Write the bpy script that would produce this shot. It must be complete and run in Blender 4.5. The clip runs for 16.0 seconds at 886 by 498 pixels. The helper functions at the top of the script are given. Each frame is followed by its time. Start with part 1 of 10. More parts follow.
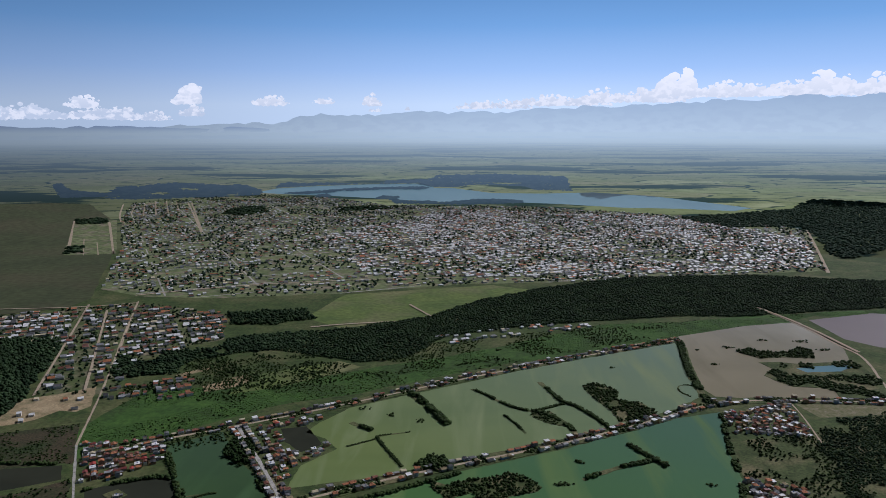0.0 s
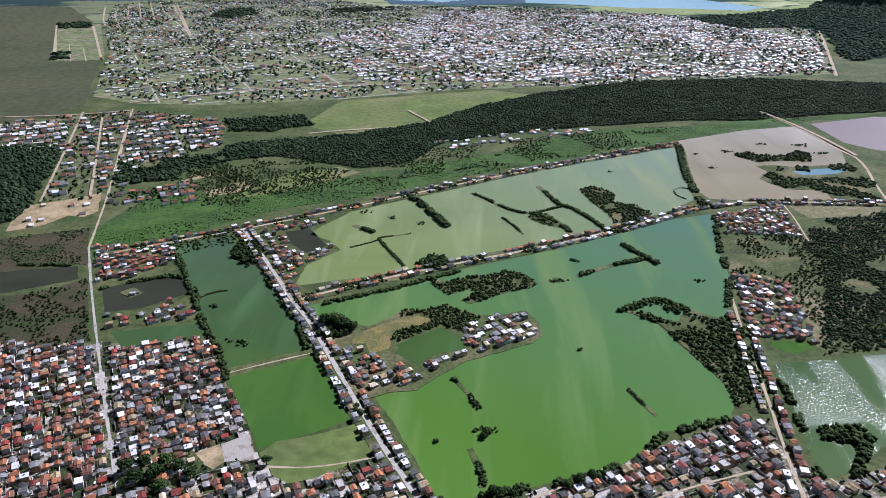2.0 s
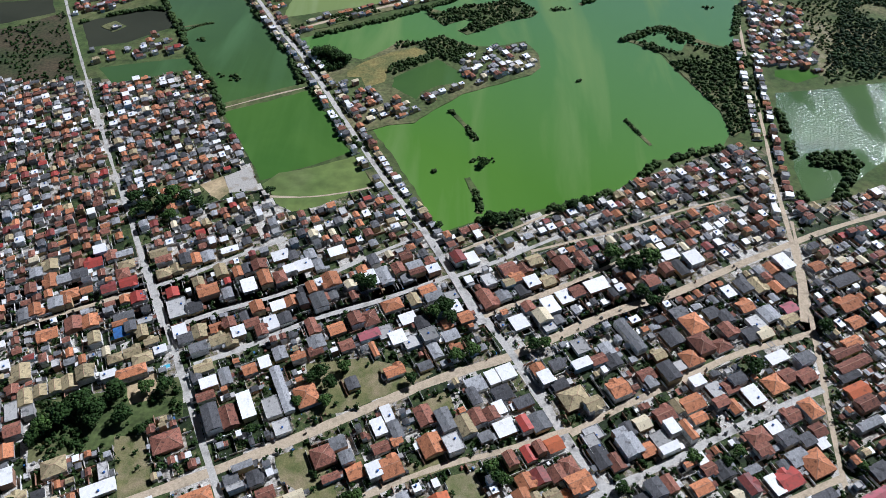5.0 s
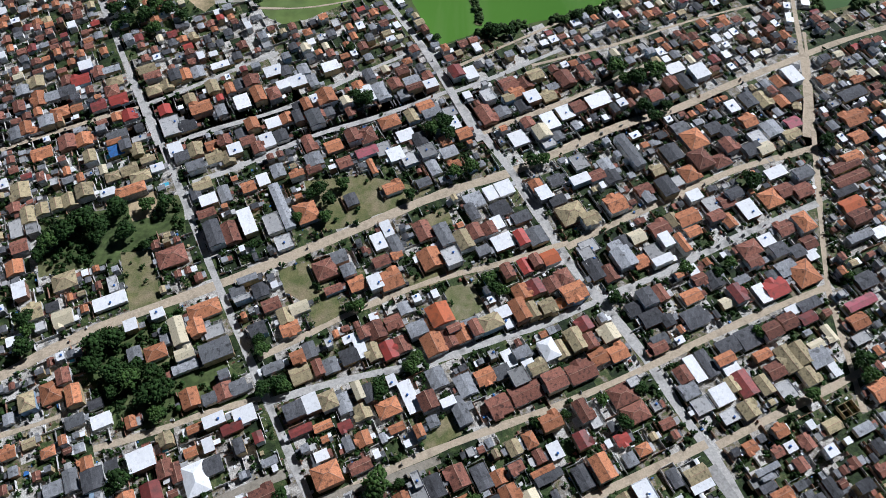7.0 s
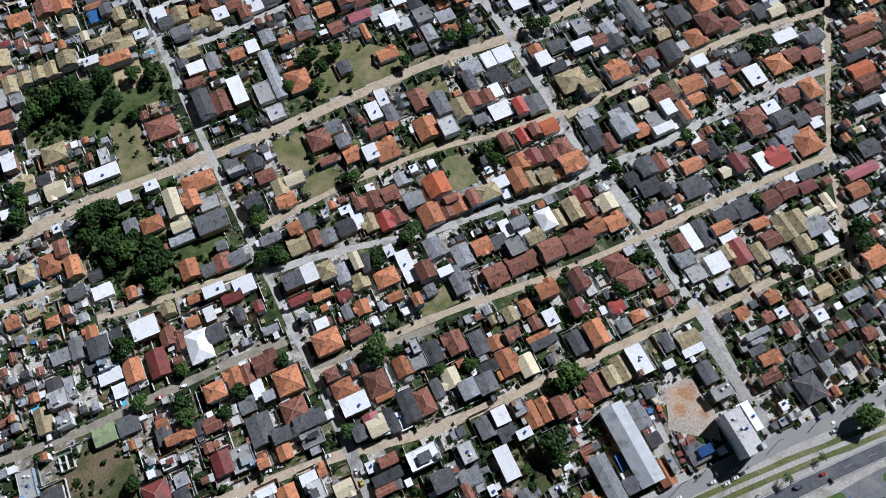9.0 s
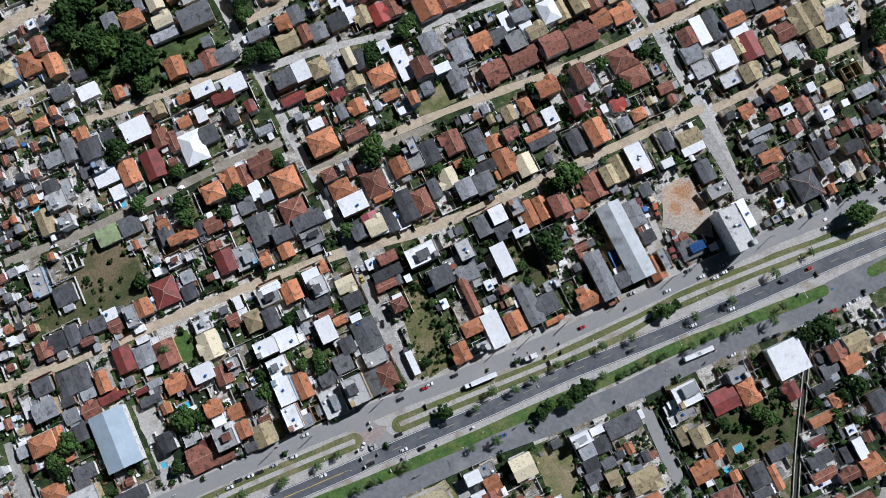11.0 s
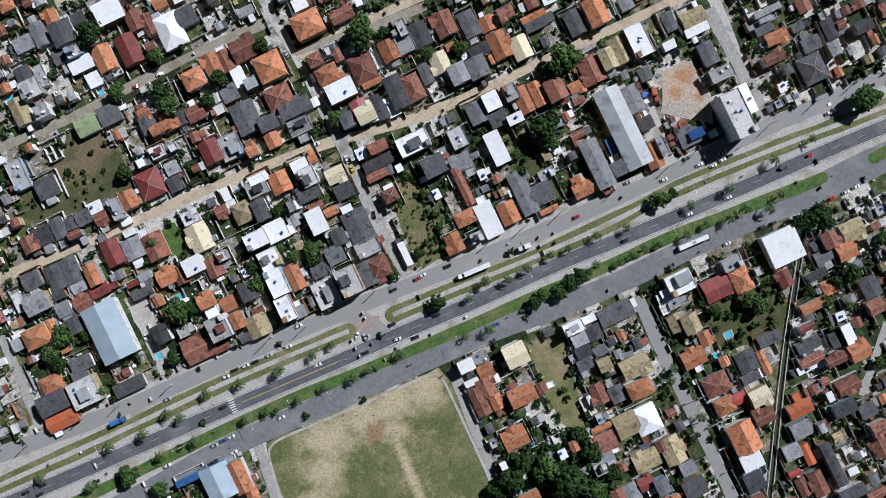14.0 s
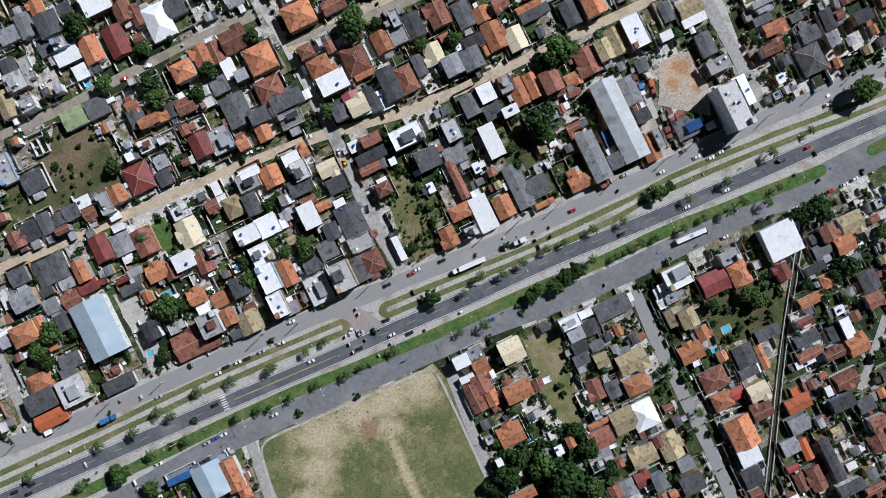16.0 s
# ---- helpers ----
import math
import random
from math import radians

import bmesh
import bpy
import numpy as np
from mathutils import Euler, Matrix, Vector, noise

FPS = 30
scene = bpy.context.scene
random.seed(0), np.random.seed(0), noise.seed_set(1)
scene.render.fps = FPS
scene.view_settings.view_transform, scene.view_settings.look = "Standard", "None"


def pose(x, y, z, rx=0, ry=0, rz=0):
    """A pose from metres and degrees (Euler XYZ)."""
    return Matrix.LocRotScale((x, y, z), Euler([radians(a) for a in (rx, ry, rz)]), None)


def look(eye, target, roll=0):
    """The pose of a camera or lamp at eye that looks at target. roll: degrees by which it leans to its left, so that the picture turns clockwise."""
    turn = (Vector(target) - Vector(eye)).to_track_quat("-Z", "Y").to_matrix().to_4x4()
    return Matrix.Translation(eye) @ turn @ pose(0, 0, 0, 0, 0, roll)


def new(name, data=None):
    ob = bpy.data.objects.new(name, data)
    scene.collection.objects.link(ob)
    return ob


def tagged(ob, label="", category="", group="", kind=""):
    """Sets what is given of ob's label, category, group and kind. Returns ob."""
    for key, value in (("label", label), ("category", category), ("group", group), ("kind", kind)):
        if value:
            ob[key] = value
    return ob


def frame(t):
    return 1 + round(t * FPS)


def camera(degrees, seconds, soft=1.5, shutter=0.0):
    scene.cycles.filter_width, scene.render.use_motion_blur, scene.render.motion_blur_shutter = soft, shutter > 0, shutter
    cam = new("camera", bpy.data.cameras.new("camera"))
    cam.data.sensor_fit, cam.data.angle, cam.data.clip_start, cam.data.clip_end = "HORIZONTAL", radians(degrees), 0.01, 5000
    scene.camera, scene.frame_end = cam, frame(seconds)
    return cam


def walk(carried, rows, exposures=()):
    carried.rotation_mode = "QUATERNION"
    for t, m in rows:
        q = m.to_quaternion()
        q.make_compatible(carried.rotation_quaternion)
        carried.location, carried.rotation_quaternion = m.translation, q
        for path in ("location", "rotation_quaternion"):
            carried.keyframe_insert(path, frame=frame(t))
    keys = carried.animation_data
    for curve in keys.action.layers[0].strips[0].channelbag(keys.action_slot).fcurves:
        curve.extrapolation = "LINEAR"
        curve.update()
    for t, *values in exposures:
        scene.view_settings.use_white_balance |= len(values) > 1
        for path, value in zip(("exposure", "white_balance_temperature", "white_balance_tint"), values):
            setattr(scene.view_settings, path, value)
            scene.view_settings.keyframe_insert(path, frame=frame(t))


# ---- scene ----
SOFT = 0.7
cam = camera(61.36, 16.0, soft=SOFT)
PATH = [
    (0, pose(2.53, 12.12, 446.30, 80.844, 0.049, 2.418)),
    (0.5, pose(2.24, 10.95, 444.67, 77.388, 0.115, 2.365)),
    (1, pose(1.95, 9.79, 443.05, 73.669, 0.180, 2.335)),
    (1.5, pose(1.66, 8.66, 441.46, 69.941, 0.246, 2.297)),
    (2, pose(1.38, 7.58, 439.89, 66.274, 0.316, 2.233)),
    (2.5, pose(1.11, 6.54, 438.34, 62.803, 0.372, 2.158)),
    (3, pose(0.86, 5.56, 436.80, 59.092, 0.448, 2.066)),
    (3.5, pose(0.62, 4.64, 435.28, 55.397, 0.533, 1.986)),
    (3.7, pose(0.54, 4.29, 434.67, 53.896, 0.536, 1.940)),
    (4.2, pose(0.44, 3.77, 433.17, 50.698, 0.573, 1.837)),
    (4.7, pose(0.35, 3.25, 431.68, 48.155, 0.611, 1.734)),
    (5.2, pose(0.26, 2.73, 430.18, 45.673, 0.648, 1.631)),
    (5.8, pose(0.15, 2.10, 428.38, 41.933, 0.693, 1.508)),
    (6, pose(0.13, 1.93, 427.84, 40.429, 0.678, 1.553)),
    (6.5, pose(0.09, 1.52, 426.48, 36.709, 0.696, 1.455)),
    (7, pose(0.05, 1.15, 425.12, 33.229, 0.703, 1.357)),
    (7.5, pose(0.02, 0.82, 423.74, 29.513, 0.711, 1.231)),
    (8, pose(-0.01, 0.52, 422.32, 29.031, 0.673, 1.123)),
    (8.2, pose(-0.02, 0.41, 421.76, 28.980, 0.671, 1.079)),
    (8.5, pose(-0.03, 0.25, 420.88, 27.484, 0.658, 1.036)),
    (9, pose(-0.06, -0.01, 419.43, 23.759, 0.637, 0.965)),
    (9.5, pose(-0.09, -0.27, 417.98, 20.034, 0.616, 0.894)),
    (10, pose(-0.12, -0.53, 416.52, 16.309, 0.595, 0.823)),
    (10.3, pose(-0.14, -0.69, 415.65, 14.074, 0.582, 0.780)),
    (10.5, pose(-0.15, -0.72, 415.16, 12.573, 0.568, 0.696)),
    (11, pose(-0.18, -0.78, 413.95, 8.808, 0.519, 0.615)),
    (11.5, pose(-0.20, -0.80, 412.72, 5.029, 0.450, 0.516)),
    (12, pose(-0.21, -0.79, 411.42, 1.600, 0.364, 0.384)),
    (12.5, pose(-0.22, -0.75, 410.05, 0.941, 0.265, 0.357)),
    (13, pose(-0.20, -0.69, 408.63, 0.732, 0.172, 0.297)),
    (13.5, pose(-0.18, -0.60, 407.18, 0.603, 0.074, 0.238)),
    (14, pose(-0.15, -0.50, 405.71, 0.453, -0.023, 0.195)),
    (14.5, pose(-0.11, -0.39, 404.25, 0.335, -0.132, 0.148)),
    (15, pose(-0.08, -0.26, 402.82, 0.179, -0.227, 0.082)),
    (15.5, pose(-0.04, -0.13, 401.40, 0.082, -0.324, 0.050)),
    (16, pose(-0.00, 0.00, 400.00, -0.043, -0.425, -0.000)),
]

walk(cam, PATH, [(0.0, -1.03, 5850, 17), (0.5, -1.07, 5800, 18), (1.0, -0.8, 5800, 20), (1.5, -0.17, 5700, 22), (2.0, 0.2, 5650, 23), (3.5, 0.36, 5650, 18), (6.0, 0.0, 5600, 12), (16.0, -0.02, 5700, 12)])

# ---- sky and sun ----
SUN_AZ, SUN_EL = 44.0, 41.0
world = bpy.data.worlds.new("sky")
scene.world = world
world.use_nodes = True
wn, wl = world.node_tree.nodes, world.node_tree.links
sky = wn.new("ShaderNodeTexSky")
sky.sky_type, sky.sun_disc = "NISHITA", False
sky.sun_elevation, sky.sun_rotation = radians(SUN_EL), radians(90 - SUN_AZ)
sky.altitude, sky.air_density, sky.dust_density, sky.ozone_density = 400, 0.03, 0.0, 1.0
bg = wn["Background"]
bg.inputs["Strength"].default_value = 0.05
# towards the horizon the air turns hazy and pale, all the way round
tc, axes = wn.new("ShaderNodeTexCoord"), wn.new("ShaderNodeSeparateXYZ")
wl.new(tc.outputs["Generated"], axes.inputs[0])
ramp = wn.new("ShaderNodeValToRGB")
for p, c in ((0.03, (19.5, 24.0, 29.0)), (0.075, (12.0, 18.0, 27.0)), (0.13, (6.2, 12.6, 22.0)), (0.20, (3.2, 7.8, 15.2))):
    e = ramp.color_ramp.elements.new(p)
    e.color = (*c, 1)
ramp.color_ramp.elements.remove(ramp.color_ramp.elements[0])
ramp.color_ramp.elements.remove(ramp.color_ramp.elements[-1])
wl.new(axes.outputs[2], ramp.inputs[0])
fade = wn.new("ShaderNodeMapRange")
fade.inputs["From Min"].default_value, fade.inputs["From Max"].default_value = 0.17, 0.27
wl.new(axes.outputs[2], fade.inputs[0])
both = wn.new("ShaderNodeMix")
both.data_type = "RGBA"
wl.new(fade.outputs[0], both.inputs[0])
wl.new(ramp.outputs[0], both.inputs[6])
wl.new(sky.outputs[0], both.inputs[7])
# the haze scatters more light on the sun's side
towards = wn.new("ShaderNodeVectorMath")
towards.operation = "DOT_PRODUCT"
towards.inputs[1].default_value = (math.cos(radians(SUN_AZ)), math.sin(radians(SUN_AZ)), 0)
wl.new(tc.outputs["Generated"], towards.inputs[0])
side = wn.new("ShaderNodeMapRange")
side.interpolation_type = "SMOOTHSTEP"
side.inputs["From Min"].default_value, side.inputs["From Max"].default_value = 0.1, 0.8
side.inputs["To Min"].default_value, side.inputs["To Max"].default_value = 0.78, 1.28
wl.new(towards.outputs["Value"], side.inputs[0])
lit_sky = wn.new("ShaderNodeVectorMath")
lit_sky.operation = "SCALE"
wl.new(both.outputs[2], lit_sky.inputs[0])
wl.new(side.outputs[0], lit_sky.inputs["Scale"])
wl.new(lit_sky.outputs[0], bg.inputs["Color"])
sun = new("sun", bpy.data.lights.new("sun", "SUN"))
sun.data.energy, sun.data.angle, sun.data.color = 5.0, radians(0.53), (1.0, 0.97, 0.93)
sv = Vector((math.cos(radians(SUN_EL)) * math.cos(radians(SUN_AZ)), math.cos(radians(SUN_EL)) * math.sin(radians(SUN_AZ)), math.sin(radians(SUN_EL))))
sun.matrix_world = look(sv * 800, (0, 0, 0))

# ---- world, sun, exposure are set by the lines above; materials follow ----
FLAT, SPAN, EYE = 3000.0, 1850.0, 446.0


def lay(x, y, z=0.0):
    """A point of the land: flat near the town, rising gently to the foot of the far mountains."""
    r = math.hypot(x, y)
    if r <= FLAT:
        return (x, y, z)
    s = (FLAT + SPAN * (1 - math.exp((FLAT - r) / SPAN))) / r
    return (x * s, y * s, EYE * (1 - s) + z * s)


def mat(name, a, b, scale, c=None, scale2=0.02, amount2=0.5, rough=0.85, rand=0.0, bump=0.0, local=False, spec=0.3,
        metal=0.0, island=False, detail=4.0, sheets=0.0, fine=0.0, fine_scale=1.2):
    """A noise-mottled surface: a and b mix at one scale, c in stains at another; rand varies it from object to object."""
    m = bpy.data.materials.new(name)
    m.use_nodes = True
    t, n = m.node_tree, m.node_tree.nodes
    n.clear()
    out, bs = n.new("ShaderNodeOutputMaterial"), n.new("ShaderNodeBsdfPrincipled")
    t.links.new(bs.outputs[0], out.inputs[0])
    if local:
        co = n.new("ShaderNodeTexCoord").outputs["Object"]
    else:
        co = n.new("ShaderNodeNewGeometry").outputs["Position"]

    def mottled(s, lo, hi):
        nz = n.new("ShaderNodeTexNoise")
        nz.inputs["Scale"].default_value, nz.inputs["Detail"].default_value = s, detail
        nz.inputs["Roughness"].default_value = 0.5 if detail < 7 else 0.68
        t.links.new(co, nz.inputs["Vector"])
        mr = n.new("ShaderNodeMapRange")
        mr.inputs["From Min"].default_value, mr.inputs["From Max"].default_value = lo, hi
        t.links.new(nz.outputs[0], mr.inputs[0])
        return mr.outputs[0], nz.outputs[0]

    def mixed(fac, x, y):
        mx = n.new("ShaderNodeMix")
        mx.data_type = "RGBA"
        t.links.new(fac, mx.inputs[0])
        for sock, v in ((mx.inputs[6], x), (mx.inputs[7], y)):
            if isinstance(v, tuple):
                sock.default_value = (*v, 1)
            else:
                t.links.new(v, sock)
        return mx.outputs[2]

    fac, raw = mottled(scale, 0.38, 0.62)
    col = mixed(fac, a, b)
    if c:
        f2, raw2 = mottled(scale2, 0.62 - 0.3 * amount2, 0.68)
        col = mixed(f2, col, c)
    if rand:
        both = n.new("ShaderNodeMath")
        both.operation = "ADD"
        t.links.new(n.new("ShaderNodeNewGeometry").outputs["Random Per Island"], both.inputs[0])
        t.links.new(n.new("ShaderNodeObjectInfo").outputs["Random"], both.inputs[1])
        part_of = n.new("ShaderNodeMath")
        part_of.operation = "FRACT"
        t.links.new(both.outputs[0], part_of.inputs[0])
        src = part_of.outputs[0]
        mr = n.new("ShaderNodeMapRange")
        mr.inputs["To Min"].default_value, mr.inputs["To Max"].default_value = 1 - rand, 1 + rand
        t.links.new(src, mr.inputs[0])
        hsv = n.new("ShaderNodeHueSaturation")
        t.links.new(mr.outputs[0], hsv.inputs["Value"])
        t.links.new(col, hsv.inputs["Color"])
        col = hsv.outputs[0]
    if fine:
        ff, _ = mottled(fine_scale, 0.3, 0.7)
        dark = tuple(1 - fine for _ in range(3))
        light = tuple(1 + fine for _ in range(3))
        grain = n.new("ShaderNodeMix")
        grain.data_type, grain.blend_type = "RGBA", "MULTIPLY"
        grain.inputs[0].default_value = 1.0
        t.links.new(col, grain.inputs[6])
        t.links.new(mixed(ff, dark, light), grain.inputs[7])
        col = grain.outputs[2]
    if sheets:
        bk = n.new("ShaderNodeTexBrick")
        for key, value in (("Scale", 1.0), ("Mortar Size", 0.035), ("Brick Width", 1.1), ("Row Height", 2.3), ("Bias", 0.0)):
            bk.inputs[key].default_value = value
        bk.inputs["Color1"].default_value, bk.inputs["Color2"].default_value = (1 - sheets, 1 - sheets, 1 - sheets, 1), (1 + sheets, 1 + sheets, 1 + sheets, 1)
        bk.inputs["Mortar"].default_value = (1 - 2 * sheets,) * 3 + (1,)
        t.links.new(n.new("ShaderNodeTexCoord").outputs["Object"], bk.inputs["Vector"])
        mul = n.new("ShaderNodeMix")
        mul.data_type, mul.blend_type = "RGBA", "MULTIPLY"
        mul.inputs[0].default_value = 1.0
        t.links.new(col, mul.inputs[6])
        t.links.new(bk.outputs[0], mul.inputs[7])
        col = mul.outputs[2]
    t.links.new(col, bs.inputs["Base Color"])
    bs.inputs["Roughness"].default_value = rough
    bs.inputs["Specular IOR Level"].default_value = spec
    bs.inputs["Metallic"].default_value = metal
    if bump:
        bp = n.new("ShaderNodeBump")
        bp.inputs["Strength"].default_value, bp.inputs["Distance"].default_value = 1.0, bump
        t.links.new(raw, bp.inputs["Height"])
        t.links.new(bp.outputs[0], bs.inputs["Normal"])
    return m


def trodden_mat(name, grass, green, sand, earth, bare, lush, dug):
    """Dry grass worn to sand in the discs of bare, kept green in those of lush, dug up in those of dug: (x, y, radius)."""
    m = mat(name, grass, green, 0.09, None, 0.05, 0.5, 0.95, detail=12.0)
    t, n = m.node_tree, m.node_tree.nodes
    bs = next(k for k in n if k.type == "BSDF_PRINCIPLED")
    col = bs.inputs["Base Color"].links[0].from_socket
    co = n.new("ShaderNodeNewGeometry").outputs["Position"]

    def noise(scale, detail, rough):
        nz = n.new("ShaderNodeTexNoise")
        nz.inputs["Scale"].default_value, nz.inputs["Detail"].default_value, nz.inputs["Roughness"].default_value = scale, detail, rough
        t.links.new(co, nz.inputs["Vector"])
        return nz.outputs[0]

    def maths(kind, a, b):
        k = n.new("ShaderNodeMath")
        k.operation = kind
        for sock, v in zip(k.inputs, (a, b)):
            if isinstance(v, float):
                sock.default_value = v
            else:
                t.links.new(v, sock)
        return k.outputs[0]

    def spread(v, lo, hi, top=1.0):
        mr = n.new("ShaderNodeMapRange")
        for key, value in (("From Min", lo), ("From Max", hi), ("To Max", top)):
            mr.inputs[key].default_value = value
        t.links.new(v, mr.inputs[0])
        return mr.outputs[0]

    def blend(kind, fac, a, b):
        mx = n.new("ShaderNodeMix")
        mx.data_type, mx.blend_type = "RGBA", kind
        for sock, v in ((mx.inputs[0], fac), (mx.inputs[6], a), (mx.inputs[7], b)):
            if isinstance(v, float):
                sock.default_value = v
            elif isinstance(v, tuple):
                sock.default_value = (*v, 1)
            else:
                t.links.new(v, sock)
        return mx.outputs[2]

    ragged = noise(0.085, 14.0, 0.76)

    def discs(places):
        best = None
        for x, y, r in places:
            d = n.new("ShaderNodeVectorMath")
            d.operation = "DISTANCE"
            t.links.new(co, d.inputs[0])
            d.inputs[1].default_value = (x, y, 0.1)
            v = maths("SUBTRACT", 1.0, maths("DIVIDE", d.outputs["Value"], float(r)))
            best = v if best is None else maths("MAXIMUM", best, v)
        return maths("ADD", maths("MAXIMUM", best, -0.35), maths("MULTIPLY", maths("SUBTRACT", ragged, 0.5), 3.6))

    dry = tuple(0.55 * a + 0.45 * b for a, b in zip(grass, sand))
    col = blend("MIX", spread(discs(lush), 0.0, 0.6, 0.9), col, green)
    col = blend("MIX", spread(discs(bare), -0.3, 0.25, 0.9), col, dry)
    col = blend("MIX", spread(discs(bare), 0.1, 0.75, 0.9), col, sand)
    col = blend("MIX", spread(discs(dug), 0.1, 0.5, 0.85), col, earth)
    col = blend("MULTIPLY", 1.0, col, blend("MIX", spread(noise(0.8, 8.0, 0.65), 0.3, 0.7), (0.62, 0.62, 0.62), (1.38, 1.38, 1.38)))
    t.links.new(col, bs.inputs["Base Color"])
    return m


def yard_mat():
    """Town yards: each lot its own mix of trodden earth, concrete, grass and dark shrubs."""
    m = mat("town_yards", (0.9, 0.9, 0.9), (1.1, 1.1, 1.08), 0.6, fine=0.4, fine_scale=1.3)
    t, n = m.node_tree, m.node_tree.nodes
    bs = next(x for x in n if x.type == "BSDF_PRINCIPLED")
    base = bs.inputs["Base Color"].links[0].from_socket
    geo = n.new("ShaderNodeNewGeometry")
    nz = n.new("ShaderNodeTexNoise")
    nz.inputs["Scale"].default_value, nz.inputs["Detail"].default_value = 0.22, 9
    nz.inputs["Roughness"].default_value = 0.65
    t.links.new(geo.outputs["Position"], nz.inputs["Vector"])
    spread = n.new("ShaderNodeMapRange")
    spread.inputs["From Min"].default_value, spread.inputs["From Max"].default_value = 0.3, 0.7
    spread.inputs["To Min"].default_value, spread.inputs["To Max"].default_value = -0.3, 0.3
    t.links.new(nz.outputs[0], spread.inputs[0])
    add = n.new("ShaderNodeMath")
    t.links.new(geo.outputs["Random Per Island"], add.inputs[0])
    t.links.new(spread.outputs[0], add.inputs[1])
    ramp = n.new("ShaderNodeValToRGB")
    ramp.color_ramp.elements[0].position, ramp.color_ramp.elements[0].color = 0.0, (0.012, 0.022, 0.007, 1)
    ramp.color_ramp.elements[1].position, ramp.color_ramp.elements[1].color = 1.0, (0.55, 0.53, 0.49, 1)
    for p, c in ((0.2, (0.028, 0.046, 0.013)), (0.38, (0.055, 0.08, 0.024)), (0.5, (0.10, 0.11, 0.042)), (0.58, (0.20, 0.16, 0.105)), (0.70, (0.23, 0.215, 0.19)), (0.82, (0.42, 0.39, 0.345))):
        e = ramp.color_ramp.elements.new(p)
        e.color = (*c, 1)
    t.links.new(add.outputs[0], ramp.inputs[0])
    mx = n.new("ShaderNodeMix")
    mx.data_type, mx.blend_type = "RGBA", "MULTIPLY"
    mx.inputs[0].default_value = 1.0
    t.links.new(base, mx.inputs[6])
    t.links.new(ramp.outputs[0], mx.inputs[7])
    t.links.new(mx.outputs[2], bs.inputs["Base Color"])
    return m


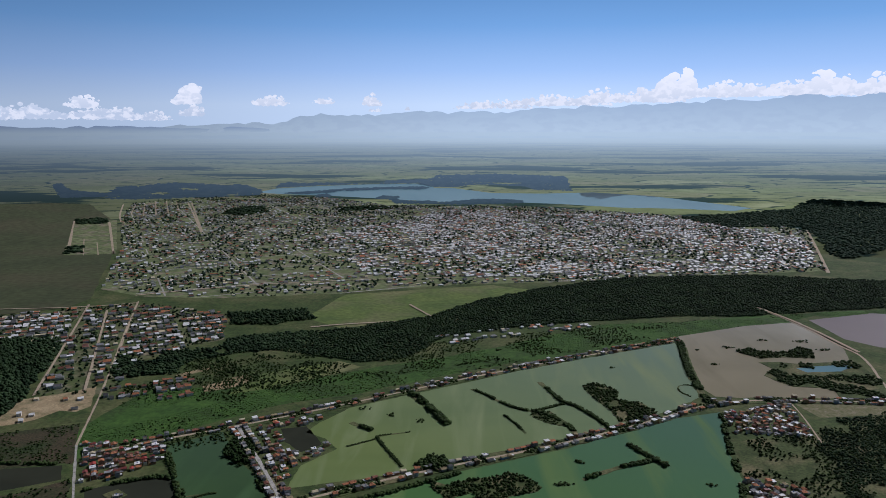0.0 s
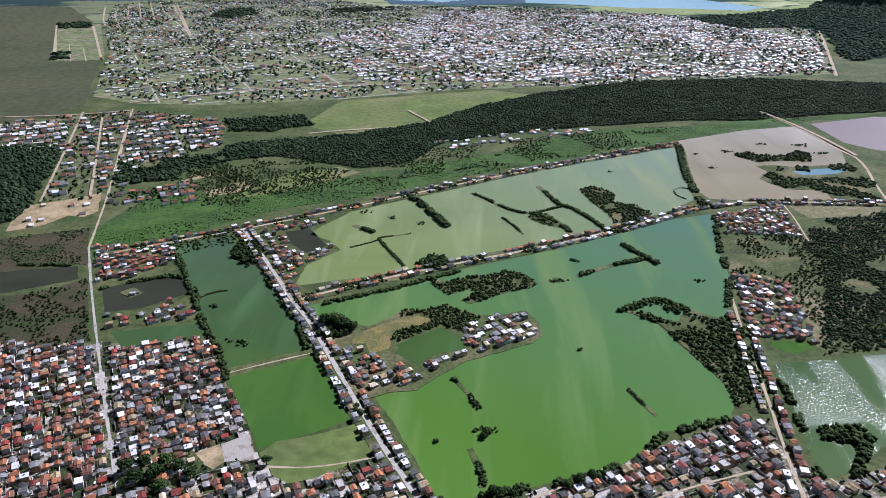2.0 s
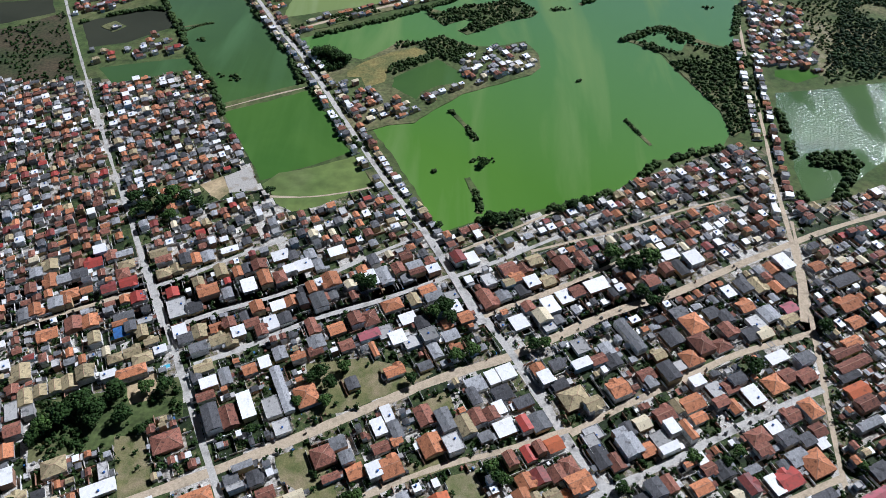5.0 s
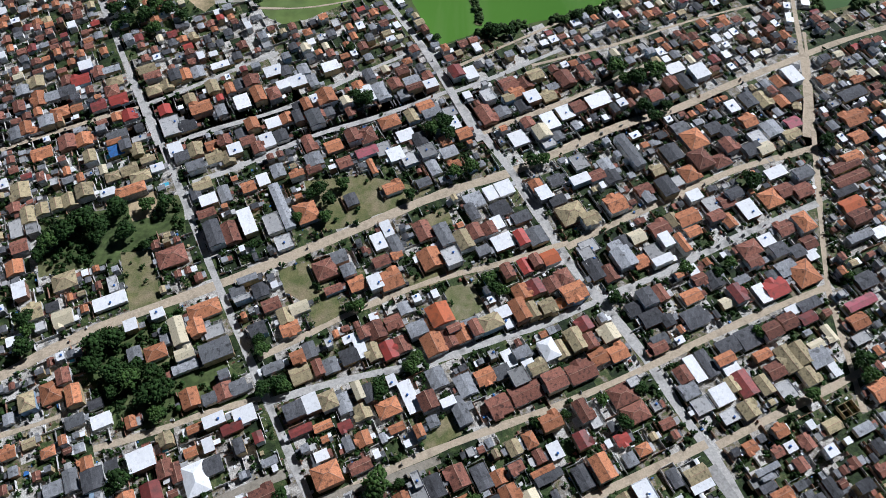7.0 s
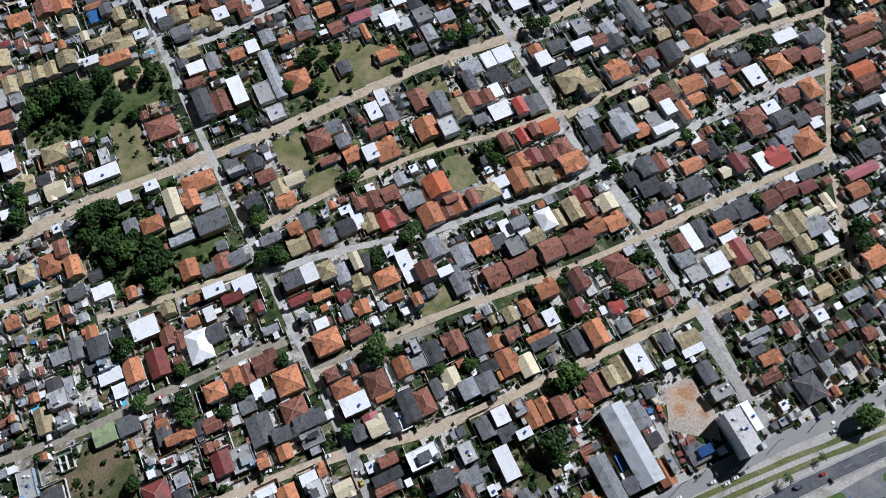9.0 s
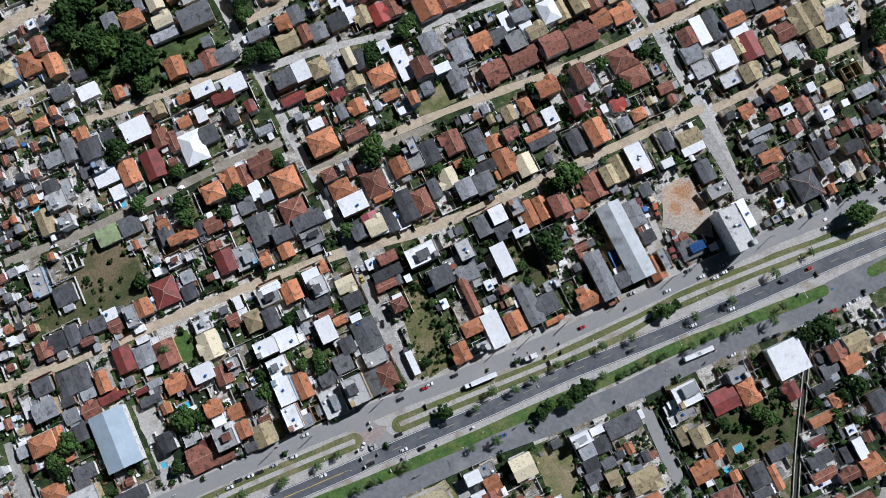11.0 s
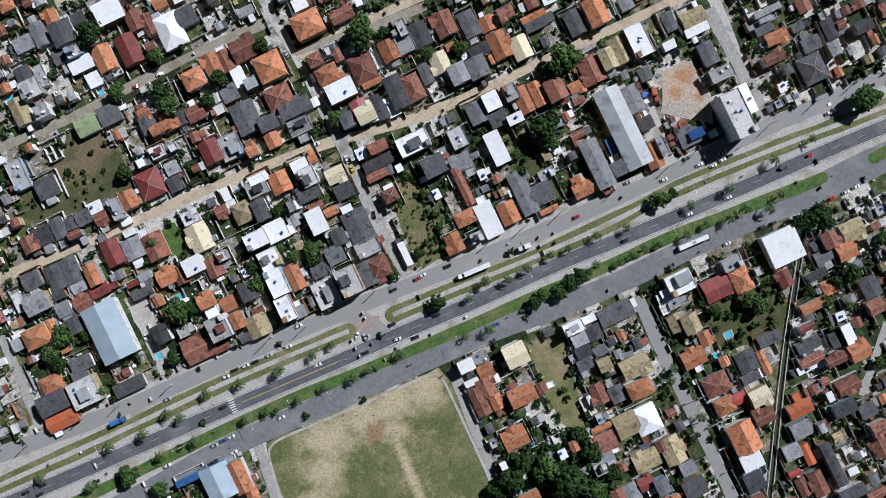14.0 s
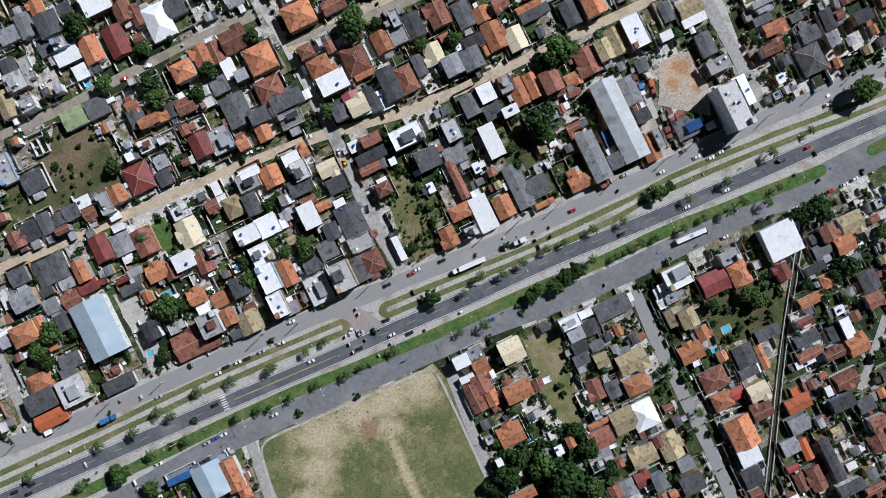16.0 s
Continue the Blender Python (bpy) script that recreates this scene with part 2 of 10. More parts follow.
def water_mat(name, a, b, scale, rough=0.12, wave=0.0, wave_scale=0.5, stretch=(1, 1, 1), turn=0, far=None, streak=None):
    m = mat(name, a, b, scale, rough=rough, spec=0.5)
    t, n = m.node_tree, m.node_tree.nodes
    bs = next(x for x in n if x.type == "BSDF_PRINCIPLED")
    bs.inputs["IOR"].default_value = 1.33
    geo = next(x for x in n if x.type == "NEW_GEOMETRY")
    nz = next(x for x in n if x.type == "TEX_NOISE")
    mp = n.new("ShaderNodeMapping")
    mp.inputs["Scale"].default_value = stretch
    mp.inputs["Rotation"].default_value = (0, 0, radians(turn))
    t.links.new(geo.outputs["Position"], mp.inputs["Vector"])
    t.links.new(mp.outputs[0], nz.inputs["Vector"])
    nz.inputs["Distortion"].default_value = 0.8
    # sky reflection painted in: base colour fades bluer towards the far end
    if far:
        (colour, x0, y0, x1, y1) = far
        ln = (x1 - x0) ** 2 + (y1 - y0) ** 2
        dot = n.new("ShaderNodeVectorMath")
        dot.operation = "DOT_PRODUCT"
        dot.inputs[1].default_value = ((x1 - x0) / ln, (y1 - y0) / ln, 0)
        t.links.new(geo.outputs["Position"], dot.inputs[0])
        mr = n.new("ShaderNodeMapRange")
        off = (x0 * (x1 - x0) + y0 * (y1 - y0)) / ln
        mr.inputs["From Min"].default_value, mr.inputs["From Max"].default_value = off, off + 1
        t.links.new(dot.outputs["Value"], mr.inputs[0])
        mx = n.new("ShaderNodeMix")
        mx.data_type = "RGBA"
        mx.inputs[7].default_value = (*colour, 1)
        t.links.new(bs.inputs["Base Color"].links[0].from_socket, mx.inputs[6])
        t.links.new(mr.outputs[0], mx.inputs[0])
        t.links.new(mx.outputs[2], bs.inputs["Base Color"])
    if streak:
        # drifts of paler scum drawn out by the wind
        sm = n.new("ShaderNodeMapping")
        sm.inputs["Scale"].default_value, sm.inputs["Rotation"].default_value = (0.02, 0.0028, 1), (0, 0, radians(18))
        t.links.new(geo.outputs["Position"], sm.inputs["Vector"])
        sn = n.new("ShaderNodeTexNoise")
        sn.inputs["Scale"].default_value, sn.inputs["Detail"].default_value, sn.inputs["Distortion"].default_value = 1.0, 6, 0.6
        t.links.new(sm.outputs[0], sn.inputs["Vector"])
        sr = n.new("ShaderNodeMapRange")
        sr.inputs["From Min"].default_value, sr.inputs["From Max"].default_value, sr.inputs["To Max"].default_value = 0.5, 0.72, 0.75
        t.links.new(sn.outputs[0], sr.inputs[0])
        mx = n.new("ShaderNodeMix")
        mx.data_type = "RGBA"
        mx.inputs[7].default_value = (*streak, 1)
        t.links.new(bs.inputs["Base Color"].links[0].from_socket, mx.inputs[6])
        t.links.new(sr.outputs[0], mx.inputs[0])
        t.links.new(mx.outputs[2], bs.inputs["Base Color"])
    if wave:
        wz = n.new("ShaderNodeTexNoise")
        wz.inputs["Scale"].default_value, wz.inputs["Detail"].default_value = wave_scale, 3
        t.links.new(geo.outputs["Position"], wz.inputs["Vector"])
        bp = n.new("ShaderNodeBump")
        bp.inputs["Distance"].default_value = wave
        gm, gust = n.new("ShaderNodeMapping"), n.new("ShaderNodeTexNoise")
        gm.inputs["Scale"].default_value, gm.inputs["Rotation"].default_value = (0.022, 0.006, 1), (0, 0, radians(-50))
        gust.inputs["Detail"].default_value, gust.inputs["Scale"].default_value = 5, 1.0
        t.links.new(geo.outputs["Position"], gm.inputs["Vector"])
        t.links.new(gm.outputs[0], gust.inputs["Vector"])
        gr = n.new("ShaderNodeMapRange")
        gr.inputs["From Min"].default_value, gr.inputs["From Max"].default_value = 0.42, 0.62
        t.links.new(gust.outputs[0], gr.inputs[0])
        t.links.new(gr.outputs[0], bp.inputs["Strength"])
        t.links.new(wz.outputs[0], bp.inputs["Height"])
        t.links.new(bp.outputs[0], bs.inputs["Normal"])
    return m


CLAY_O = mat("clay_tile_orange", (0.54, 0.225, 0.11), (0.42, 0.165, 0.078), 2.2, (0.19, 0.08, 0.045), 0.45, 0.3, 0.85, 0.28, sheets=0.1)
CLAY_R = mat("clay_tile_brown", (0.29, 0.12, 0.08), (0.20, 0.085, 0.06), 2.2, (0.085, 0.042, 0.032), 0.45, 0.35, 0.85, 0.35, sheets=0.14)
METAL_M = mat("maroon_sheet", (0.27, 0.06, 0.05), (0.19, 0.05, 0.045), 0.5, (0.12, 0.05, 0.04), 0.2, 0.4, 0.6, 0.2, sheets=0.08)
RED = mat("bright_red_sheet", (0.42, 0.065, 0.05), (0.34, 0.065, 0.05), 0.5, (0.2, 0.05, 0.04), 0.2, 0.25, 0.6, 0.15)
VIVID = mat("new_orange_tile", (0.50, 0.13, 0.05), (0.42, 0.12, 0.05), 0.7, (0.25, 0.08, 0.04), 0.2, 0.2, 0.75, 0.1)
PINK = mat("pink_sheet", (0.45, 0.11, 0.14), (0.36, 0.12, 0.13), 0.5, (0.2, 0.09, 0.09), 0.2, 0.3, 0.6, 0.1)
FIBRE = mat("fibre_cement_grey", (0.27, 0.275, 0.285), (0.22, 0.224, 0.232), 1.6, (0.11, 0.11, 0.112), 0.3, 0.2, 0.9, 0.6, sheets=0.16)
FIBRE_D = mat("fibre_cement_dark", (0.10, 0.10, 0.106), (0.08, 0.08, 0.085), 1.6, (0.045, 0.045, 0.047), 0.3, 0.2, 0.9, 0.4, sheets=0.2)
ZINC = mat("pale_zinc_sheet", (0.40, 0.42, 0.43), (0.34, 0.355, 0.36), 0.15, (0.2, 0.2, 0.2), 0.1, 0.25, 0.5, 0.1, sheets=0.05)
BLUEGREY = mat("bluish_zinc_sheet", (0.42, 0.5, 0.56), (0.36, 0.44, 0.5), 0.1, (0.25, 0.28, 0.3), 0.06, 0.2, 0.5, 0.05, sheets=0.04)
WHITE = mat("white_painted_roof", (0.86, 0.86, 0.86), (0.80, 0.80, 0.795), 0.6, (0.62, 0.62, 0.61), 0.25, 0.2, 0.6, 0.12, sheets=0.04, detail=8.0)
CREAM = mat("cream_roof", (0.70, 0.61, 0.42), (0.62, 0.54, 0.37), 1.5, (0.38, 0.33, 0.23), 0.7, 0.15, 0.75, 0.15)
BEIGE = mat("beige_tile", (0.46, 0.38, 0.22), (0.36, 0.29, 0.165), 2.2, (0.18, 0.15, 0.09), 0.45, 0.3, 0.85, 0.22, sheets=0.12)
SLAB = mat("concrete_slab", (0.46, 0.45, 0.435), (0.40, 0.395, 0.385), 1.6, (0.19, 0.19, 0.187), 0.3, 0.2, 0.85, 0.5, sheets=0.06)
BLUE = mat("blue_sheet", (0.05, 0.17, 0.42), (0.05, 0.13, 0.33), 0.6, (0.05, 0.08, 0.15), 0.3, 0.3, 0.5, 0.2)
PALEGREEN = mat("pale_green_sheet", (0.30, 0.36, 0.19), (0.25, 0.31, 0.16), 0.6, (0.18, 0.2, 0.13), 0.3, 0.3, 0.6, 0.1)
WALLS = [mat("wall_white", (0.72, 0.71, 0.68), (0.6, 0.59, 0.56), 0.6, (0.36, 0.34, 0.31), 0.5, 0.3, 0.9, 0.15),
         mat("wall_ochre", (0.5, 0.38, 0.2), (0.42, 0.32, 0.18), 0.6, (0.26, 0.2, 0.13), 0.5, 0.3, 0.9, 0.2),
         mat("wall_grey_render", (0.34, 0.33, 0.315), (0.27, 0.265, 0.255), 0.6, (0.16, 0.155, 0.15), 0.5, 0.4, 0.9, 0.2),
         mat("wall_bare_block", (0.36, 0.2, 0.13), (0.29, 0.165, 0.11), 0.8, (0.2, 0.14, 0.1), 0.5, 0.4, 0.95, 0.2),
         mat("wall_blue", (0.3, 0.4, 0.5), (0.25, 0.34, 0.43), 0.6, (0.2, 0.23, 0.26), 0.5, 0.3, 0.9, 0.2)]
ASPHALT = mat("asphalt_worn", (0.118, 0.124, 0.136), (0.094, 0.099, 0.11), 0.4, (0.17, 0.17, 0.172), 0.06, 0.35, 0.9, fine=0.07, fine_scale=0.5)
ASPHALT_S = mat("asphalt_bluish", (0.20, 0.202, 0.208), (0.16, 0.163, 0.17), 0.4, (0.24, 0.235, 0.23), 0.07, 0.35, 0.9, fine=0.07, fine_scale=0.5)
ASPHALT_OLD = mat("asphalt_old_grey", (0.31, 0.304, 0.296), (0.26, 0.256, 0.252), 0.5, (0.31, 0.295, 0.275), 0.08, 0.3, 0.92, fine=0.07, fine_scale=0.5)
PINKPAVE = mat("pinkish_paving", (0.37, 0.29, 0.26), (0.31, 0.26, 0.24), 0.4, (0.27, 0.26, 0.25), 0.15, 0.4, 0.95, fine=0.2, fine_scale=0.9)
GREYDIRT = mat("grey_dirt_street", (0.34, 0.305, 0.245), (0.28, 0.25, 0.20), 0.4, (0.22, 0.195, 0.15), 0.1, 0.4, 0.97, detail=9.0, fine=0.2, fine_scale=0.9)
PAVED_G = mat("street_paving_grey", (0.39, 0.375, 0.35), (0.33, 0.32, 0.30), 0.6, (0.24, 0.23, 0.215), 0.12, 0.3, 0.95, fine=0.18, fine_scale=0.8)
PAVED = mat("street_paving_pale", (0.52, 0.50, 0.465), (0.45, 0.435, 0.405), 0.6, (0.28, 0.27, 0.25), 0.12, 0.3, 0.95, fine=0.16, fine_scale=0.8)
DIRT = mat("dirt_road", (0.54, 0.445, 0.325), (0.46, 0.375, 0.27), 0.4, (0.33, 0.27, 0.195), 0.1, 0.4, 0.97, detail=9.0, fine=0.18, fine_scale=0.9)
CONCRETE = mat("pavement_concrete", (0.47, 0.45, 0.415), (0.41, 0.39, 0.36), 0.6, (0.31, 0.27, 0.215), 0.1, 0.35, 0.95, fine=0.16, fine_scale=0.9)
LAWN = mat("lawn", (0.085, 0.15, 0.035), (0.06, 0.11, 0.028), 0.25, (0.15, 0.16, 0.06), 0.08, 0.45, 0.95, bump=0.05, fine=0.3, fine_scale=0.8)
DRYGRASS = trodden_mat("dry_grass", (0.225, 0.205, 0.10), (0.098, 0.122, 0.04), (0.47, 0.395, 0.255), (0.27, 0.17, 0.10),
                       [(-65, -134, 10), (-64, -117, 12), (-62, -100, 15), (-43, -87, 16), (-27, -80, 15), (-11, -72, 13), (-28, -95, 10)]
                       + [(-25 + 0.47 * k, -101 - 1.1 * k, 3.2) for k in range(0, 36, 3)],
                       [(-45, -116, 15), (-89, -108, 10), (1, -94, 11), (12, -122, 16), (-35, -130, 12), (-86, -135, 10)], [(-36, -98, 7), (-33, -93, 4)])
WEEDS = mat("weedy_meadow", (0.20, 0.185, 0.08), (0.105, 0.125, 0.042), 0.09, (0.30, 0.24, 0.15), 0.06, 0.55, 0.95, detail=11.0, fine=0.35, fine_scale=1.0)
STRIP = mat("strip_grass", (0.15, 0.155, 0.06), (0.085, 0.115, 0.035), 0.12, (0.27, 0.225, 0.13), 0.06, 0.45, 0.95, detail=11.0, fine=0.4, fine_scale=0.9)
WALLED = mat("brown_weeds", (0.185, 0.155, 0.072), (0.085, 0.11, 0.035), 0.12, (0.26, 0.20, 0.12), 0.07, 0.45, 0.95, detail=12.0, fine=0.5, fine_scale=0.9)
OVERGROWN = mat("overgrown_lot", (0.105, 0.09, 0.045), (0.06, 0.066, 0.025), 0.12, (0.055, 0.085, 0.022), 0.035, 0.4, 0.95, detail=9.0, fine=0.45, fine_scale=0.9)
WEST_LOT = trodden_mat("brown_lot", (0.125, 0.108, 0.055), (0.06, 0.072, 0.026), (0.185, 0.14, 0.085), (0.36, 0.33, 0.29),
                       [(-195, 50, 9), (-187, 60, 8), (-205, 44, 6), (-198, 62, 6)], [(-219, 25, 9), (-201, 30, 8), (-176, 64, 7), (-179, 41, 6), (-210, 21, 7)], [(-225, 55, 6), (-217, 44, 4)])
GOLD = mat("golden_grass", (0.24, 0.20, 0.07), (0.17, 0.165, 0.06), 0.06, (0.1, 0.12, 0.04), 0.03, 0.4, 0.95, fine=0.3, fine_scale=0.4)
SCRUB = mat("scrub_ground", (0.09, 0.12, 0.04), (0.055, 0.08, 0.024), 0.05, (0.19, 0.17, 0.085), 0.015, 0.5, 0.95, fine=0.4, fine_scale=0.25)
SAND = mat("bare_sand", (0.50, 0.39, 0.235), (0.36, 0.27, 0.155), 0.04, (0.12, 0.13, 0.055), 0.025, 0.55, 0.95, detail=9.0, fine=0.3, fine_scale=0.25)
RUBBLE = trodden_mat("rubble_clearing", (0.47, 0.41, 0.345), (0.38, 0.34, 0.29), (0.50, 0.36, 0.25), (0.42, 0.22, 0.11),
                     [(128, 94, 11), (137, 92, 10)], [(121, 80, 7), (143, 76, 6)], [(132, 98, 7), (126, 88, 5), (140, 86, 4)])
MARSH = mat("marsh_grass", (0.07, 0.15, 0.027), (0.045, 0.105, 0.02), 0.02, (0.042, 0.075, 0.022), 0.009, 0.5, 0.95, detail=8.0, fine=0.4, fine_scale=0.12)
MEADOW = mat("meadow", (0.15, 0.205, 0.055), (0.095, 0.15, 0.04), 0.012, (0.22, 0.22, 0.10), 0.006, 0.5, 0.95, fine=0.25, fine_scale=0.08)
FIELD = mat("grey_green_field", (0.078, 0.093, 0.042), (0.06, 0.075, 0.034), 0.006, (0.098, 0.094, 0.05), 0.003, 0.5, 0.95, fine=0.25, fine_scale=0.05)
FARYARD = mat("far_town_lots", (0.20, 0.235, 0.105), (0.13, 0.17, 0.07), 0.012, (0.26, 0.225, 0.16), 0.02, 0.35, 0.95, fine=0.4, fine_scale=0.06)
FARYARD_W = mat("western_lots", (0.11, 0.145, 0.05), (0.07, 0.10, 0.032), 0.03, (0.25, 0.21, 0.15), 0.02, 0.5, 0.95, detail=8.0, fine=0.4, fine_scale=0.06)
YARD = yard_mat()
LEAF = mat("leaves", (0.03, 0.058, 0.015), (0.02, 0.042, 0.011), 0.5, rough=0.7, rand=0.45, island=True, spec=0.08)
LEAF_B = mat("leaves_light", (0.06, 0.105, 0.025), (0.04, 0.075, 0.02), 0.5, rough=0.7, rand=0.4, island=True, spec=0.08)
FOREST = mat("forest_leaves", (0.044, 0.076, 0.033), (0.022, 0.042, 0.019), 0.02, rough=0.8, rand=0.45, island=True, spec=0.08)
MARSHLEAF = mat("marsh_leaves", (0.068, 0.135, 0.028), (0.05, 0.105, 0.022), 0.03, rough=0.8, rand=0.3, island=True, spec=0.08)
BROWNSCRUB = mat("brown_scrub", (0.085, 0.065, 0.038), (0.055, 0.052, 0.026), 0.03, (0.038, 0.06, 0.02), 0.02, 0.6, 0.95, fine=0.45, fine_scale=0.3)
# forest leaves again, distance haze painted in as a paler, bluer colour
HAZED_LEAF = mat("hazed_leaves", (0.058, 0.092, 0.058), (0.044, 0.072, 0.046), 0.02, rough=0.9, rand=0.35, island=True, spec=0.05)
REED = mat("dike_shrubs", (0.05, 0.08, 0.024), (0.034, 0.058, 0.018), 0.05, rough=0.8, rand=0.45, island=True, spec=0.08)
FROND = mat("palm_fronds", (0.062, 0.105, 0.026), (0.045, 0.08, 0.02), 0.6, rough=0.55, rand=0.3)
BARK = mat("bark", (0.14, 0.11, 0.085), (0.1, 0.08, 0.06), 1.5, rough=0.95)
MARK = mat("road_marking_white", (0.72, 0.72, 0.70), (0.62, 0.62, 0.6), 0.8, rough=0.8)
MARK_WORN = mat("road_marking_worn", (0.44, 0.36, 0.2), (0.3, 0.26, 0.17), 0.5, rough=0.85, detail=8.0)
MARK_Y = mat("road_marking_yellow", (0.62, 0.44, 0.11), (0.55, 0.4, 0.12), 0.8, rough=0.8)
GLASS = mat("car_glass", (0.02, 0.022, 0.025), (0.03, 0.03, 0.034), 1.0, rough=0.08, spec=0.5)
TYRE = mat("tyre_rubber", (0.02, 0.02, 0.02), (0.03, 0.03, 0.03), 3.0, rough=0.9)
STEEL = mat("galvanised_steel", (0.5, 0.5, 0.5), (0.4, 0.4, 0.4), 2.0, rough=0.5)
TANK = mat("tank_blue", (0.06, 0.16, 0.42), (0.05, 0.13, 0.36), 1.0, rough=0.45)
POOL = water_mat("pool_water", (0.12, 0.52, 0.68), (0.10, 0.45, 0.62), 0.6, 0.08)
# far= paints sky reflection into the distant end of a pond
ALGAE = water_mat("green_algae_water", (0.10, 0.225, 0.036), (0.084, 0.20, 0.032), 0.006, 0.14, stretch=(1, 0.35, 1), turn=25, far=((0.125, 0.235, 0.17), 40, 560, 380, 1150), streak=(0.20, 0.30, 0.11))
ALGAE_N = water_mat("bright_green_water", (0.075, 0.165, 0.034), (0.06, 0.145, 0.03), 0.012, 0.1, streak=(0.10, 0.20, 0.05))
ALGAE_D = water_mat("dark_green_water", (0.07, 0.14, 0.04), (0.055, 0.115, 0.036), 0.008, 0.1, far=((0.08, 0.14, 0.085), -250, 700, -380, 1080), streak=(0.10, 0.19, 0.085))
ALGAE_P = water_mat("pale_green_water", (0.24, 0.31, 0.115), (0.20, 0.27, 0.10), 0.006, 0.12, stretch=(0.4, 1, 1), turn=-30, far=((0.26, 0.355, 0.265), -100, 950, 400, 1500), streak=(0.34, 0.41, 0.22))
BROWN = water_mat("brown_silt_water", (0.40, 0.355, 0.245), (0.345, 0.31, 0.21), 0.004, 0.15, streak=(0.30, 0.27, 0.18))
DARKW = water_mat("dark_pond_water", (0.045, 0.05, 0.036), (0.055, 0.06, 0.042), 0.01, 0.1)
RIPPLE = water_mat("rippled_pond_water", (0.075, 0.14, 0.045), (0.06, 0.12, 0.04), 0.01, 0.18, wave=1.3, wave_scale=0.45)
MAUVE = water_mat("mauve_lagoon_water", (0.21, 0.165, 0.165), (0.18, 0.14, 0.145), 0.004, 0.45)
LAKE = water_mat("blue_lake_water", (0.24, 0.41, 0.48), (0.20, 0.36, 0.43), 0.002, 0.1)

# ---- small builders ----


def mesh_of(name, verts, faces, material, smooth=False):
    me = bpy.data.meshes.new(name)
    me.from_pydata(verts, [], faces)
    for m in (material if isinstance(material, list) else [material]):
        me.materials.append(m)
    if smooth:
        me.polygons.foreach_set("use_smooth", [True] * len(faces))
    return me


def part(name, me, parent, label=""):
    ob = new(name, me)
    ob.parent = parent
    return tagged(ob, label)


def box(x0, x1, y0, y1, z0, z1, verts, faces):
    k = len(verts)
    verts += [(x0, y0, z0), (x1, y0, z0), (x1, y1, z0), (x0, y1, z0), (x0, y0, z1), (x1, y0, z1), (x1, y1, z1), (x0, y1, z1)]
    faces += [tuple(k + i for i in f) for f in ((0, 3, 2, 1), (4, 5, 6, 7), (0, 1, 5, 4), (1, 2, 6, 5), (2, 3, 7, 6), (3, 0, 4, 7))]


def box_part(name, a, material, parent, label=""):
    v, f = [], []
    box(*a, v, f)
    return part(name, mesh_of(name, v, f, material), parent, label)


def frayed(poly, step, jitter):
    """The outline with points added along its sides, each moved a little by noise."""
    out = []
    for (ax, ay), (bx, by) in zip(poly, poly[1:] + poly[:1]):
        n = max(1, int(math.hypot(bx - ax, by - ay) / step))
        for i in range(n):
            x, y = ax + (bx - ax) * i / n, ay + (by - ay) * i / n
            v = noise.noise_vector(Vector((x * 0.9 / step, y * 0.9 / step, 3.1)))
            out.append((x + v.x * jitter, y + v.y * jitter))
    return out


def sheet(name, poly, z, material, label, category, step=10.0, jitter=1.5, depth=0.0, cut=0.0, kind="structure"):
    """A flat patch of the land at height z; depth gives it sides, cut splits it into cells so that it follows the far slope."""
    pts = frayed(poly, step, jitter) if step else poly
    bm = bmesh.new()
    face = bm.faces.new([bm.verts.new((x, y, 0)) for x, y in pts])
    if face.normal.z < 0 or (face.normal_update() or face.normal.z < 0):
        bmesh.ops.reverse_faces(bm, faces=[face])
    if depth:
        res = bmesh.ops.extrude_face_region(bm, geom=bm.faces[:])
        top = [v for v in res["geom"] if isinstance(v, bmesh.types.BMVert)]
        for v in top:
            v.co.z = depth
    if cut:
        xs, ys = [p[0] for p in pts], [p[1] for p in pts]
        for axis, lo, hi in (((1, 0, 0), min(xs), max(xs)), ((0, 1, 0), min(ys), max(ys))):
            q = (math.floor(lo / cut) + 1) * cut
            while q < hi:
                bmesh.ops.bisect_plane(bm, geom=bm.verts[:] + bm.edges[:] + bm.faces[:], plane_co=(q * axis[0], q * axis[1], 0), plane_no=axis)
                q += cut
    bmesh.ops.triangulate(bm, faces=bm.faces[:])
    for v in bm.verts:
        v.co = lay(v.co.x, v.co.y, v.co.z + z)
    me = bpy.data.meshes.new(name)
    bm.to_mesh(me)
    bm.free()
    me.materials.append(material)
    return tagged(new(name, me), label, category, kind=kind)


def smooth_line(line, step):
    """Points at even steps along a polyline, rounded at its bends, with the direction at each."""
    pts = [Vector(p) for p in line]
    for _ in range(2):
        q = [pts[0]]
        for a, b in zip(pts, pts[1:]):
            q += [a * 0.75 + b * 0.25, a * 0.25 + b * 0.75]
        pts = q + [pts[-1]]
    out, left = [], 0.0
    for a, b in zip(pts, pts[1:]):
        d = (b - a).length
        if d < 1e-6:
            continue
        s = left
        while s < d:
            out.append((a + (b - a) * (s / d), (b - a) / d))
            s += step
        left = s - d
    out.append((pts[-1], (pts[-1] - pts[-2]).normalized()))
    return out


